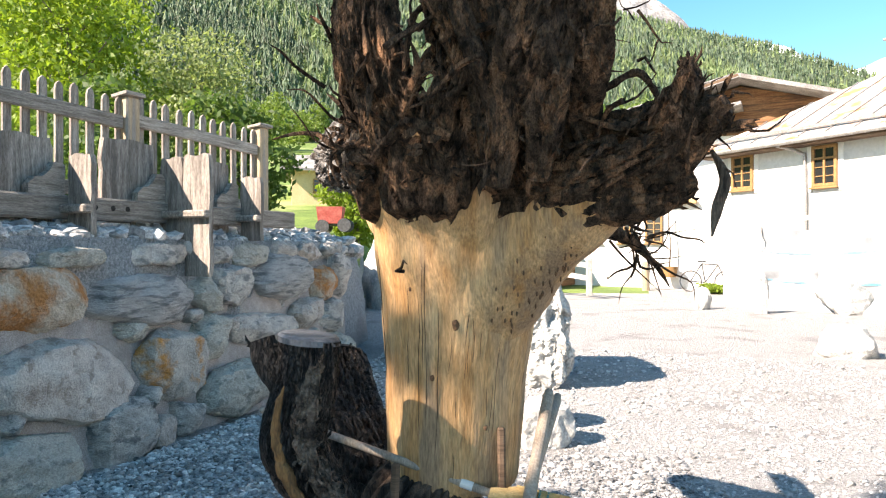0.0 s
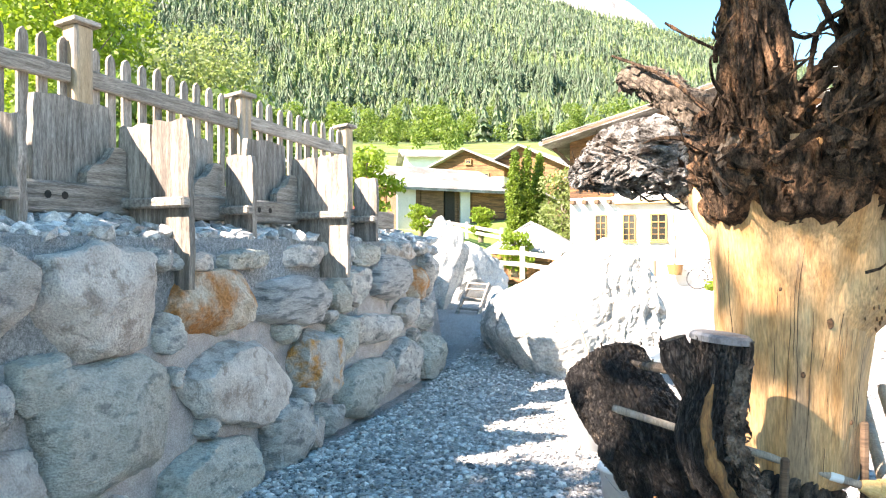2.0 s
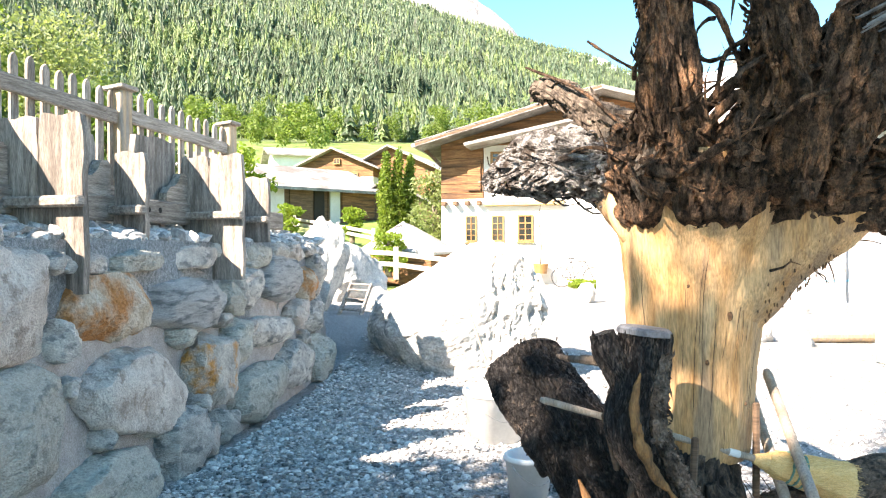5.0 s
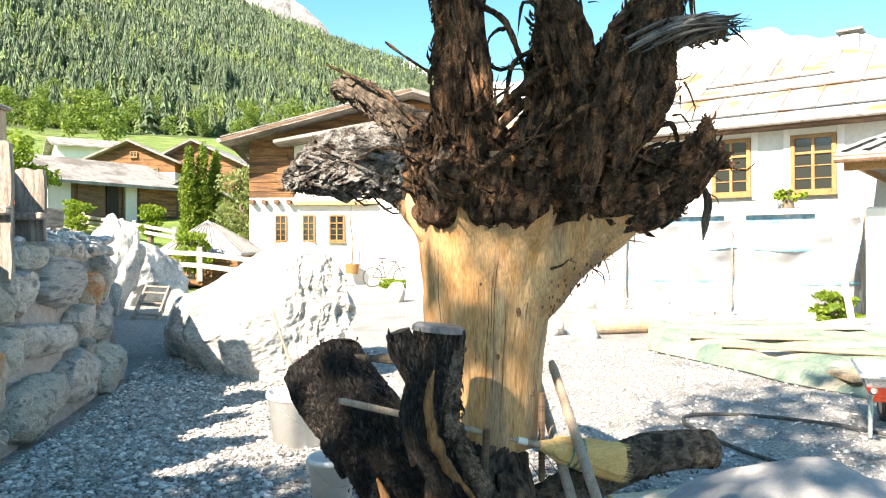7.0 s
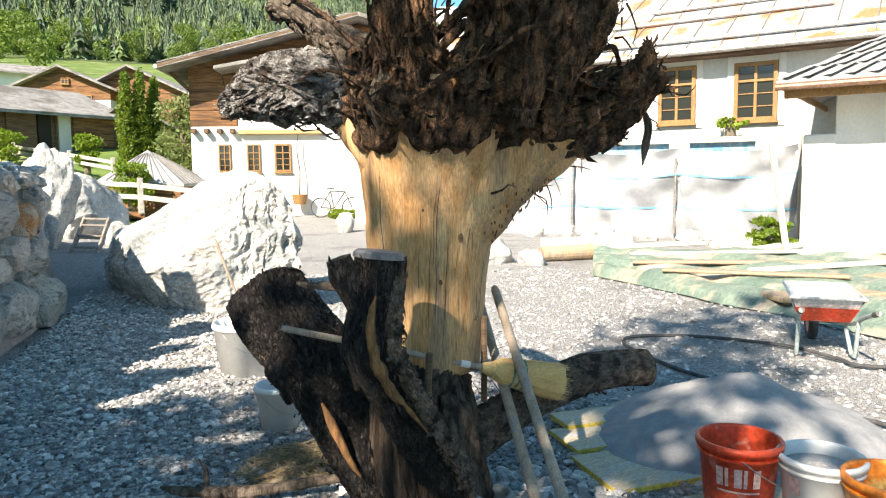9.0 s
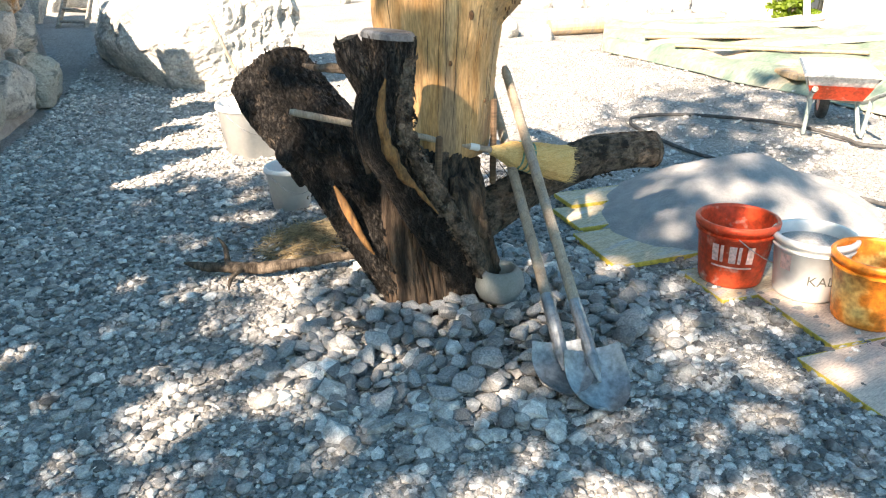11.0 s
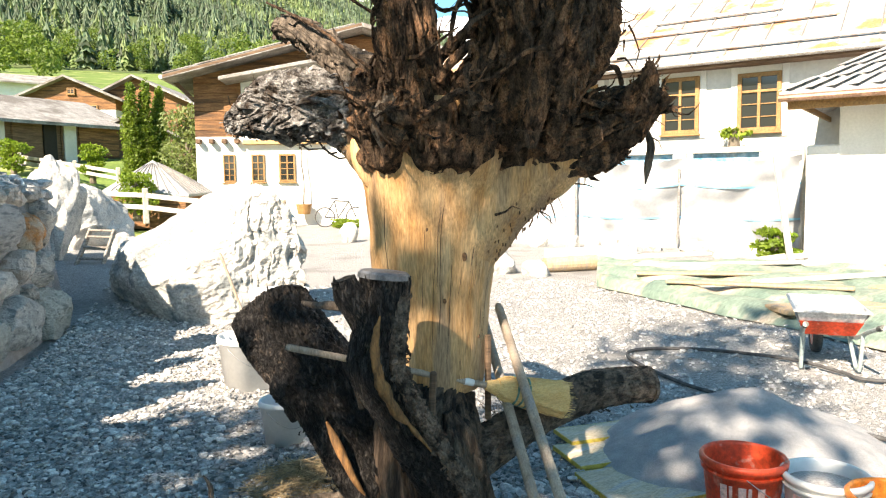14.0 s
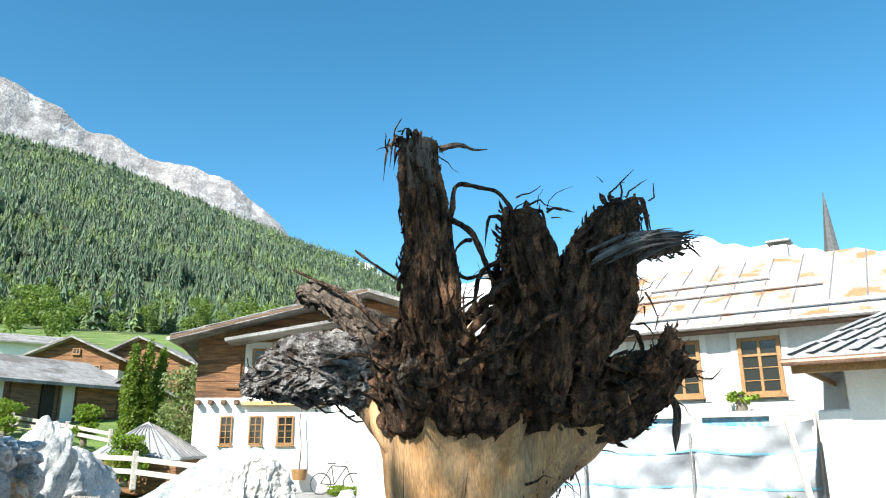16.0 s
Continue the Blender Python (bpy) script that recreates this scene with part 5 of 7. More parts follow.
def fence_bay(s0, s1, z_top, slope):
    f = thing("picket_fence", "weathered grey picket fence bay with pointed slats", "fence", on_fence((s0 + s1) / 2, 1.5, -5.39), group="fence bays on the terrace")
    for z in (z_top - 0.24, z_top - 0.88):
        part("rail", Shape().beam(on_fence(s0 + 0.08, z, -5.345), on_fence(s1 - 0.08, z + slope, -5.345), 0.045, 0.12, 0.01), M_GREYBEAM, f)
    n = int((s1 - s0 - 0.14) / 0.142)
    rnd = random.Random(int(s0 * 10))
    for k in range(n):
        s = s0 + 0.15 + k * (s1 - s0 - 0.24) / (n - 1)
        zt = z_top + slope * (s - s0) / (s1 - s0) + rnd.uniform(-0.015, 0.015)
        q = Shape()
        w, th = 0.072 + rnd.uniform(-0.006, 0.006), 0.024
        prof = [(-w / 2, 1.50), (w / 2, 1.50), (w / 2, zt - 0.06), (w * 0.36, zt - 0.025), (0, zt), (-w * 0.36, zt - 0.025), (-w / 2, zt - 0.06)]
        lean = rnd.uniform(-0.01, 0.01)
        front = [on_fence(s + a + lean * (z - 1.5), z, -5.375) for a, z in prof]
        back = [on_fence(s + a + lean * (z - 1.5), z, -5.375 - th) for a, z in prof]
        q.add(front + back, [tuple(range(7)), tuple(range(13, 6, -1))] + [(i, i + 7, (i + 1) % 7 + 7, (i + 1) % 7) for i in range(7)])
        part("picket", q, M_GREYWOOD, f)


def fence_post(s, z_top):
    p = thing("fence_post", "square weathered fence post with a sloping cap", "fence post", on_fence(s, 1.5, -5.36), group="fence posts on the terrace")
    part("shaft", Shape().box((0.15, 0.13, z_top - 1.4), fmat(s, (z_top + 1.4) / 2, -5.36), 0.012), M_POST, p)
    m = fmat(s, z_top + 0.015, -5.36) @ Matrix.Rotation(0.12, 4, "X")
    part("cap", Shape().box((0.22, 0.20, 0.035), m, 0.006), M_GREYBEAM, p, "pale grey board cap")


M_POST = mat("post_wood", (0.34, 0.245, 0.15), (0.46, 0.35, 0.23), scale=4, fine=40, rough=0.85, stretch=(8, 8, 0.6), bump=0.4, depth=0.005, third=(0.27, 0.24, 0.21), third_scale=1.6, third_amount=0.5, vary=0.1)
POSTS = ((0.85, 2.98), (2.97, 2.96), (4.68, 2.80), (6.5, 2.80))
for s_, z_ in POSTS:
    fence_post(s_, z_)
for (s0_, z0_), (s1_, z1_) in zip(POSTS, POSTS[1:]):
    fence_bay(s0_, s1_, 2.84 if s0_ > 4 else 2.86, -0.06 if s0_ > 2 else 0.0)


# ---- old plank stalls in front of the fence ----
def plank(parent, origin, u, n, w, z0, z1, seed, th=0.045, worn=0.012, name="plank"):
    """A thick upright plank with a worn outline: from origin along u, facing n."""
    rnd = random.Random(seed)
    prof = []
    k = 9
    for i in range(k + 1):
        prof.append((w + rnd.uniform(-0.008, 0.006) - (worn if i == k else 0), z0 + (z1 - z0) * i / k))
    for i in range(1, 7):
        prof.append((w * (1 - i / 7), z1 + 0.010 * math.sin(i * 1.3 + seed) + 0.006))
    for i in range(k, -1, -1):
        prof.append((rnd.uniform(-0.006, 0.008) + (worn if i == k else 0), z0 + (z1 - z0) * i / k))
    m = len(prof)
    o = Vector(origin)
    q = Shape()
    q.add([o + u * a + Vector((0, 0, z)) for a, z in prof] + [o + u * a + Vector((0, 0, z)) - n * th for a, z in prof], [tuple(range(m)), tuple(range(2 * m - 1, m - 1, -1))] + [(i, i + m, (i + 1) % m + m, (i + 1) % m) for i in range(m)])
    return part(name, q, M_GREYWOOD, parent)


def stall_panel(s, wide, seed):
    """A cross panel of the old stalls, with its ledge and wave-cut arm."""
    d0, d1 = (-4.54, -4.015) if wide else (-4.456, -4.225)
    w = d1 - d0
    label = "wide weathered cross panel with a narrow ledge and long foot" if wide else "narrow weathered cross panel with a short ledge"
    f = thing("stall_panel", label, "wooden panel", on_fence(s, 1.2, (d0 + d1) / 2), group="stall panels along the wall")
    o = on_fence(s, 0, d0)
    if wide:
        plank(f, o, FN, -FD, w * 0.47, 1.42, 2.15, seed)
        plank(f, o + FN * (w * 0.475), FN, -FD, w * 0.525, 1.21, 2.16, seed + 1)
    else:
        plank(f, o, FN, -FD, w, 1.50, 2.07, seed)
    part("ledge", Shape().beam(o - FN * 0.015 - FD * 0.03 + Vector((0, 0, 1.70)), o + FN * (w + 0.015) - FD * 0.03 + Vector((0, 0, 1.70)), 0.07, 0.06, 0.012), M_GREYBEAM, f)
    prof = [(0, 0), (0.27, 0), (0.27, 0.21), (0.24, 0.235), (0.19, 0.23), (0.15, 0.165), (0.10, 0.125), (0.05, 0.12), (0.0, 0.07)]
    q = Shape()
    a = [on_fence(s - 0.275 + x, 1.79 + z, -4.475) for x, z in prof]
    c = [on_fence(s - 0.275 + x, 1.79 + z, -4.54) for x, z in prof]
    n = len(prof)
    q.add(a + c, [tuple(range(n)), tuple(range(2 * n - 1, n - 1, -1))] + [(i, i + n, (i + 1) % n + n, (i + 1) % n) for i in range(n)])
    part("arm", q, M_GREYBEAM, f, "wave-cut wooden arm")


def stall_beam():
    f = thing("stall_beam", "long weathered timber beam with peg holes, planks behind it", "beam", on_fence(3, 1.6, -4.25))
    b = part("beam", Shape().beam(on_fence(-0.6, 1.715, -4.50), on_fence(5.95, 1.715, -4.50), 0.09, 0.165, 0.014), M_GREYBEAM, f)
    for s_ in (0.2, 0.34, 2.02, 2.12, 2.86, 3.6, 3.75, 3.88, 4.55, 5.28, 5.40):
        c = on_fence(s_, 1.725, -4.4525)
        part("peg_hole", Shape().add([(c + FD * 0.021 * math.cos(k * 0.524) + Vector((0, 0, 0.021 * math.sin(k * 0.524)))) for k in range(12)], [tuple(range(12))]), M_HOLE, b, "dark round peg hole")
    for s_ in (0.7, 1.95, 2.95, 3.85, 4.7, 5.2):
        part("stake", Shape().box((0.07, 0.07, 0.5), fmat(s_, 1.5, -4.64), 0.008), M_NEWWOOD, b, "fresh timber stake")
    for k, (s0_, s1_) in enumerate(((0.32, 0.79), (1.2, 1.64), (2.02, 2.51), (2.88, 3.34), (3.74, 4.23), (4.64, 5.09))):
        plank(f, on_fence(s0_, 0, -4.56), FD, FN, s1_ - s0_, 1.52, 2.26 - 0.07 * (k % 2), 50 + k, name="back_plank")


M_FRAME2 = mat("ochre_plaster", (0.55, 0.42, 0.22), (0.62, 0.48, 0.28), scale=1, fine=20, rough=0.95, bump=0.2)
M_HOLE = mat("hole_dark", (0.015, 0.012, 0.01), (0.03, 0.025, 0.02), scale=20, bump=0)
stall_beam()
for k_, (s_, wide_) in enumerate(((0.83, True), (1.69, False), (2.55, True), (3.38, False), (4.27, True), (5.13, False))):
    stall_panel(s_, wide_, 100 + 3 * k_)


# ---- loose stones ----
def pebbles(name, count, spot, size, seed, label, material, flat=0.6, sink=0.25):
    """Many small stones as one mesh. spot(rnd) gives x, y, z."""
    base, faces = ico(1)
    base = np.array(base)
    rs = np.random.RandomState(seed)
    rnd = random.Random(seed)
    V, F = [], []
    k = 0
    for i in range(count):
        x, y, z, scale = spot(rnd)
        r = size * scale * (0.55 + min(rs.gamma(2.0, 0.35), 1.6))
        v = base * rs.uniform(0.75, 1.25, (12, 1)) * np.array([r * rs.uniform(0.8, 1.35), r, r * flat * rs.uniform(0.7, 1.2)])
        a, b = rs.uniform(0, 6.28), rs.normal() * 0.35
        ca, sa, cb, sb = math.cos(a), math.sin(a), math.cos(b), math.sin(b)
        v = v @ np.array([[ca, sa, 0], [-sa, ca, 0], [0, 0, 1]]) @ np.array([[1, 0, 0], [0, cb, sb], [0, -sb, cb]])
        v += (x, y, z + r * flat * (1 - sink * 2))
        V.append(v)
        F += [(p + k, q + k, w + k) for p, q, w in faces]
        k += 12
    s = Shape()
    s.v = [tuple(p) for p in np.concatenate(V).tolist()]
    s.f = F
    ob = new(name, s.mesh(name))
    ob.data.materials.append(material)
    tagged(ob, label, "gravel", kind="stuff")


def yard_spot(rnd):
    while True:
        d = 1.0 + 9.5 * rnd.random() ** 1.5
        b = radians(rnd.uniform(-22, 74))
        x, y = -0.9 + d * math.sin(b), d * math.cos(b)
        if x > wall_x(y) + 0.02 and y > 0.5:
            return x, y, ground_z(x, y), (0.85 + 0.05 * d) * rnd.choice((0.7, 0.9, 1, 1.2, 1.5))


pebbles("gravel", 26000, yard_spot, 0.0082, 3, "loose grey gravel scattered over the yard", M_PEBBLE)


def near_spot(rnd):
    while True:
        x, y = rnd.uniform(-2.3, 1.6), 0.7 + 4.2 * rnd.random() ** 1.3
        if x > wall_x(y) + 0.02:
            return x, y, ground_z(x, y), rnd.choice((0.55, 0.7, 0.8, 1, 1.2, 1.7))


# near gravel in the darkened tones that deepen the shade here
pebbles("gravel", 27000, near_spot, 0.0078, 13, "sharp dry gravel round the stump, its grey darkened for the shade there", M_PEBBLE_SHADED)


def path_spot(rnd):
    y = rnd.uniform(1.8, 8.5)
    x = wall_x(y) + 0.05 + 1.9 * rnd.random() ** 1.4
    return x, y, ground_z(x, y), rnd.choice((0.8, 1, 1, 1.2, 1.5))


pebbles("gravel", 9000, path_spot, 0.0105, 4, "coarse grey gravel along the foot of the wall", M_PEBBLE)


def top_spot(rnd):
    q, off = rnd.uniform(0.8, 7.5), rnd.uniform(0.02, 0.85)
    p = on_wall(q, 0) - WN * (off + 0.21)
    return p.x, p.y, 1.49 + 0.14 * min(1, off * 2.2) * rnd.uniform(0.6, 1), rnd.choice((0.7, 1, 1.3))


pebbles("gravel", 4200, top_spot, 0.03, 8, "crushed stone lying on top of the wall", M_PEBBLE)


def rubble_spot(rnd):
    q, off = rnd.uniform(7.2, 10.5), rnd.uniform(0.05, 1.6)
    p = on_wall(q, 0) - WN * (off + 0.15 + max(0.0, q - 7.5) * 0.48)
    return p.x, p.y, 1.40 - 0.03 * (q - 7), 1


pebbles("rubble", 420, rubble_spot, 0.075, 9, "heap of rubble stones past the end of the wall", M_PEBBLE, flat=0.75)


# ---- vegetation ----
tree("tree", (-13.2, 26, 2.2), 9.2, 4.4, 15000, M_LEAF, "bright green leafy tree behind the picket fence", 1, size=0.11, base=0.12, lumps=14)
tree("tree", (-17.5, 29, 2.4), 11.0, 5.0, 15000, M_LEAF, "bright green leafy tree behind the picket fence", 2, size=0.12, base=0.12, lumps=14)
tree("tree", (-8.6, 25.5, 2.2), 6.6, 3.0, 12000, M_LEAF_GREY, "grey-green bushy tree behind the picket fence", 3, size=0.08, base=0.05, lumps=14)
tree("tree", (-10.4, 22, 2.0), 4.6, 2.6, 6000, M_LEAF_DARK, "dark green shrub behind the picket fence", 14, size=0.12, base=0.05, lumps=12, category="shrub")
tree("tree", (-5.7, 20, 1.6), 4.0, 1.9, 5200, M_LEAF_DARK, "dark green bush beside the fence", 4, size=0.10, base=0.05, lumps=10, category="shrub")
tree("tree", (-7.5, 15, 1.6), 2.4, 1.7, 4200, M_LEAF_DARK, "low dark green shrub behind the fence", 15, size=0.08, base=0.05, lumps=10, category="shrub")
tree("tree", (-6.0, 9.0, 1.6), 1.1, 1.2, 2600, M_LEAF, "low green weeds behind the fence slats", 16, size=0.06, base=0.05, lumps=9, category="shrub")
tree("tree", (-4.9, 5.6, 1.6), 0.95, 1.0, 2200, M_LEAF, "low green weeds behind the fence slats", 17, size=0.05, base=0.05, lumps=9, category="shrub")
tree("tree", (-2.9, 24, 1.6), 3.2, 1.4, 3600, M_LEAF, "light green bush past the fence's end", 18, size=0.09, base=0.05, lumps=9, category="shrub")
tree("tree", (-7.8, -2.3, 1.5), 9.6, 1.4, 1350, M_LEAF, "leafy tree that shades the sculpture", 6, size=0.13, base=0.36, lumps=11)
tree("tree", (-7.7, 0.1, 1.5), 5.0, 1.6, 2900, M_LEAF, "leafy tree that shades the path", 8, size=0.13, base=0.3, lumps=11)
tree("tree", (-5.2, -3.3, 1.5), 5.8, 2.1, 1400, M_LEAF, "leafy tree that shades the sculpture", 7, size=0.13, base=0.36, lumps=11)


# ---- yard: rocks, boards, tarpaulin ----
boulder((9.0, 15.9, -0.1), (1.5, 1.3, 1.45), 31, "rough upright pale boulder in front of the house", 20, 4)
boulder((5.35, 9.5, -0.1), (0.95, 0.7, 0.62), 32, "low pale grey boulder on the gravel", -20, 4)
boulder((5.75, 8.9, -0.1), (0.55, 0.5, 0.4), 33, "small pale boulder on the gravel", 45, 4)
boulder((6.1, 17.0, -0.1), (0.55, 0.5, 0.75), 34, "pale standing stone beside the bicycle", 10, 4)
boulder((7.1, 16.0, -0.1), (0.45, 0.35, 1.15), 35, "narrow standing stone beside the house", 60, 4)
boulder((0.72, 5.25, -0.08), (0.5, 0.42, 0.5), 36, "pale boulder behind the stump", 25, 4)
boulder((8.1, 10.1, -0.1), (0.5, 0.35, 0.6), 37, "grey stone leaning against the timber", 10, 4)
boulder((8.8, 9.9, -0.1), (0.9, 0.6, 0.5), 38, "pale rough stone by the sheet fence", 35, 4)
for k, (a, w) in enumerate(((-7.9, 0.5), (-7.1, 0.42), (-6.2, 0.55), (-5.3, 0.5), (-4.4, 0.6), (-3.6, 0.45))):
    q = HT * a + HN * (13.75 + 0.15 * (k % 2))
    boulder((q.x, q.y, -0.12), (w, w * 0.75, 0.42 + 0.05 * (k % 3)), 140 + k, "pale rough stone at the foot of the sheeting", 25 * k, 4)
boulder((10.6, 8.6, -0.1), (1.2, 0.5, 0.45), 39, "flat pale stone by the sheet fence", -30, 4)
M_TIMBER = mat("pale_timber", (0.50, 0.46, 0.40), (0.62, 0.58, 0.52), scale=4, fine=40, rough=0.85, stretch=(0.8, 8, 8), turn=30, bump=0.3, depth=0.004)
M_PLY = mat("formwork_board", (0.44, 0.37, 0.26), (0.55, 0.47, 0.35), scale=3, fine=40, rough=0.75, bump=0.2, third=(0.42, 0.42, 0.42), third_scale=3, third_amount=0.3, stretch=(1, 4, 1))
M_PLYROSE = mat("pinkish_board", (0.50, 0.40, 0.34), (0.60, 0.50, 0.43), scale=3, fine=40, rough=0.75, bump=0.2, stretch=(1, 4, 1))
M_YELLOW = mat("yellow_edge", (0.45, 0.34, 0.05), (0.52, 0.40, 0.08), scale=8, fine=50, rough=0.7, bump=0.1)


def yard_timber(name, a, b, w, h, label, m=None):
    s = Shape().beam(a, b, w, h, 0.012)
    single(name, s, m or M_TIMBER, label, name, group="timbers lying in the yard")


yard_timber("timber_beam", (6.9, 10.0, 0.13), (8.2, 9.75, 0.13), 0.22, 0.28, "squared pale timber beam lying by the stones")
yard_timber("plank", (6.5, 9.2, 0.16), (9.4, 8.5, 0.16), 0.3, 0.06, "long pale plank lying on the edge of the tarpaulin")
yard_timber("plank", (7.5, 7.0, 0.16), (11.5, 7.35, 0.18), 0.34, 0.07, "wide pale plank lying on the tarpaulin")
yard_timber("plank", (7.2, 4.35, 0.16), (9.5, 3.6, 0.2), 0.35, 0.09, "brown plank lying on the tarpaulin", M_POST)
yard_timber("plank", (5.3, 4.4, 0.13), (8.2, 3.2, 0.14), 0.4, 0.06, "brown plank under the wheelbarrow", M_POST)
for x0_, y0_, x1_, y1_, w_ in ((5.9, 6.9, 7.6, 5.2, 0.18), (5.6, 6.1, 6.6, 4.3, 0.16), (6.6, 7.6, 9.6, 5.6, 0.2), (8.6, 6.2, 11.0, 4.6, 0.25), (6.4, 5.4, 8.8, 4.6, 0.22)):
    yard_timber("plank", (x0_, y0_, 0.22), (x1_, y1_, 0.25), w_, 0.04, "weathered plank weighing down the tarpaulin", M_POST if w_ < 0.2 else M_TIMBER)
log_ = Shape().tube([(6.1, 9.1, 0.12), (7.0, 8.85, 0.13)], [0.12, 0.13], 16, 0.1, 0.08, 5)
single("log", log_, M_POST, "short round log at the edge of the tarpaulin", "log")


def tarpaulin():
    s = Shape()
    n = 70
    for i in range(n):
        for j in range(n):
            u, v = i / (n - 1), j / (n - 1)
            near = Vector((5.55, 7.3, 0)).lerp(Vector((4.75, 2.6, 0)), u)
            far = Vector((7.0, 8.8, 0)).lerp(Vector((12.5, 3.5, 0)), u)
            p = near.lerp(far, v)
            p += Vector((0.12 * noise.noise(Vector((u * 5, 0, 2))), 0.10 * noise.noise(Vector((u * 6, 3, 2))), 0)) * (1 - v)
            z = 0.03 + 0.10 * smoothstep(0, 0.3, v) + 0.10 * abs(noise.noise(p * 0.8)) + 0.07 * abs(math.sin(v * 16 + 3 * noise.noise(p * 0.5))) + 0.03 * abs(noise.noise(p * 3.1))
            if v < 0.02:
                z = 0.02
            s.v.append((p.x, p.y, z))
    s.f = [(i * n + j, (i + 1) * n + j, (i + 1) * n + j + 1, i * n + j + 1) for i in range(n - 1) for j in range(n - 1)]
    single("tarpaulin", s, M_TARP, "crumpled green tarpaulin spread over stacked timber", "tarpaulin", smooth=True)


M_TARP = mat("green_tarp", (0.11, 0.165, 0.13), (0.23, 0.29, 0.225), scale=1.2, fine=18, rough=0.55, bump=0.5, third=(0.50, 0.40, 0.30), third_scale=0.9, third_amount=0.45, stretch=(1, 2.2, 1), spec=0.5)
tarpaulin()


# ---- white sheeting fence in front of the house ----
def sheeting():
    t = thing("sheet_fence", "white plastic sheeting with blue lines hung between posts", "sheet fence", on_house(-6, 0, -0.9))
    posts = (-13.0, -9.6, -7.3, -4.9, -2.55)

    def cloth(z0, z1, d, m, name, sag=0.12, out=0.0):
        s = Shape()
        cols, rows = 120, 16
        for j in range(cols):
            a = posts[0] + (posts[-1] - posts[0]) * j / (cols - 1)
            span = [k for k in range(len(posts) - 1) if posts[k] <= a + 1e-6][-1]
            u = (a - posts[span]) / (posts[span + 1] - posts[span])
            hang = math.sin(math.pi * min(max(u, 0), 1))
            for i in range(rows):
                v = i / (rows - 1)
                z = z0 + (z1 - z0) * v
                v = (z + 0.05) / 2.03
                z -= sag * hang * v
                fold = 0.30 * noise.noise(Vector((a * 0.8, z * 1.5 - u * 2.0, 1))) + 0.16 * noise.noise(Vector((a * 2.2 + z, z * 3.0 - u * 3, 5))) + 0.07 * math.sin(z * 5 + 5 * u + a) * hang - 0.2 * (1 - v) ** 2 * hang
                s.v.append(tuple(on_house(a, z, d + fold - out)))
        s.f = [(j * rows + i, (j + 1) * rows + i, (j + 1) * rows + i + 1, j * rows + i + 1) for j in range(cols - 1) for i in range(rows - 1)]
        return part(name, s, m, t, smooth=True)

    sheet = cloth(-0.05, 1.98, -0.95, M_SHEET, "sheet")
    cloth(1.38, 1.425, -0.95, M_BLUE, "blue_line", 0.12, 0.015)
    cloth(0.66, 0.705, -0.95, M_BLUE, "blue_line", 0.12, 0.015)
    for a in posts:
        part("post", Shape().beam(on_house(a, -0.1, -0.86), on_house(a, 2.15, -0.86), 0.09, 0.09), M_TIMBER, t)
    for a in (-4.95, -7.35):
        part("batten", Shape().beam(on_house(a, 0.1, -1.12), on_house(a, 1.75, -1.06), 0.05, 0.04), M_GUTTER, t)
    part("cross_rail", Shape().beam(on_house(-13, 2.16, -0.84), on_house(-2.5, 2.12, -0.84), 0.08, 0.12), M_TIMBER, t)
    for a0, a1 in ((-7.0, -5.2), (-4.75, -3.4)):
        part("blue_foil", Shape().beam(on_house(a0, 2.0, -0.72), on_house(a1, 1.96, -0.72), 0.04, 0.3), M_BLUEFOIL, t, "bright blue plastic foil")


M_SHEET = mat("white_sheet", (0.27, 0.285, 0.30), (0.37, 0.385, 0.40), scale=1.5, fine=20, rough=0.5, bump=0.3, grain=0.06)
M_BLUE = mat("blue_stripe", (0.16, 0.42, 0.58), (0.22, 0.48, 0.62), scale=4, fine=30, rough=0.5, bump=0)
M_BLUEFOIL = mat("blue_foil", (0.08, 0.33, 0.52), (0.45, 0.58, 0.66), scale=4, fine=10, rough=0.35, bump=0.5)
sheeting()


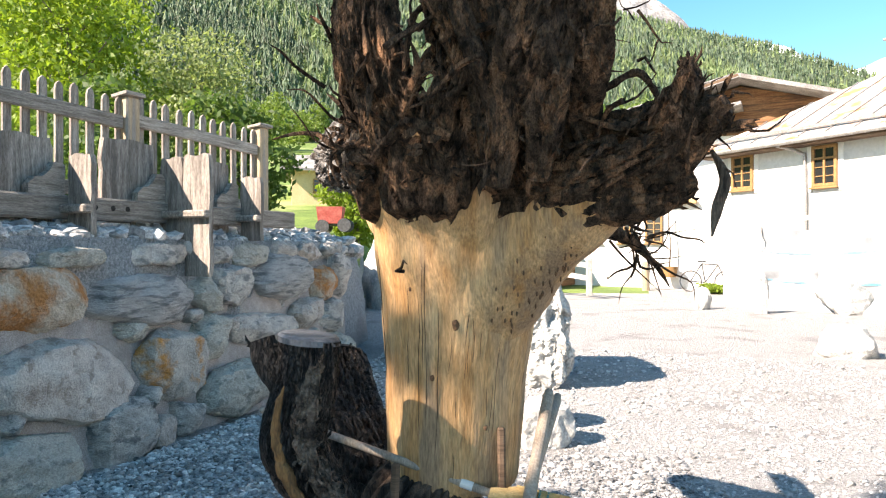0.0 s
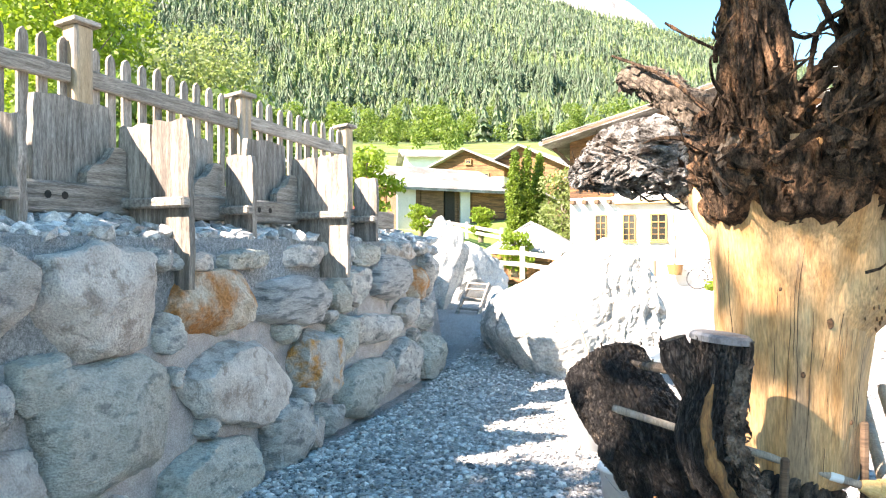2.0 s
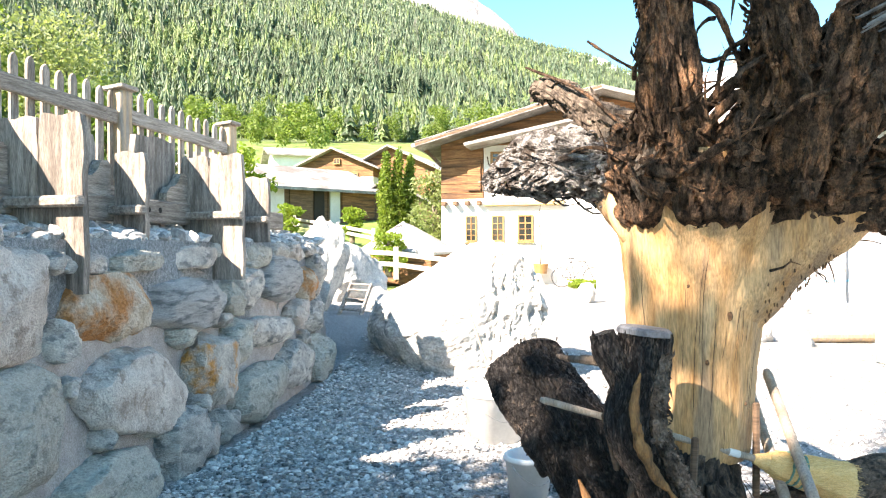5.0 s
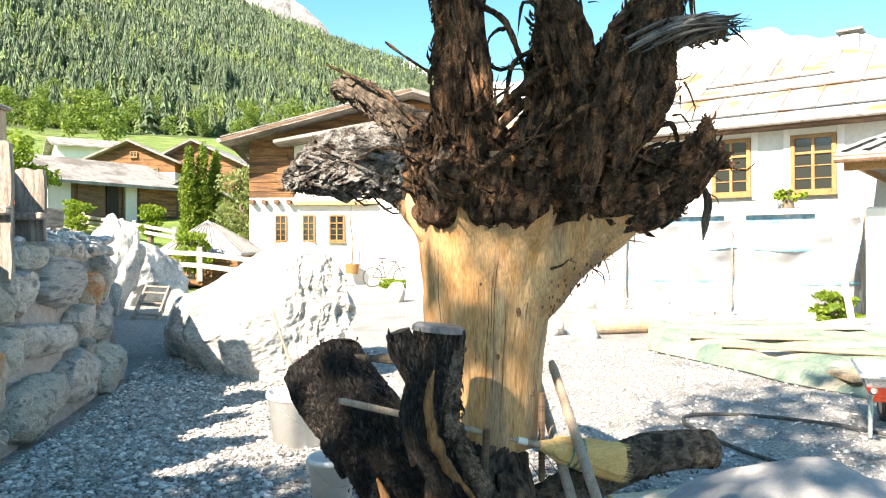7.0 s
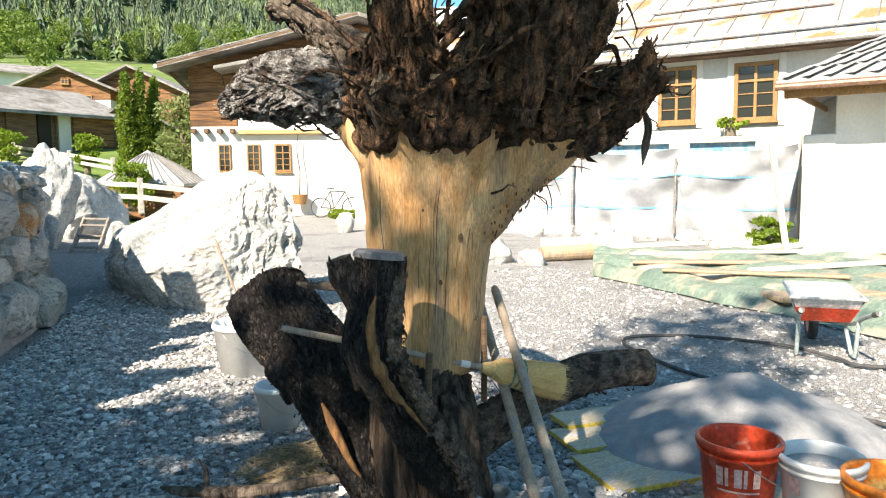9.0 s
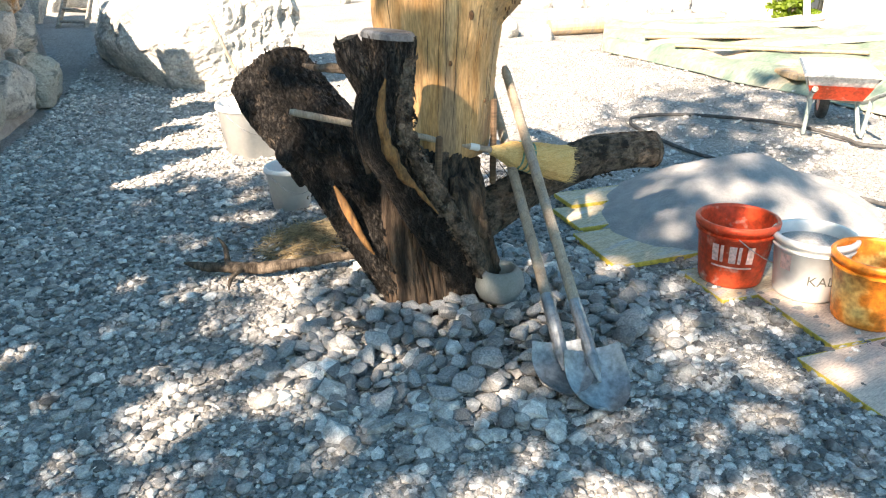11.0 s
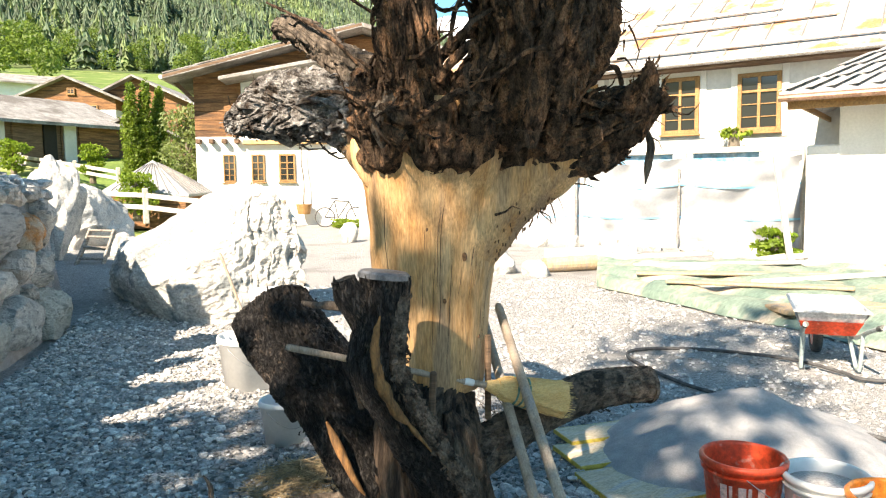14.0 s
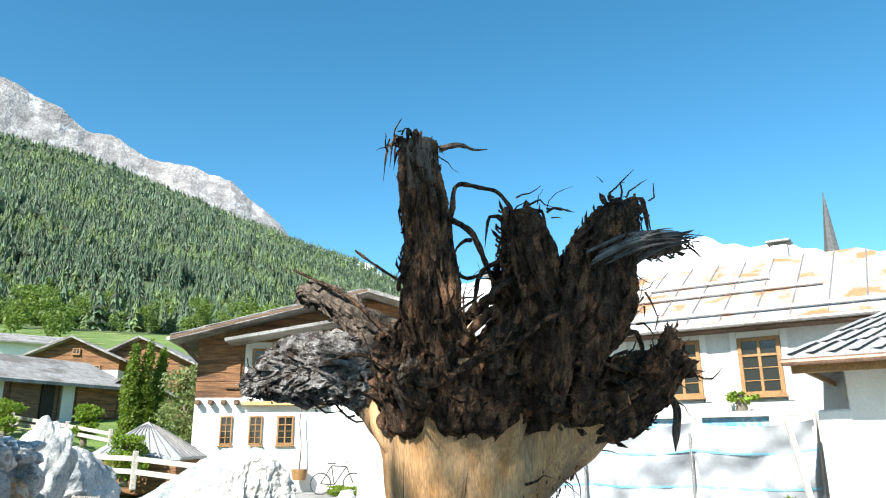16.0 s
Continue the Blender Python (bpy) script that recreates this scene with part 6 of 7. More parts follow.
# ---- small house at the yard's edge ----
def small_house():
    t = thing("small_house", "small white plastered outbuilding with grey shingle hip roof", "outbuilding", (12.5, 5.0, 0))
    c = Vector((10.4, 6.73, 0))
    ax = Vector((0.40, -0.916, 0)).normalized()
    bk = Vector((0.916, 0.40, 0)).normalized()
    rot = Matrix((ax, bk, Vector((0, 0, 1)))).transposed().to_4x4()

    def place(a, z, back=0.0):
        return c + ax * a + bk * back + Vector((0, 0, z))

    m = rot.copy()
    m.translation = place(3, 1.4, 2.5)
    part("wall", Shape().box((6, 5, 3.1), m, 0.02), M_PLASTER, t, "white plaster wall")
    r = Shape()
    a0, a1, b0, b1, ze, zr = -0.75, 6.7, -1.0, 6.0, 2.86, 4.9
    for dz in (0.0, -0.1):
        r.v += [tuple(place(a0, ze + dz, b0)), tuple(place(a1, ze + dz, b0)), tuple(place(a1, ze + dz, b1)), tuple(place(a0, ze + dz, b1)), tuple(place(2.9, zr + dz, 2.5)), tuple(place(3.1, zr + dz, 2.5))]
    r.f = [(0, 1, 5, 4), (1, 2, 5), (2, 3, 4, 5), (3, 0, 4), (6, 10, 11, 7), (7, 11, 8), (8, 11, 10, 9), (9, 10, 6), (0, 6, 7, 1), (1, 7, 8, 2), (2, 8, 9, 3), (3, 9, 6, 0)]
    roof = part("roof", r, M_SHINGLE, t, "grey shingle roof")
    rnd = random.Random(3)
    for row in range(9):
        v = (row + 0.15) / 10
        for k in range(24):
            u = (k + 0.5 * (row % 2)) / 24
            base0, base1 = place(a0, ze, b0), place(a1, ze, b0)
            top0, top1 = place(2.9, zr, 2.5), place(3.1, zr, 2.5)
            p = base0.lerp(base1, u).lerp(top0.lerp(top1, u), v)
            q = base0.lerp(base1, u).lerp(top0.lerp(top1, u), v + 0.11)
            wd = 0.29 * (1 - v)
            if u + 0.5 / 24 > 1:
                continue
            part("shingle", Shape().beam(p + Vector((0, 0, 0.016)), q + Vector((0, 0, 0.008)), wd * 1.06, 0.009, 0.002), M_SHINGLE, roof)
    part("gutter", Shape().tube([place(a0, ze - 0.1, b0 - 0.05), place(a1, ze - 0.1, b0 - 0.05)], [0.06, 0.06], 10, 2), M_COPPER, t, "brown copper gutter")
    part("fascia", Shape().beam(place(a0 + 0.1, ze - 0.2, b0 + 0.15), place(a1, ze - 0.2, b0 + 0.15), 0.05, 0.14), M_FRAME, t, "ochre timber fascia")
    part("fascia", Shape().beam(place(a0 + 0.2, ze - 0.15, b0 + 0.2), place(a0 + 0.2, ze - 0.15, b1 - 0.2), 0.05, 0.1), M_FRAME, t)
    # rough masonry stub beside it
    w = thing("wall_ruin", "rough masonry wall stub with a narrow opening", "wall", place(-0.4, 0, 0.8), kind="structure")
    for a_, z0, z1 in ((-0.32, -0.1, 2.05),):
        mm = rot.copy()
        mm.translation = place(a_ + 0.1, (z0 + z1) / 2, 0.22)
        part("masonry", Shape().box((0.5, 0.5, z1 - z0), mm, 0.03), M_PLASTER, w)
    part("timber_prop", Shape().beam(place(-0.5, 0, -0.9), place(-0.95, 1.9, -0.1), 0.08, 0.1), M_TIMBER, w, "leaning timber prop")


M_COPPER = mat("copper_gutter", (0.22, 0.13, 0.09), (0.33, 0.2, 0.14), scale=5, fine=30, rough=0.5, metal=0.5, bump=0.1)
small_house()


# ---- church spire ----
def spire():
    t = thing("church_spire", "slender dark pointed church spire with pale gables", "church tower", (125, 70, 10))
    c = Vector((125.2, 70.4))
    s = Shape()
    prof = ((1.9, 30.5), (1.15, 37), (0.05, 47.2))
    n = 8
    for r, z in prof:
        s.v += [(c.x + r * math.cos(k * math.pi / 4), c.y + r * math.sin(k * math.pi / 4), z) for k in range(n)]
    s.f = [(i * n + j, i * n + (j + 1) % n, (i + 1) * n + (j + 1) % n, (i + 1) * n + j) for i in range(2) for j in range(n)]
    part("helm", s, M_SPIRE, t)
    part("tower", Shape().box((3.6, 3.6, 24), Matrix.Translation((c.x, c.y, 19)) @ Matrix.Rotation(0.5, 4, "Z"), 0.05), M_PLASTER, t, "white tower shaft")
    way = Vector((-0.87, -0.49, 0))
    side = Vector((-0.49, 0.87, 0))
    base = Vector((c.x, c.y, 30.6)) + way * 2.0
    part("gable", Shape().add([base - side * 1.6, base + side * 1.6, base + Vector((0, 0, 5.0)) - way * 0.8, base - way * 2], [(0, 1, 2), (1, 3, 2), (3, 0, 2)]), M_PLASTER, t, "pale steep gable")


M_SPIRE = mat("spire_slate", (0.07, 0.075, 0.075), (0.12, 0.12, 0.12), scale=2, fine=9, rough=0.8, bump=0.2)
spire()


# ---- village up the slope ----
def gable_house(name, label, c, ax, length, depth, eave, ridge, base, wall, gable_mat, roof_mat, over=0.6, boards=0.0, windows=()):
    """A simple house: ax runs along its ridge, the gable faces -ax."""
    ax = Vector((*ax, 0)).normalized()
    bk = Vector((-ax.y, ax.x, 0))
    rot = Matrix((ax, bk, Vector((0, 0, 1)))).transposed().to_4x4()
    c = Vector((*c, 0))

    def place(a, z, back=0.0):
        return c + ax * a + bk * back + Vector((0, 0, z))

    t = thing(name, label, "house", place(length / 2, base, depth / 2), group="houses of the village")
    m = rot.copy()
    m.translation = place(length / 2, (eave + base) / 2, depth / 2)
    part("wall", Shape().box((length, depth, eave - base), m, 0.02), wall, t)
    for a in (0.02, length - 0.02):
        g = [place(a, eave - 0.02, 0), place(a, eave - 0.02, depth), place(a, ridge - 0.1, depth / 2)]
        part("gable", Shape().add(g + [p + ax * (0.1 if a < 1 else -0.1) for p in g], [(0, 2, 1), (3, 4, 5), (0, 1, 4, 3), (1, 2, 5, 4), (2, 0, 3, 5)]), gable_mat, t)
    r = Shape()
    k = (ridge - eave) / (depth / 2)
    for dz in (0.1, -0.06):
        r.v += [tuple(place(a, z + dz, b)) for a in (-over, length + over) for b, z in ((-over, eave - k * over), (depth / 2, ridge), (depth + over, eave - k * over))]
    r.f = [(0, 3, 4, 1), (1, 4, 5, 2), (6, 7, 10, 9), (7, 8, 11, 10), (0, 1, 7, 6), (1, 2, 8, 7), (3, 9, 10, 4), (4, 10, 11, 5), (0, 6, 9, 3), (2, 5, 11, 8)]
    part("roof", r, roof_mat, t)
    if boards:
        m = rot.copy()
        m.translation = place(length / 2, eave - boards / 2, depth / 2)
        part("boarding", Shape().box((length + 0.08, depth + 0.08, boards), m, 0.02), gable_mat, t)
    for face, u, z, w, h in windows:
        if face == "gable":
            rg = Matrix((-bk, ax, Vector((0, 0, 1)))).transposed().to_4x4()
            window(t, lambda a, zz, back=0.0: place(-0.06 + back, zz, -a), -u - w / 2, -u + w / 2, z, z + h, rg, None, 1)
        else:
            window(t, lambda a, zz, back=0.0: place(a, zz, -0.06 + back), u - w / 2, u + w / 2, z, z + h, rot, None, 1)
    return t, place


BARN_AX = Vector((0.86, 0.51, 0)).normalized()
t_, pl_ = gable_house("barn", "old barn with a pale slab roof and dark board front", (-2.3, 40.0), (0.86, 0.51), 7.6, 7.4, 5.0, 6.4, 1.8, M_BARNDARK, M_BARN, M_SLATE, 0.7, 0.0, ())
mm_ = Matrix((BARN_AX, Vector((-BARN_AX.y, BARN_AX.x, 0)), Vector((0, 0, 1)))).transposed().to_4x4()
# the M_HOLE panel is solid; its near-black colour stands for an opening's shade
for a_, w_, z0_, z1_, m_ in ((0.6, 1.2, 2.3, 4.95, M_PLASTER_GREY), (2.3, 1.5, 2.9, 4.9, M_BARNDARK), (3.5, 0.7, 2.9, 4.9, M_HOLE), (4.6, 0.7, 2.3, 4.95, M_PLASTER_GREY), (6.3, 2.4, 3.2, 4.95, M_BARN), (4.15, 0.1, 2.8, 4.9, M_BARNDARK)):
    mm_.translation = pl_(a_, (z0_ + z1_) / 2, -0.03)
    part("board_panel", Shape().box((w_, 0.14, z1_ - z0_), mm_, 0.02), m_, t_, "infill of boards and plaster, one near-black panel for a shaded opening")
# second gable panel is painted near-black as the dark inside of an opening
for k_ in range(4):
    mm_.translation = pl_(-0.03, 4.0, 1.6 + k_ * 1.1)
    part("board_panel", Shape().box((0.12, 0.95, 2.0), mm_, 0.02), M_HOLE if k_ == 1 else M_BARN, t_, "brown board doors in the gable, one near-black panel for a shaded opening")
gable_house("barn", "brown boarded barn annex under a pale roof", (8.2, 43.6), (0.1, 0.99), 5, 6.4, 3.9, 5.7, 1.8, M_PLASTER, M_BARNDARK, M_SLATE, 0.4, 0.9)
gable_house("house", "village house with a dark wooden gable and grey roof", (6.3, 60.6), (0.42, 0.9), 9, 7.0, 8.4, 9.95, 4.5, M_PLASTER, M_BARN, M_SLATE, 0.7, 0.9, (("gable", 1.8, 7.0, 0.9, 0.8), ("gable", 4.2, 7.0, 0.9, 0.8), ("gable", 3.2, 8.7, 0.5, 0.4)))
gable_house("house", "reddish boarded village house with a pale roof", (11.4, 59.5), (0.50, 0.86), 9, 8.0, 8.3, 10.2, 4.5, M_BARN, M_BARN, M_SLATE, 0.8, 0.0, (("gable", 2.6, 6.6, 0.8, 0.9), ("gable", 5.2, 6.6, 0.8, 0.9)))
gable_house("house", "pinkish village house with a low roof and chimney", (-2.0, 84), (0.98, 0.1), 7, 8, 12.3, 13.4, 8, M_PLASTER, M_PLASTER, M_SLATE, 0.8)
gable_house("house", "yellowish house seen past the fence's end", (-11.0, 52), (0.97, 0.2), 6.5, 7, 7.4, 8.6, 3.5, M_FRAME2, M_FRAME2, M_SLATE, 0.8, 0.0, (("front", 2, 5.6, 0.8, 0.9), ("front", 4.5, 5.6, 0.8, 0.9)))


def shed_roof():
    t = thing("garden_shed", "low garden shed with a grey ribbed pyramid roof", "shed", (2.9, 26.2, 0.5))
    top = Vector((3.1, 27.0, 2.45))
    cs = [Vector((1.4, 26.9, 1.4)), Vector((3.75, 24.5, 1.25)), Vector((5.4, 27.2, 1.3)), Vector((2.8, 29.4, 1.4))]
    roof = part("roof", Shape().add(cs + [top] + [p - Vector((0, 0, 0.08)) for p in cs], [(0, 1, 4), (1, 2, 4), (2, 3, 4), (3, 0, 4), (0, 5, 6, 1), (1, 6, 7, 2), (2, 7, 8, 3), (3, 8, 5, 0)]), M_SHEDROOF, t)
    for a, b in ((0, 1), (1, 2)):
        for k in range(1, 9):
            u = k / 9
            e = cs[a].lerp(cs[b], u)
            part("rib", Shape().beam(e + Vector((0, 0, 0.02)), e.lerp(top, 0.9 - abs(u - 0.5) * 0.2) + Vector((0, 0, 0.03)), 0.03, 0.03, 0.004), M_GUTTER, roof)
    body = [c.lerp(Vector((3.3, 27.0, 1.3)), 0.12) for c in cs]
    part("wall", Shape().add([Vector((p.x, p.y, 1.34)) for p in body] + [Vector((p.x, p.y, 0.1)) for p in body], [(0, 4, 5, 1), (1, 5, 6, 2), (2, 6, 7, 3), (3, 7, 4, 0)]), M_BARN, t)


M_SHEDROOF = mat("ribbed_roof", (0.24, 0.25, 0.26), (0.33, 0.34, 0.35), scale=3, fine=20, rough=0.6, bump=0.1)
shed_roof()


def rail_fence(posts, zs, h, label, m):
    t = thing("rail_fence", label, "fence", (*posts[0], zs[0]), group="rail fences")
    for (x, y), z in zip(posts, zs):
        part("post", Shape().box((0.16, 0.16, h + 0.25), Matrix.Translation((x, y, z + h / 2)), 0.02), m, t)
    for (p, z), (q, w) in zip(zip(posts, zs), zip(posts[1:], zs[1:])):
        for f in (0.45, 0.88):
            part("rail", Shape().beam((*p, z + h * f), (*q, w + h * f), 0.06, 0.15), m, t)


M_FENCE = mat("pale_rails", (0.34, 0.31, 0.27), (0.46, 0.43, 0.38), scale=4, fine=30, rough=0.85, bump=0.2)
rail_fence([(0.3, 26.5), (2.25, 23.5), (4.2, 20.6)], [0.62, 0.5, 0.2], 0.85, "pale wooden rail fence beside the shed", M_FENCE)
rail_fence([(-3.5, 44), (-0.7, 39.5), (1.3, 35.5), (2.6, 32)], [2.9, 2.5, 2.0, 1.6], 0.6, "thin pale rail fence across the meadow", M_FENCE)


def thuja(x, y, z, h, seed):
    blobs = [(x + 0.05 * math.sin(k), y, z + h * (k + 0.6) / 9, 0.42 * (1 - 0.55 * (k / 8) ** 2.2), 0.42 * (1 - 0.55 * (k / 8) ** 2.2), h * 0.085) for k in range(9)]
    t = thing("thuja", "slender dark green columnar thuja", "conifer", (x, y, z), group="thujas by the farmhouse")
    part("trunk", Shape().tube([(x, y, z - 0.2), (x, y, z + h * 0.8)], [0.07, 0.02], 6, 0.5), M_WOODBARK, t)
    part("crown", leaf_cloud(blobs, 6000, 0.06, seed), M_THUJA, t)


thuja(3.35, 33.2, 1.9, 3.9, 1)
thuja(3.95, 33.4, 1.9, 4.1, 2)
thuja(4.6, 33.9, 2.0, 3.8, 3)
tree("tree", (5.1, 30.4, 1.3), 3.3, 1.25, 4200, M_LEAF_GREY, "grey-green bushy pine beside the farmhouse", 21, size=0.075, base=0.05, lumps=11)
tree("shrub", (-1.0, 38.0, 2.2), 1.5, 0.8, 1800, M_LEAF, "fresh green shrub in the meadow", 22, size=0.07, base=0.1, lumps=7, category="shrub")
tree("shrub", (1.9, 34.6, 1.9), 1.5, 0.75, 1800, M_LEAF, "fresh green shrub in the meadow", 23, size=0.07, base=0.1, lumps=7, category="shrub")
tree("shrub", (2.2, 25.0, 0.6), 1.35, 0.9, 2200, M_LEAF, "leafy bush beside the rail fence", 24, size=0.06, base=0.05, lumps=8, category="shrub")
tree("shrub", (10.1, 7.6, 0.0), 0.62, 0.45, 1300, M_LEAF, "bright green weeds by the outbuilding", 25, size=0.05, base=0.05, lumps=7, category="shrub")
tree("shrub", (12.1, 10.0, 2.35), 0.25, 0.4, 220, M_LEAF, "bright green creeper tips over the sheeting", 26, size=0.06, base=0.05, lumps=5, category="shrub")
tree("shrub", (8.7, 23.0, 0.0), 0.3, 0.7, 900, M_LEAF, "low green weeds under the bicycle", 27, size=0.06, base=0.05, lumps=7, category="shrub")


def far_woods():
    """Broadleaf clumps and single trees between the meadow and the spruces."""
    rnd = random.Random(8)
    blobs = []
    for _ in range(150):
        b = rnd.uniform(-32, 24)
        r = rnd.choice((rnd.uniform(150, 310), rnd.uniform(255, 330)))
        if 4 < b < 13 and 150 < r < 250 and rnd.random() < 0.75:
            continue
        x, y = r * math.sin(radians(b)), r * math.cos(radians(b))
        z, h = ground_z(x, y), rnd.uniform(7, 15)
        for k in range(5):
            w = h * rnd.uniform(0.16, 0.26)
            blobs.append((x + rnd.uniform(-0.22, 0.22) * h, y + rnd.uniform(-0.2, 0.2) * h, z + h * (0.25 + 0.15 * k), w, w, h * 0.14))
    s = leaf_cloud(blobs, 110000, 0.42, 31)
    ob = new("woods", s.mesh("woods"))
    ob.data.materials.append(M_LEAF_MIX)
    tagged(ob, "light green broadleaf woods at the foot of the forest", "woods", kind="stuff")


M_LEAF_MIX = leaf_mat("woods_leaves", (0.075, 0.12, 0.025), (0.16, 0.22, 0.05), 0.4)
far_woods()


# ---- stone bed round the stump ----
def stone_bed():
    t = thing("stone_bed", "bed of loose grey fist-sized stones round the stump", "stones", (-0.1, 2.2, 0))
    rnd = random.Random(17)
    meshes = []
    for k in range(12):
        s = Shape().rock((0, 0, 0), (1.35, rnd.uniform(0.8, 1.2), rnd.uniform(0.6, 0.9)), 700 + k, 2, 0.1, 12, None, 0.2, 0.42)
        me = s.mesh("stone")
        me.materials.append(M_COBBLE)
        meshes.append(me)
    placed = []
    tries = 0
    while len(placed) < 290 and tries < 9000:
        tries += 1
        a, r = rnd.random() * 6.283, rnd.random() ** 0.6
        x = -0.02 + r * math.cos(a) * 0.85
        y = 2.05 + r * math.sin(a) * 0.66 - 0.1 * math.cos(a)
        size = rnd.choice((0.06, 0.07, 0.075, 0.085, 0.11)) * rnd.uniform(0.85, 1.2) * (1.1 - 0.25 * r)
        if any((x - p) ** 2 + (y - q) ** 2 < (0.33 * (size + w)) ** 2 for p, q, w in placed):
            continue
        if (x + 0.08) ** 2 + (y - 2.41) ** 2 < 0.23 ** 2:
            continue
        placed.append((x, y, size))
        ob = new("stone", meshes[rnd.randrange(12)])
        ob.parent = t
        ob.matrix_parent_inverse = t.matrix_basis.inverted()
        z = 0.06 * (1 - smoothstep(0.3, 1.0, r)) + size * 0.3
        ob.matrix_basis = Matrix.Translation((x, y, z)) @ Euler((rnd.uniform(-0.4, 0.4), rnd.uniform(-0.4, 0.4), rnd.random() * 6.28)).to_matrix().to_4x4() @ Matrix.Scale(size, 4)


stone_bed()


def bed_spot(rnd):
    a, r = rnd.random() * 6.283, rnd.random() ** 0.55
    return -0.02 + r * math.cos(a) * 0.95, 2.05 + r * math.sin(a) * 0.78, 0.04 * (1 - r), rnd.choice((0.8, 1, 1.3))


pebbles("gravel", 900, bed_spot, 0.02, 19, "small broken stones between the larger ones", M_PEBBLE)


# ---- tools ----
def shaft(a, b, r0, r1):
    a, b = Vector(a), Vector(b)
    m = (a + b) / 2
    return Shape().tube([a, a.lerp(b, 0.02), m, a.lerp(b, 0.98), b], [r0 * 0.7, r0, (r0 + r1) / 2, r1, r1 * 0.8], 14, 0.05)


def blade(tip, top, side, width, dish, pointed):
    """A dished shovel blade from its top edge to its tip."""
    s = Shape()
    tip, top, side = Vector(tip), Vector(top), Vector(side).normalized()
    n = (tip - top).cross(side).normalized()
    rows, cols = 14, 11
    for layer in (0, 1):
        for i in range(rows):
            v = i / (rows - 1)
            w = width / 2 * ((math.sqrt(max(0.0, 1 - (max(0, v - 0.35) / 0.65) ** 2)) if pointed else 1 - 0.1 * v) * (0.92 + 0.08 * min(1, v * 4)))
            for j in range(cols):
                u = 2 * j / (cols - 1) - 1
                p = top.lerp(tip, v) + side * u * w + n * (dish * (u * u) - dish * 0.8 * math.sin(math.pi * min(v * 1.1, 1)) - layer * 0.003)
                s.v.append(tuple(p))
    k = rows * cols
    for i in range(rows - 1):
        for j in range(cols - 1):
            a = i * cols + j
            s.f.append((a, a + 1, a + cols + 1, a + cols))
            s.f.append((k + a, k + a + cols, k + a + cols + 1, k + a + 1))
    return s


M_ASH = mat("tool_handle", (0.26, 0.20, 0.15), (0.40, 0.325, 0.25), scale=5, fine=50, rough=0.75, stretch=(4, 4, 0.7), bump=0.2, depth=0.003, third=(0.28, 0.25, 0.22), third_scale=3, third_amount=0.4)


def shovel(name, label, top, neck, tip, side, width, pointed):
    t = thing(name, label, "shovel", tip, group="shovels leaning on the stump")
    part("handle", shaft(top, neck, 0.019, 0.021), M_ASH, t, "grey-brown wooden handle")
    n, tp = Vector(neck), Vector(tip)
    part("socket", Shape().tube([n.lerp(Vector(top), 0.10), n, n.lerp(tp, 0.35), n.lerp(tp, 0.62)], [0.022, 0.024, 0.022, 0.008], 14, 0.02), M_IRON, t, "steel socket")
    part("blade", blade(tp, n.lerp(tp, 0.22), side, width, 0.03, pointed), M_IRON, t, "scuffed grey steel blade", True)


shovel("shovel", "pointed steel shovel with a long wooden handle", (0.364, 2.458, 0.94), (0.055, 1.545, 0.19), (-0.024, 1.315, 0.015), (0.95, -0.3, 0), 0.22, True)
shovel("spade", "worn steel spade with a long wooden handle", (0.43, 2.686, 0.877), (-0.02, 1.61, 0.20), (-0.10, 1.42, 0.05), (0.9, -0.42, 0), 0.21, True)


def broom():
    t = thing("broom", "straw broom with a long wooden stick stuck through the stump", "broom", (-0.1, 2.25, 0.7))
    a, b = Vector((-0.615, 2.42, 0.885)), Vector((0.164, 2.237, 0.658))
    part("stick", shaft(a, b, 0.013, 0.013), M_ASH, t)
    d = (b - a).normalized()
    part("collar", Shape().tube([b - d * 0.115, b - d * 0.075], [0.0145, 0.0145], 14, 0.02), M_PLASTER, t, "white paper band")
    part("binding", Shape().tube([b - d * 0.02, b + d * 0.02, b + d * 0.05], [0.018, 0.03, 0.038], 18, 0.01, 0.1, 40), M_STRAW, t, "bound straw neck")
    head = Shape().tube([b + d * 0.03, b + d * 0.09, b + d * 0.2, b + d * 0.33], [0.035, 0.052, 0.062, 0.074], 40, 0.012, 0.04, 30, ridge=0.14, ridges=34)
    h = part("bristles", head, M_STRAW, t, "yellow rice-straw head")
    rnd = random.Random(2)
    fr = Shape()
    side = d.orthogonal().normalized()
    up = d.cross(side)
    for _ in range(420):
        an, rr = rnd.random() * 6.28, rnd.random() ** 0.5
        o = side * math.cos(an) + up * math.sin(an)
        p = b + d * rnd.uniform(0.05, 0.2) + o * 0.05 * (0.9 + 0.1 * rr)
        q = b + d * rnd.uniform(0.30, 0.37) + o * 0.076 * (0.4 + 0.65 * rr)
        fr.tube([p, p.lerp(q, 0.5) + o * 0.004, q], [0.0014, 0.0014, 0.0008], 4, 0.2)
    tagged(part("straw", fr, M_STRAW, h), kind="stuff")
    for k, f in enumerate((0.10, 0.125, 0.15)):
        part("stitch", Shape().tube([b + d * f, b + d * (f + 0.006)], [0.0585 + 0.002 * k, 0.0595 + 0.002 * k], 30, 0.01, 0.04, 30), M_GREENCORD, h, "green stitched cord")


M_STRAW = mat("rice_straw", (0.58, 0.36, 0.13), (0.72, 0.50, 0.23), scale=30, fine=200, rough=0.8, bump=0.5, depth=0.003, stretch=(0.6, 6, 6))
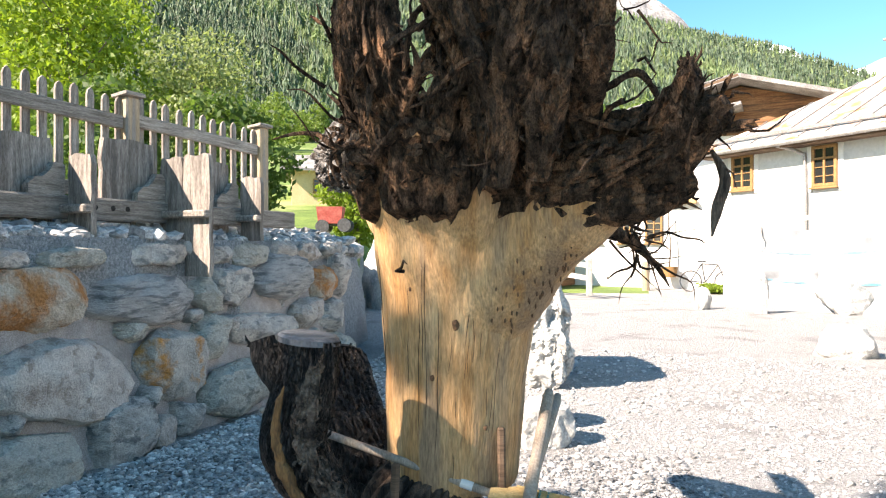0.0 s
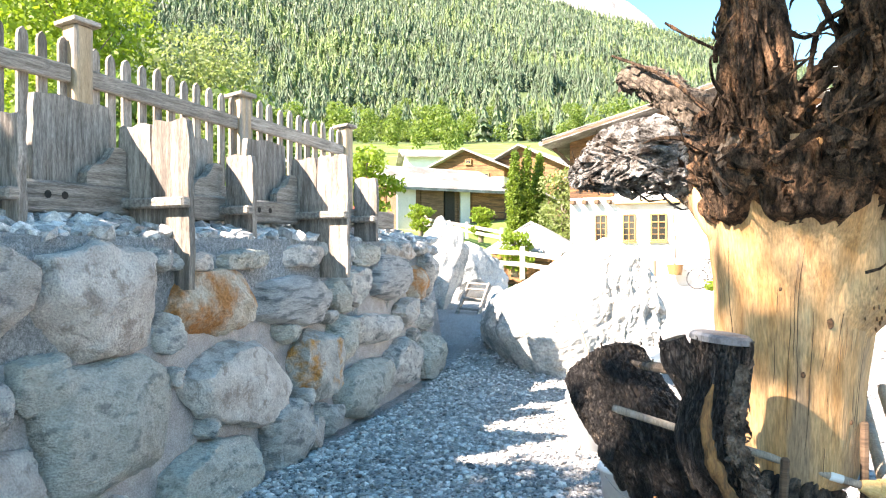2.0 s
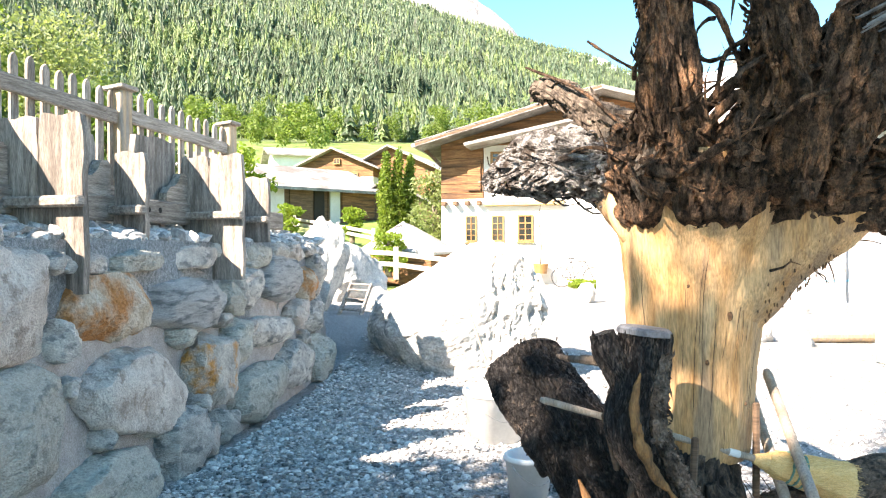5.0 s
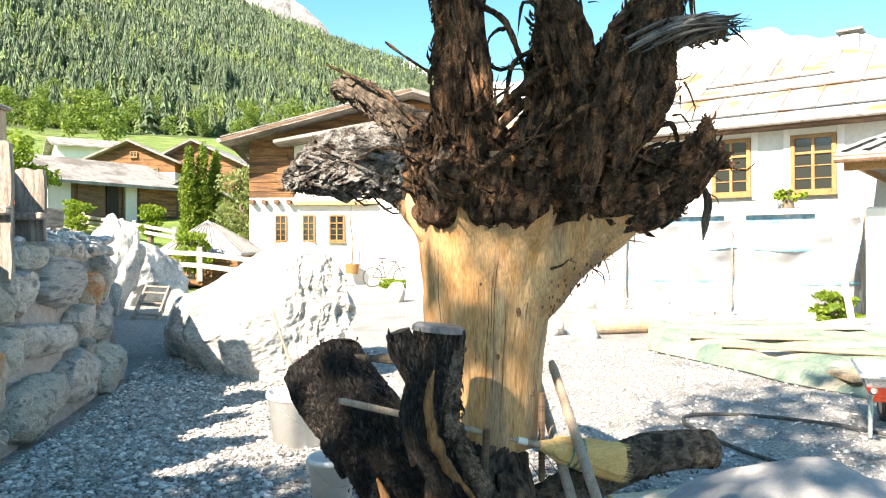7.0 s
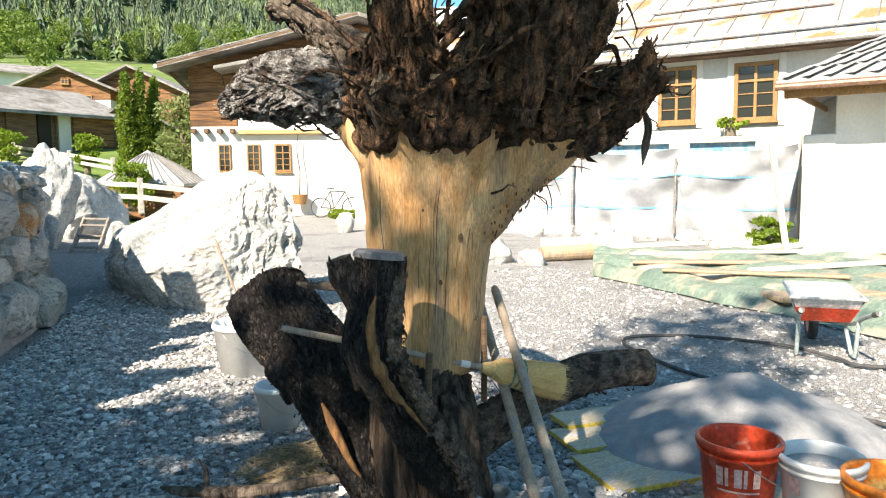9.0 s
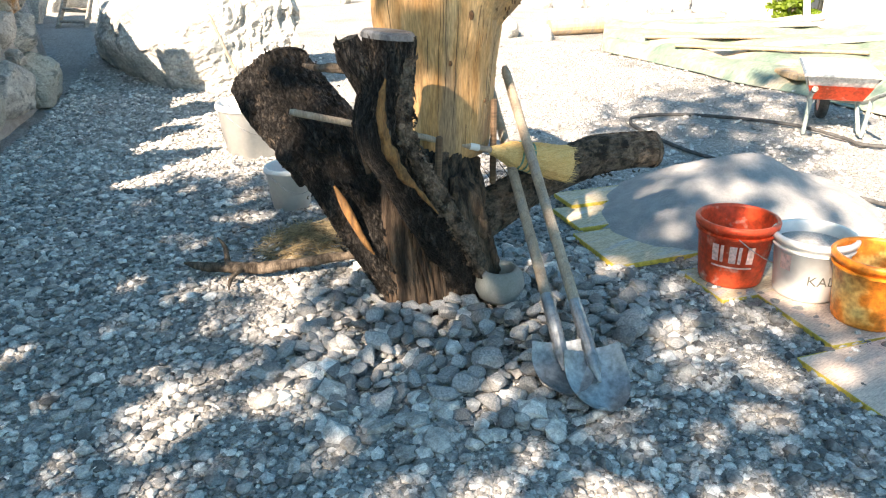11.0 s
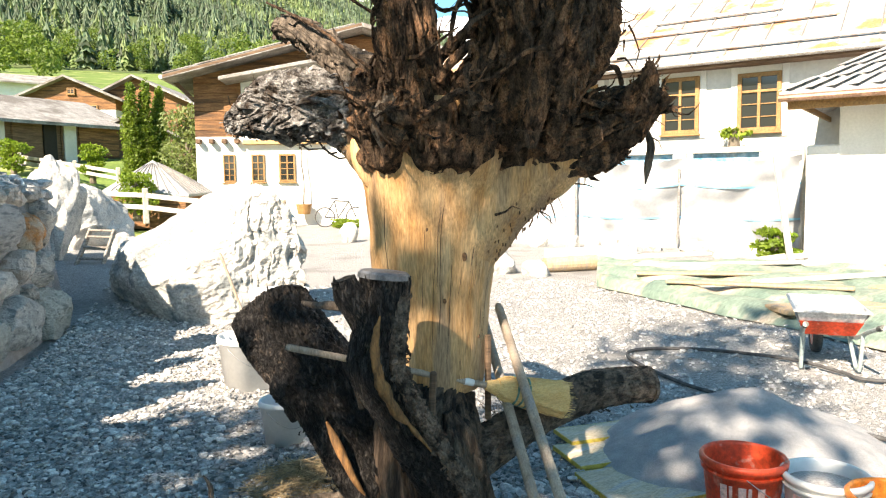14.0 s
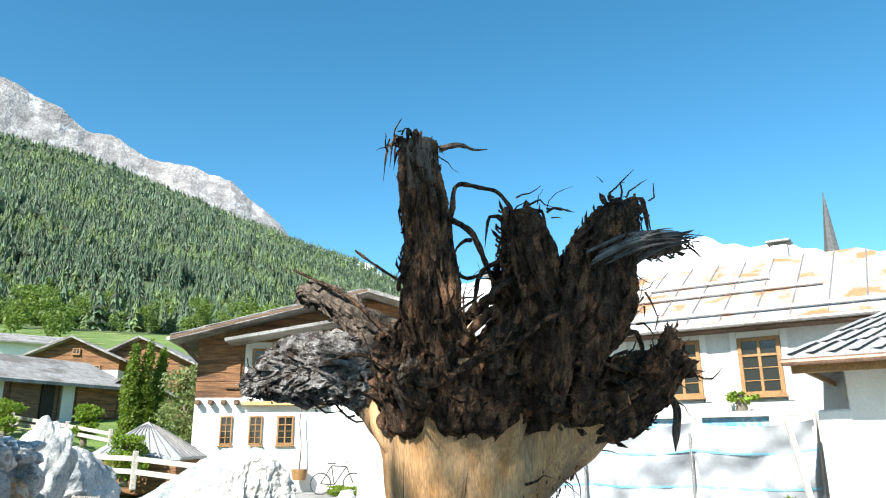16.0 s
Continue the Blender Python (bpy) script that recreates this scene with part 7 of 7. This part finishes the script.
M_GREENCORD = mat("green_cord", (0.10, 0.22, 0.18), (0.16, 0.3, 0.24), scale=40, bump=0)
broom()


# ---- buckets and pails ----
M_RED = mat("red_plastic", (0.60, 0.055, 0.02), (0.70, 0.085, 0.03), scale=6, fine=40, rough=0.45, bump=0.08, third=(0.62, 0.45, 0.38), third_scale=7, third_amount=0.22)
M_WHITEPL = mat("white_plastic", (0.68, 0.68, 0.66), (0.76, 0.76, 0.74), scale=6, fine=40, rough=0.45, bump=0.06, grain=0.05)
M_ORANGEPL = mat("orange_plastic", (0.72, 0.17, 0.02), (0.80, 0.30, 0.04), scale=5, fine=40, rough=0.45, bump=0.08, third=(0.78, 0.55, 0.2), third_scale=5, third_amount=0.35)
M_DUST = mat("dry_mortar", (0.34, 0.32, 0.30), (0.46, 0.44, 0.42), scale=12, fine=90, rough=0.97, bump=0.4)
M_WIRE = mat("bucket_wire", (0.4, 0.4, 0.4), (0.5, 0.5, 0.5), scale=20, rough=0.35, metal=0.9, bump=0)
M_INK = mat("printed_ink", (0.10, 0.10, 0.09), (0.15, 0.15, 0.13), scale=30, bump=0)
M_GREENLABEL = mat("green_label", (0.03, 0.14, 0.07), (0.05, 0.19, 0.10), scale=20, bump=0)


def patch(c, r0, r1, h, a0, a1, z0, z1, out=0.0015):
    """A flat print that follows the bucket's side."""
    s = Shape()
    n = 10
    for k in range(n + 1):
        a = a0 + (a1 - a0) * k / n
        for z in (z0, z1):
            r = r0 + (r1 - r0) * z / h + out
            s.v.append((c[0] + r * math.cos(a), c[1] + r * math.sin(a), c[2] + z))
    s.f = [(2 * k, 2 * k + 2, 2 * k + 3, 2 * k + 1) for k in range(n)]
    return s


def bucket(label, c, r0, r1, h, material, fill, wire_tilt, prints=()):
    t = thing("bucket", label, "bucket", c, group="buckets beside the sand")
    prof = [(0.0, 0.0), (r0 * 0.96, 0.0), (r0, 0.012), (r0 + (r1 - r0) * 0.9, h * 0.9), (r1 + 0.010, h * 0.905), (r1 + 0.012, h * 0.97), (r1 + 0.006, h), (r1 - 0.006, h), (r1 - 0.008, h * 0.96), (r0 + (r1 - r0) * fill - 0.006, h * fill)]
    body = part("body", Shape().lathe(prof, c, 44), material, t, "", True)
    part("rim_rib", Shape().lathe([(r0 + (r1 - r0) * 0.80, h * 0.80), (r0 + (r1 - r0) * 0.8 + 0.010, h * 0.805), (r0 + (r1 - r0) * 0.83 + 0.010, h * 0.83), (r0 + (r1 - r0) * 0.84, h * 0.84)], c, 44), material, body)
    part("residue", Shape().lathe([(0, h * fill + 0.02), (r1 * 0.5, h * fill + 0.012), (r0 + (r1 - r0) * fill - 0.004, h * fill)], c, 36), M_DUST, t, "grey mortar residue")
    pts = []
    for k in range(15):
        a = math.pi * k / 14
        u = Vector((math.cos(wire_tilt), math.sin(wire_tilt), 0))
        w = Vector((math.sin(wire_tilt), -math.cos(wire_tilt), 0))
        pts.append(Vector(c) + Vector((0, 0, h * 0.86)) + u * (r1 + 0.016) * math.cos(a) + w * (r1 + 0.03) * math.sin(a) * 0.92 + Vector((0, 0, -h * 0.48 * math.sin(a))))
    part("handle", Shape().tube(pts, [0.0025] * 15, 6, 0.05), M_WIRE, t, "thin wire handle")
    part("grip", Shape().tube([pts[6], pts[7], pts[8]], [0.006] * 3, 8, 0.02), M_INK, t, "black plastic grip")
    for a0, a1, z0, z1, m, nm in prints:
        part(nm, patch(c, r0, r1, h, a0, a1, z0, z1), m, t)
    return t


RB, WB, OB = (1.134, 1.768, 0.03), (1.285, 1.50, 0.03), (1.275, 1.225, 0.03)
away = -2.5   # the sides turned to the stump
M_PINKPRINT = mat("faded_print", (0.70, 0.42, 0.36), (0.76, 0.50, 0.44), scale=20, bump=0)
bars = [(away - 0.60 + 0.24 * k, away - 0.60 + 0.24 * k + w_, 0.125, 0.205, M_PINKPRINT, "print_bar") for k, w_ in enumerate((0.19, 0.09, 0.19, 0.09, 0.19))] + [(away - 0.6, away + 0.56, 0.10, 0.108, M_PINKPRINT, "print_line")]
bucket("red plastic mortar bucket with pale printed bars and wire handle", RB, 0.135, 0.165, 0.29, M_RED, 0.55, 0.7, bars)
w_b = bucket("white plastic bucket of lime with dark lettering", WB, 0.13, 0.158, 0.27, M_WHITEPL, 0.8, 0.9, [(away - 0.95, away - 0.6, 0.13, 0.2, M_PINKPRINT, "print_bar")])
bucket("orange plastic bucket smeared with yellow and wire handle", OB, 0.13, 0.16, 0.28, M_ORANGEPL, 0.5, 0.8)


def lettering(text, c, r0, r1, h, a, z, size, parent):
    cu = bpy.data.curves.new("lettering", "FONT")
    cu.body, cu.size = text, size
    tmp = bpy.data.objects.new("lettering", cu)
    me = bpy.data.meshes.new_from_object(tmp)
    bpy.data.objects.remove(tmp)
    for v in me.vertices:
        zz = z + v.co.y
        r = r0 + (r1 - r0) * zz / h + 0.0025
        b = a + v.co.x / r
        v.co = (c[0] + r * math.cos(b), c[1] + r * math.sin(b), c[2] + zz)
    part("lettering", me, M_INK, parent, "dark printed word")


lettering("KALK", WB, 0.13, 0.158, 0.27, away - 0.12, 0.085, 0.062, w_b)


def pail(label, c, r0, r1, h, lid, green):
    t = thing("pail", label, "pail", c, group="white pails behind the stump")
    part("body", Shape().lathe([(0, 0), (r0, 0), (r1, h * 0.88), (r1 + 0.012, h * 0.89), (r1 + 0.012, h * 0.94), (r1 + 0.004, h), (r1 - 0.006, h), (r0, 0.03)], c, 36), M_WHITEPL, t, "", True)
    if lid:
        part("lid", Shape().lathe([(0, h + 0.012), (r1 * 0.9, h + 0.012), (r1 + 0.014, h + 0.006), (r1 + 0.014, h - 0.02)], c, 36), M_WHITEPL, t, "white snap-on lid")
    if green:
        part("label", patch(c, r0, r1, h, -1.75, -0.9, h * 0.6, h * 0.78), M_GREENLABEL, t, "dark green label strip")
    pts = [Vector(c) + Vector(((r1 + 0.014) * math.cos(-2.6 + 2.2 * k / 10), (r1 + 0.02) * math.sin(-2.6 + 2.2 * k / 10), h * (0.85 - 0.4 * math.sin(math.pi * k / 10)))) for k in range(11)]
    part("handle", Shape().tube(pts, [0.0022] * 11, 6, 0.05), M_WIRE, t)


pail("white plastic pail with a green label beside the stump", (-0.15, 3.86, 0.0), 0.11, 0.135, 0.25, False, True)
pail("large white plastic pail with a lid on the gravel", (0.05, 5.15, 0.0), 0.20, 0.24, 0.38, False, False)
pail("large white plastic pail stacked behind the stump", (0.42, 5.6, 0.0), 0.19, 0.23, 0.62, True, False)
single("mallet", Shape().beam((-0.12, 3.80, 0.19), (-0.06, 3.9, 0.31), 0.04, 0.05), M_RED, "small red tool standing in the white pail", "tool")
single("stick", Shape().tube([(0.15, 5.5, 0.3), (-0.02, 5.7, 0.95)], [0.012, 0.012], 8, 0.1), M_ASH, "thin stick standing in the white pail", "stick")


# ---- sand heap and boards ----
def sand_heap():
    s = Shape()
    n = 70
    for i in range(n):
        for j in range(n):
            u, v = 2 * i / (n - 1) - 1, 2 * j / (n - 1) - 1
            x, y = 1.92 + u * 0.95, 2.38 + v * 0.72
            r = math.hypot(u, v)
            z = 0.33 * max(0.0, 1 - r) ** 0.85 * (1 + 0.25 * noise.noise(Vector((x * 2.5, y * 2.5, 0)))) + 0.012 * noise.noise(Vector((x * 9, y * 9, 1))) - 0.015
            s.v.append((x, y, z))
    s.f = [(i * n + j, (i + 1) * n + j, (i + 1) * n + j + 1, i * n + j + 1) for i in range(n - 1) for j in range(n - 1)]
    single("sand_heap", s, M_SAND, "low heap of fine grey sand spilling over boards", "sand heap", smooth=True)


sand_heap()


def form_board(corner, u, w, v, d, label, m, z=0.03):
    c, u, v = Vector((*corner, z)), Vector((*u, 0)).normalized(), Vector((*v, 0)).normalized()
    rot = Matrix((u, v, u.cross(v))).transposed().to_4x4()
    rot.translation = c + u * w / 2 + v * d / 2
    t = thing("board", label, "board", c, group="boards on the gravel")
    part("panel", Shape().box((w, d, 0.026), rot, 0.003), m, t)
    for k in (-1, 1):
        q = rot.copy()
        q.translation = rot.translation + v * k * (d / 2 + 0.002)
        part("edge", Shape().box((w, 0.004, 0.024), q, 0.001), M_YELLOW, t, "yellow painted edge")
        q = rot.copy()
        q.translation = rot.translation + u * k * (w / 2 + 0.002)
        part("edge", Shape().box((0.004, d, 0.024), q, 0.001), M_YELLOW, t, "yellow painted edge")


BU, BV = (-0.236, -0.972), (0.972, -0.236)
form_board((0.878, 2.525), BU, 0.42, BV, 0.7, "pale formwork board with yellow edges under the sand", M_PLY, 0.025)
form_board((1.02, 2.86), BU, 0.31, BV, 0.9, "pale formwork board with yellow edges under the sand", M_PLY, 0.03)
form_board((1.16, 3.02), BU, 0.22, BV, 1.1, "long pale formwork board lying beside the log", M_PLY, 0.05)
form_board((1.008, 1.932), (-0.266, -0.964), 0.31, (0.964, -0.266), 0.45, "pale formwork board with yellow edge under the red bucket", M_PLY, 0.014)
form_board((1.10, 1.60), (-0.30, -0.954), 0.45, (0.954, -0.30), 0.55, "pinkish board carrying two buckets", M_PLYROSE, 0.014)
form_board((0.783, 1.188), (-0.23, -0.973), 0.8, (0.973, -0.23), 0.9, "wide pinkish board lying on the gravel", M_PLYROSE, 0.012)

pot = Shape().lathe([(0, 0.0), (0.05, 0.0), (0.085, 0.03), (0.105, 0.075), (0.10, 0.12), (0.078, 0.15), (0.066, 0.153), (0.058, 0.145), (0.06, 0.11), (0.045, 0.085), (0, 0.08)], (0.105, 2.115, 0.05), 40)
M_BOWL = mat("smooth_grey_stone", (0.20, 0.215, 0.205), (0.30, 0.31, 0.295), scale=5, fine=120, rough=0.8, bump=0.15, grain=0.12)
single("stone_bowl", pot, M_BOWL, "round grey stone bowl standing among the stones", "stone bowl", smooth=True)


# ---- straw and dead branch ----
def straw_heap():
    rnd = random.Random(44)
    s = Shape()
    for _ in range(620):
        a, r = rnd.random() * 6.28, rnd.random() ** 0.7
        p = Vector((-0.26 + 0.30 * r * math.cos(a), 3.22 + 0.24 * r * math.sin(a), 0.015 + 0.10 * (1 - r) * rnd.random()))
        d = Vector((rnd.gauss(0, 1), rnd.gauss(0, 1), rnd.gauss(0, 0.15))).normalized() * rnd.uniform(0.04, 0.12)
        s.tube([p - d, p + Vector((0, 0, 0.012)), p + d], [0.0016, 0.002, 0.0012], 4, 0.2)
    ob = single("straw_heap", s, M_STRAWDRY, "small heap of dry straw and needles", "straw", kind="stuff")


M_STRAWDRY = mat("dry_straw", (0.22, 0.16, 0.09), (0.40, 0.31, 0.18), scale=30, fine=100, island=0.4, bump=0)
straw_heap()
br = thing("branch", "dry broken branch lying on the stones", "branch", (-0.6, 3.0, 0))
part("bough", Shape().tube([(-0.16, 2.78, 0.09), (-0.40, 2.86, 0.08), (-0.62, 2.96, 0.06), (-0.84, 3.14, 0.05), (-0.92, 3.24, 0.05)], [0.02, 0.024, 0.028, 0.022, 0.006], 12, 0.02, 0.3, 14), M_ROOT, br)
part("side_twig", Shape().tube([(-0.70, 3.02, 0.06), (-0.78, 2.95, 0.05), (-0.82, 2.86, 0.04)], [0.016, 0.012, 0.004], 8, 0.02, 0.3, 14), M_ROOT, br)
part("side_twig", Shape().tube([(-0.76, 3.06, 0.06), (-0.74, 3.16, 0.12), (-0.76, 3.2, 0.16)], [0.014, 0.01, 0.004], 8, 0.02, 0.3, 14), M_ROOT, br)
tw = thing("dry_twigs", "dry thorny twig lying on the gravel", "twig", (0.75, 3.2, 0))
rnd_ = random.Random(6)
for k_ in range(7):
    a_ = Vector((0.55 + 0.05 * k_, 3.05 + 0.02 * k_, 0.02))
    part("twig", Shape().tube([a_, a_ + Vector((rnd_.uniform(-0.05, 0.15), 0.02, 0.10)), a_ + Vector((rnd_.uniform(-0.1, 0.35), 0.05, rnd_.uniform(0.1, 0.3)))], [0.005, 0.004, 0.0015], 5, 0.05), M_ROOT, tw)


# ---- wheelbarrow, hose, ladder, bicycle ----
def wheelbarrow():
    o = Vector((4.10, 3.17, 0))
    f, r = Vector((0.78, 0.625, 0)).normalized(), Vector((0.625, -0.78, 0)).normalized()
    t = thing("wheelbarrow", "builder's wheelbarrow with dusty tray and red front", "wheelbarrow", o)

    def P(a, b, z):
        return o + f * a * 0.8 + r * b * 0.8 + Vector((0, 0, z * 0.78))

    tray = Shape()
    top = [P(-0.42, -0.32, 0.60), P(0.50, -0.30, 0.62), P(0.50, 0.30, 0.62), P(-0.42, 0.32, 0.60)]
    bot = [P(-0.24, -0.22, 0.34), P(0.16, -0.20, 0.32), P(0.16, 0.20, 0.32), P(-0.24, 0.22, 0.34)]
    c = P(0.02, 0, 0.7)
    inner_t = [p.lerp(c, 0.03) for p in top]
    inner_b = [p + Vector((0, 0, 0.012)) for p in bot]
    tray.add(top + bot + inner_t + inner_b, [(0, 1, 5, 4), (1, 2, 6, 5), (2, 3, 7, 6), (4, 5, 6, 7), (8, 12, 13, 9), (9, 13, 14, 10), (10, 14, 15, 11), (12, 15, 14, 13), (0, 8, 9, 1), (1, 9, 10, 2), (2, 10, 11, 3), (11, 15, 12, 8)])
    part("tray", tray, M_TRAY, t, "dusty pale steel tray")
    hi = [top[0].lerp(bot[0], 0.42), top[3].lerp(bot[3], 0.42)]
    part("back_panel", Shape().add([hi[0] - f * 0.006, hi[1] - f * 0.006, bot[3] - f * 0.004, bot[0] - f * 0.004, hi[0] + f * 0.004, hi[1] + f * 0.004, inner_b[3], inner_b[0]], [(0, 1, 2, 3), (4, 7, 6, 5), (0, 4, 5, 1), (3, 2, 6, 7)]), M_RED, t, "red painted end of the tray")
    part("rim", Shape().tube([top[0], top[1], top[2], top[3], top[0]], [0.012] * 5, 8, 1.0), M_TRAY, t)
    for k in (-1, 1):
        part("frame_tube", Shape().tube([P(-1.0, k * 0.30, 0.58), P(-0.6, k * 0.27, 0.46), P(-0.2, k * 0.23, 0.32), P(0.55, k * 0.08, 0.20)], [0.017] * 4, 10, 0.05), M_GREENTUBE, t, "grey-green steel tube")
        part("grip", Shape().tube([P(-1.0, k * 0.30, 0.58), P(-0.88, k * 0.29, 0.545)], [0.021, 0.021], 10, 0.05), M_INK, t, "black rubber grip")
        part("leg", Shape().tube([P(-0.45, k * 0.255, 0.41), P(-0.36, k * 0.25, 0.03), P(-0.26, k * 0.24, 0.03), P(-0.1, k * 0.2, 0.31)], [0.015] * 4, 10, 0.05), M_GREENTUBE, t)
    ring = [P(0.58 + 0.17 * math.cos(a), 0, 0.19 + 0.17 * math.sin(a)) for a in [k * 2 * math.pi / 24 for k in range(25)]]
    wheel = part("wheel", Shape().tube(ring, [0.04] * 25, 10, 0.5), M_RUBBER, t, "black rubber tyre")
    part("hub", Shape().tube([P(0.58, -0.04, 0.19), P(0.58, 0.04, 0.19)], [0.10, 0.10], 18, 0.1), M_RED, wheel, "red steel rim")


M_TRAY = mat("dusty_tray", (0.55, 0.54, 0.52), (0.68, 0.67, 0.65), scale=6, fine=40, rough=0.7, bump=0.2)
M_GREENTUBE = mat("grey_green_tube", (0.26, 0.33, 0.32), (0.40, 0.46, 0.44), scale=6, fine=40, rough=0.5, bump=0.1)
M_RUBBER = mat("black_rubber", (0.04, 0.04, 0.04), (0.09, 0.09, 0.09), scale=20, fine=90, rough=0.8, bump=0.2)
wheelbarrow()
hose = Shape().tube([(4.6, 2.0, 0.025), (3.82, 2.6, 0.025), (3.84, 2.88, 0.025), (3.9, 3.28, 0.025), (3.75, 3.7, 0.025), (3.48, 4.07, 0.025), (3.13, 4.26, 0.025), (2.9, 4.14, 0.025), (2.76, 3.84, 0.025), (2.62, 3.33, 0.025), (2.59, 2.93, 0.03), (2.57, 2.67, 0.03), (2.6, 2.26, 0.03), (2.7, 1.7, 0.025), (3.0, 1.0, 0.025)], [0.014] * 15, 10, 0.06)
single("hose", hose, M_RUBBER, "black rubber hose lying in a loop on the gravel", "hose", smooth=True)


def step_ladder():
    t = thing("step_ladder", "small grey wooden step ladder leaning on a boulder", "ladder", (-0.5, 11.2, 0.4))
    a0, a1 = Vector((-0.66, 11.1, 0.385)), Vector((-0.41, 11.42, 0.89))
    b0, b1 = Vector((-0.34, 10.98, 0.36)), Vector((-0.11, 11.30, 0.87))
    for p, q in ((a0, a1), (b0, b1)):
        part("stile", Shape().beam(p, q, 0.035, 0.075), M_GREYBEAM, t)
    for f in (0.22, 0.52, 0.8, 0.97):
        part("tread", Shape().beam(a0.lerp(a1, f), b0.lerp(b1, f), 0.10, 0.028), M_GREYBEAM, t)


step_ladder()


def bicycle():
    t = thing("bicycle", "dark mountain bike leaning by the farmhouse wall", "bicycle", (8.7, 23.5, 0))
    p0, p1 = Vector((8.2, 23.75, 0.36)), Vector((9.15, 23.2, 0.36))
    d = (p1 - p0).normalized()
    for c in (p0, p1):
        ring = [c + d * 0.34 * math.cos(k * 0.2618) + Vector((0, 0, 0.34 * math.sin(k * 0.2618))) for k in range(25)]
        w = part("wheel", Shape().tube(ring, [0.024] * 25, 6, 0.5), M_RUBBER, t, "black tyre")
        for k in range(0, 24, 2):
            part("spoke", Shape().tube([c, ring[k]], [0.004, 0.004], 4, 1), M_WIRE, w)
    bb = p0.lerp(p1, 0.42) + Vector((0, 0, -0.03))
    seat = p0.lerp(p1, 0.32) + Vector((0, 0, 0.58))
    headt = p0.lerp(p1, 0.78) + Vector((0, 0, 0.55))
    for a, b in ((p0, bb), (p0, seat), (bb, seat), (bb, headt), (seat, headt), (headt, p1)):
        part("frame_tube", Shape().tube([a, b], [0.022, 0.022], 8, 1), M_RUBBER, t)
    part("saddle", Shape().beam(seat - d * 0.13 + Vector((0, 0, 0.08)), seat + d * 0.14 + Vector((0, 0, 0.08)), 0.12, 0.05, 0.02), M_RUBBER, t)
    n = Vector((-d.y, d.x, 0))
    part("handlebar", Shape().tube([headt + n * 0.35 + Vector((0, 0, 0.16)), headt + Vector((0, 0, 0.12)), headt - n * 0.35 + Vector((0, 0, 0.16))], [0.014] * 3, 8, 0.1), M_RUBBER, t)


bicycle()


def cart():
    t = thing("cart", "small red dump cart with black wheels on the terrace", "cart", (-2.35, 16, 1.55))
    c = Vector((-2.45, 16.0, 2.16))
    part("tub", Shape().add([c + Vector(v) for v in ((-0.3, -0.2, -0.17), (0.2, -0.2, -0.17), (0.2, 0.2, -0.17), (-0.3, 0.2, -0.17), (-0.34, -0.24, 0.2), (0.24, -0.24, 0.2), (0.24, 0.24, 0.2), (-0.34, 0.24, 0.2))], [(3, 2, 1, 0), (0, 1, 5, 4), (1, 2, 6, 5), (2, 3, 7, 6), (3, 0, 4, 7)]), M_CARTRED, t, "faded red steel tub")
    for x in (-0.2, 0.28):
        for y in (-0.25, 0.25):
            p = Vector((c.x + x, c.y + y, 1.95 if x > 0 else 1.92))
            part("wheel", Shape().tube([p - Vector((0, 0.04, 0)), p + Vector((0, 0.04, 0))], [0.15, 0.15], 18, 0.1), M_RUBBER, t)
    for x in (-0.2, 0.28):
        part("axle", Shape().beam((c.x + x, c.y - 0.25, 1.93), (c.x + x, c.y + 0.25, 1.93), 0.05, 0.05), M_INK, t)
    part("chassis", Shape().beam((c.x - 0.35, c.y, 1.96), (c.x + 0.35, c.y, 1.96), 0.2, 0.05), M_INK, t)


M_CARTRED = mat("faded_red", (0.35, 0.06, 0.045), (0.45, 0.12, 0.09), scale=8, fine=40, rough=0.7, bump=0.1)
cart()
bk_ = Shape().lathe([(0, 0), (0.22, 0), (0.28, 0.32), (0.29, 0.36), (0.26, 0.36), (0.2, 0.05)], (7.9, 25.0, 0.45), 24)
single("flower_basket", bk_, M_FRAME, "brown woven basket at the farmhouse wall", "basket")
single("vine", Shape().tube([(7.9, 25.05, 0.7), (7.95, 25.05, 1.6), (7.88, 25.1, 2.4), (7.95, 25.12, 3.0)], [0.03, 0.02, 0.02, 0.012], 6, 0.2, 0.3, 5), M_ROOT, "bare climbing vine stem against the farmhouse wall", "vine")
single("bollard", Shape().tube([(6.9, 24.4, -0.05), (6.9, 24.4, 0.95), (6.9, 24.4, 1.0)], [0.13, 0.13, 0.1], 14, 0.2), M_POST, "short round wooden post beside the boulder", "post")
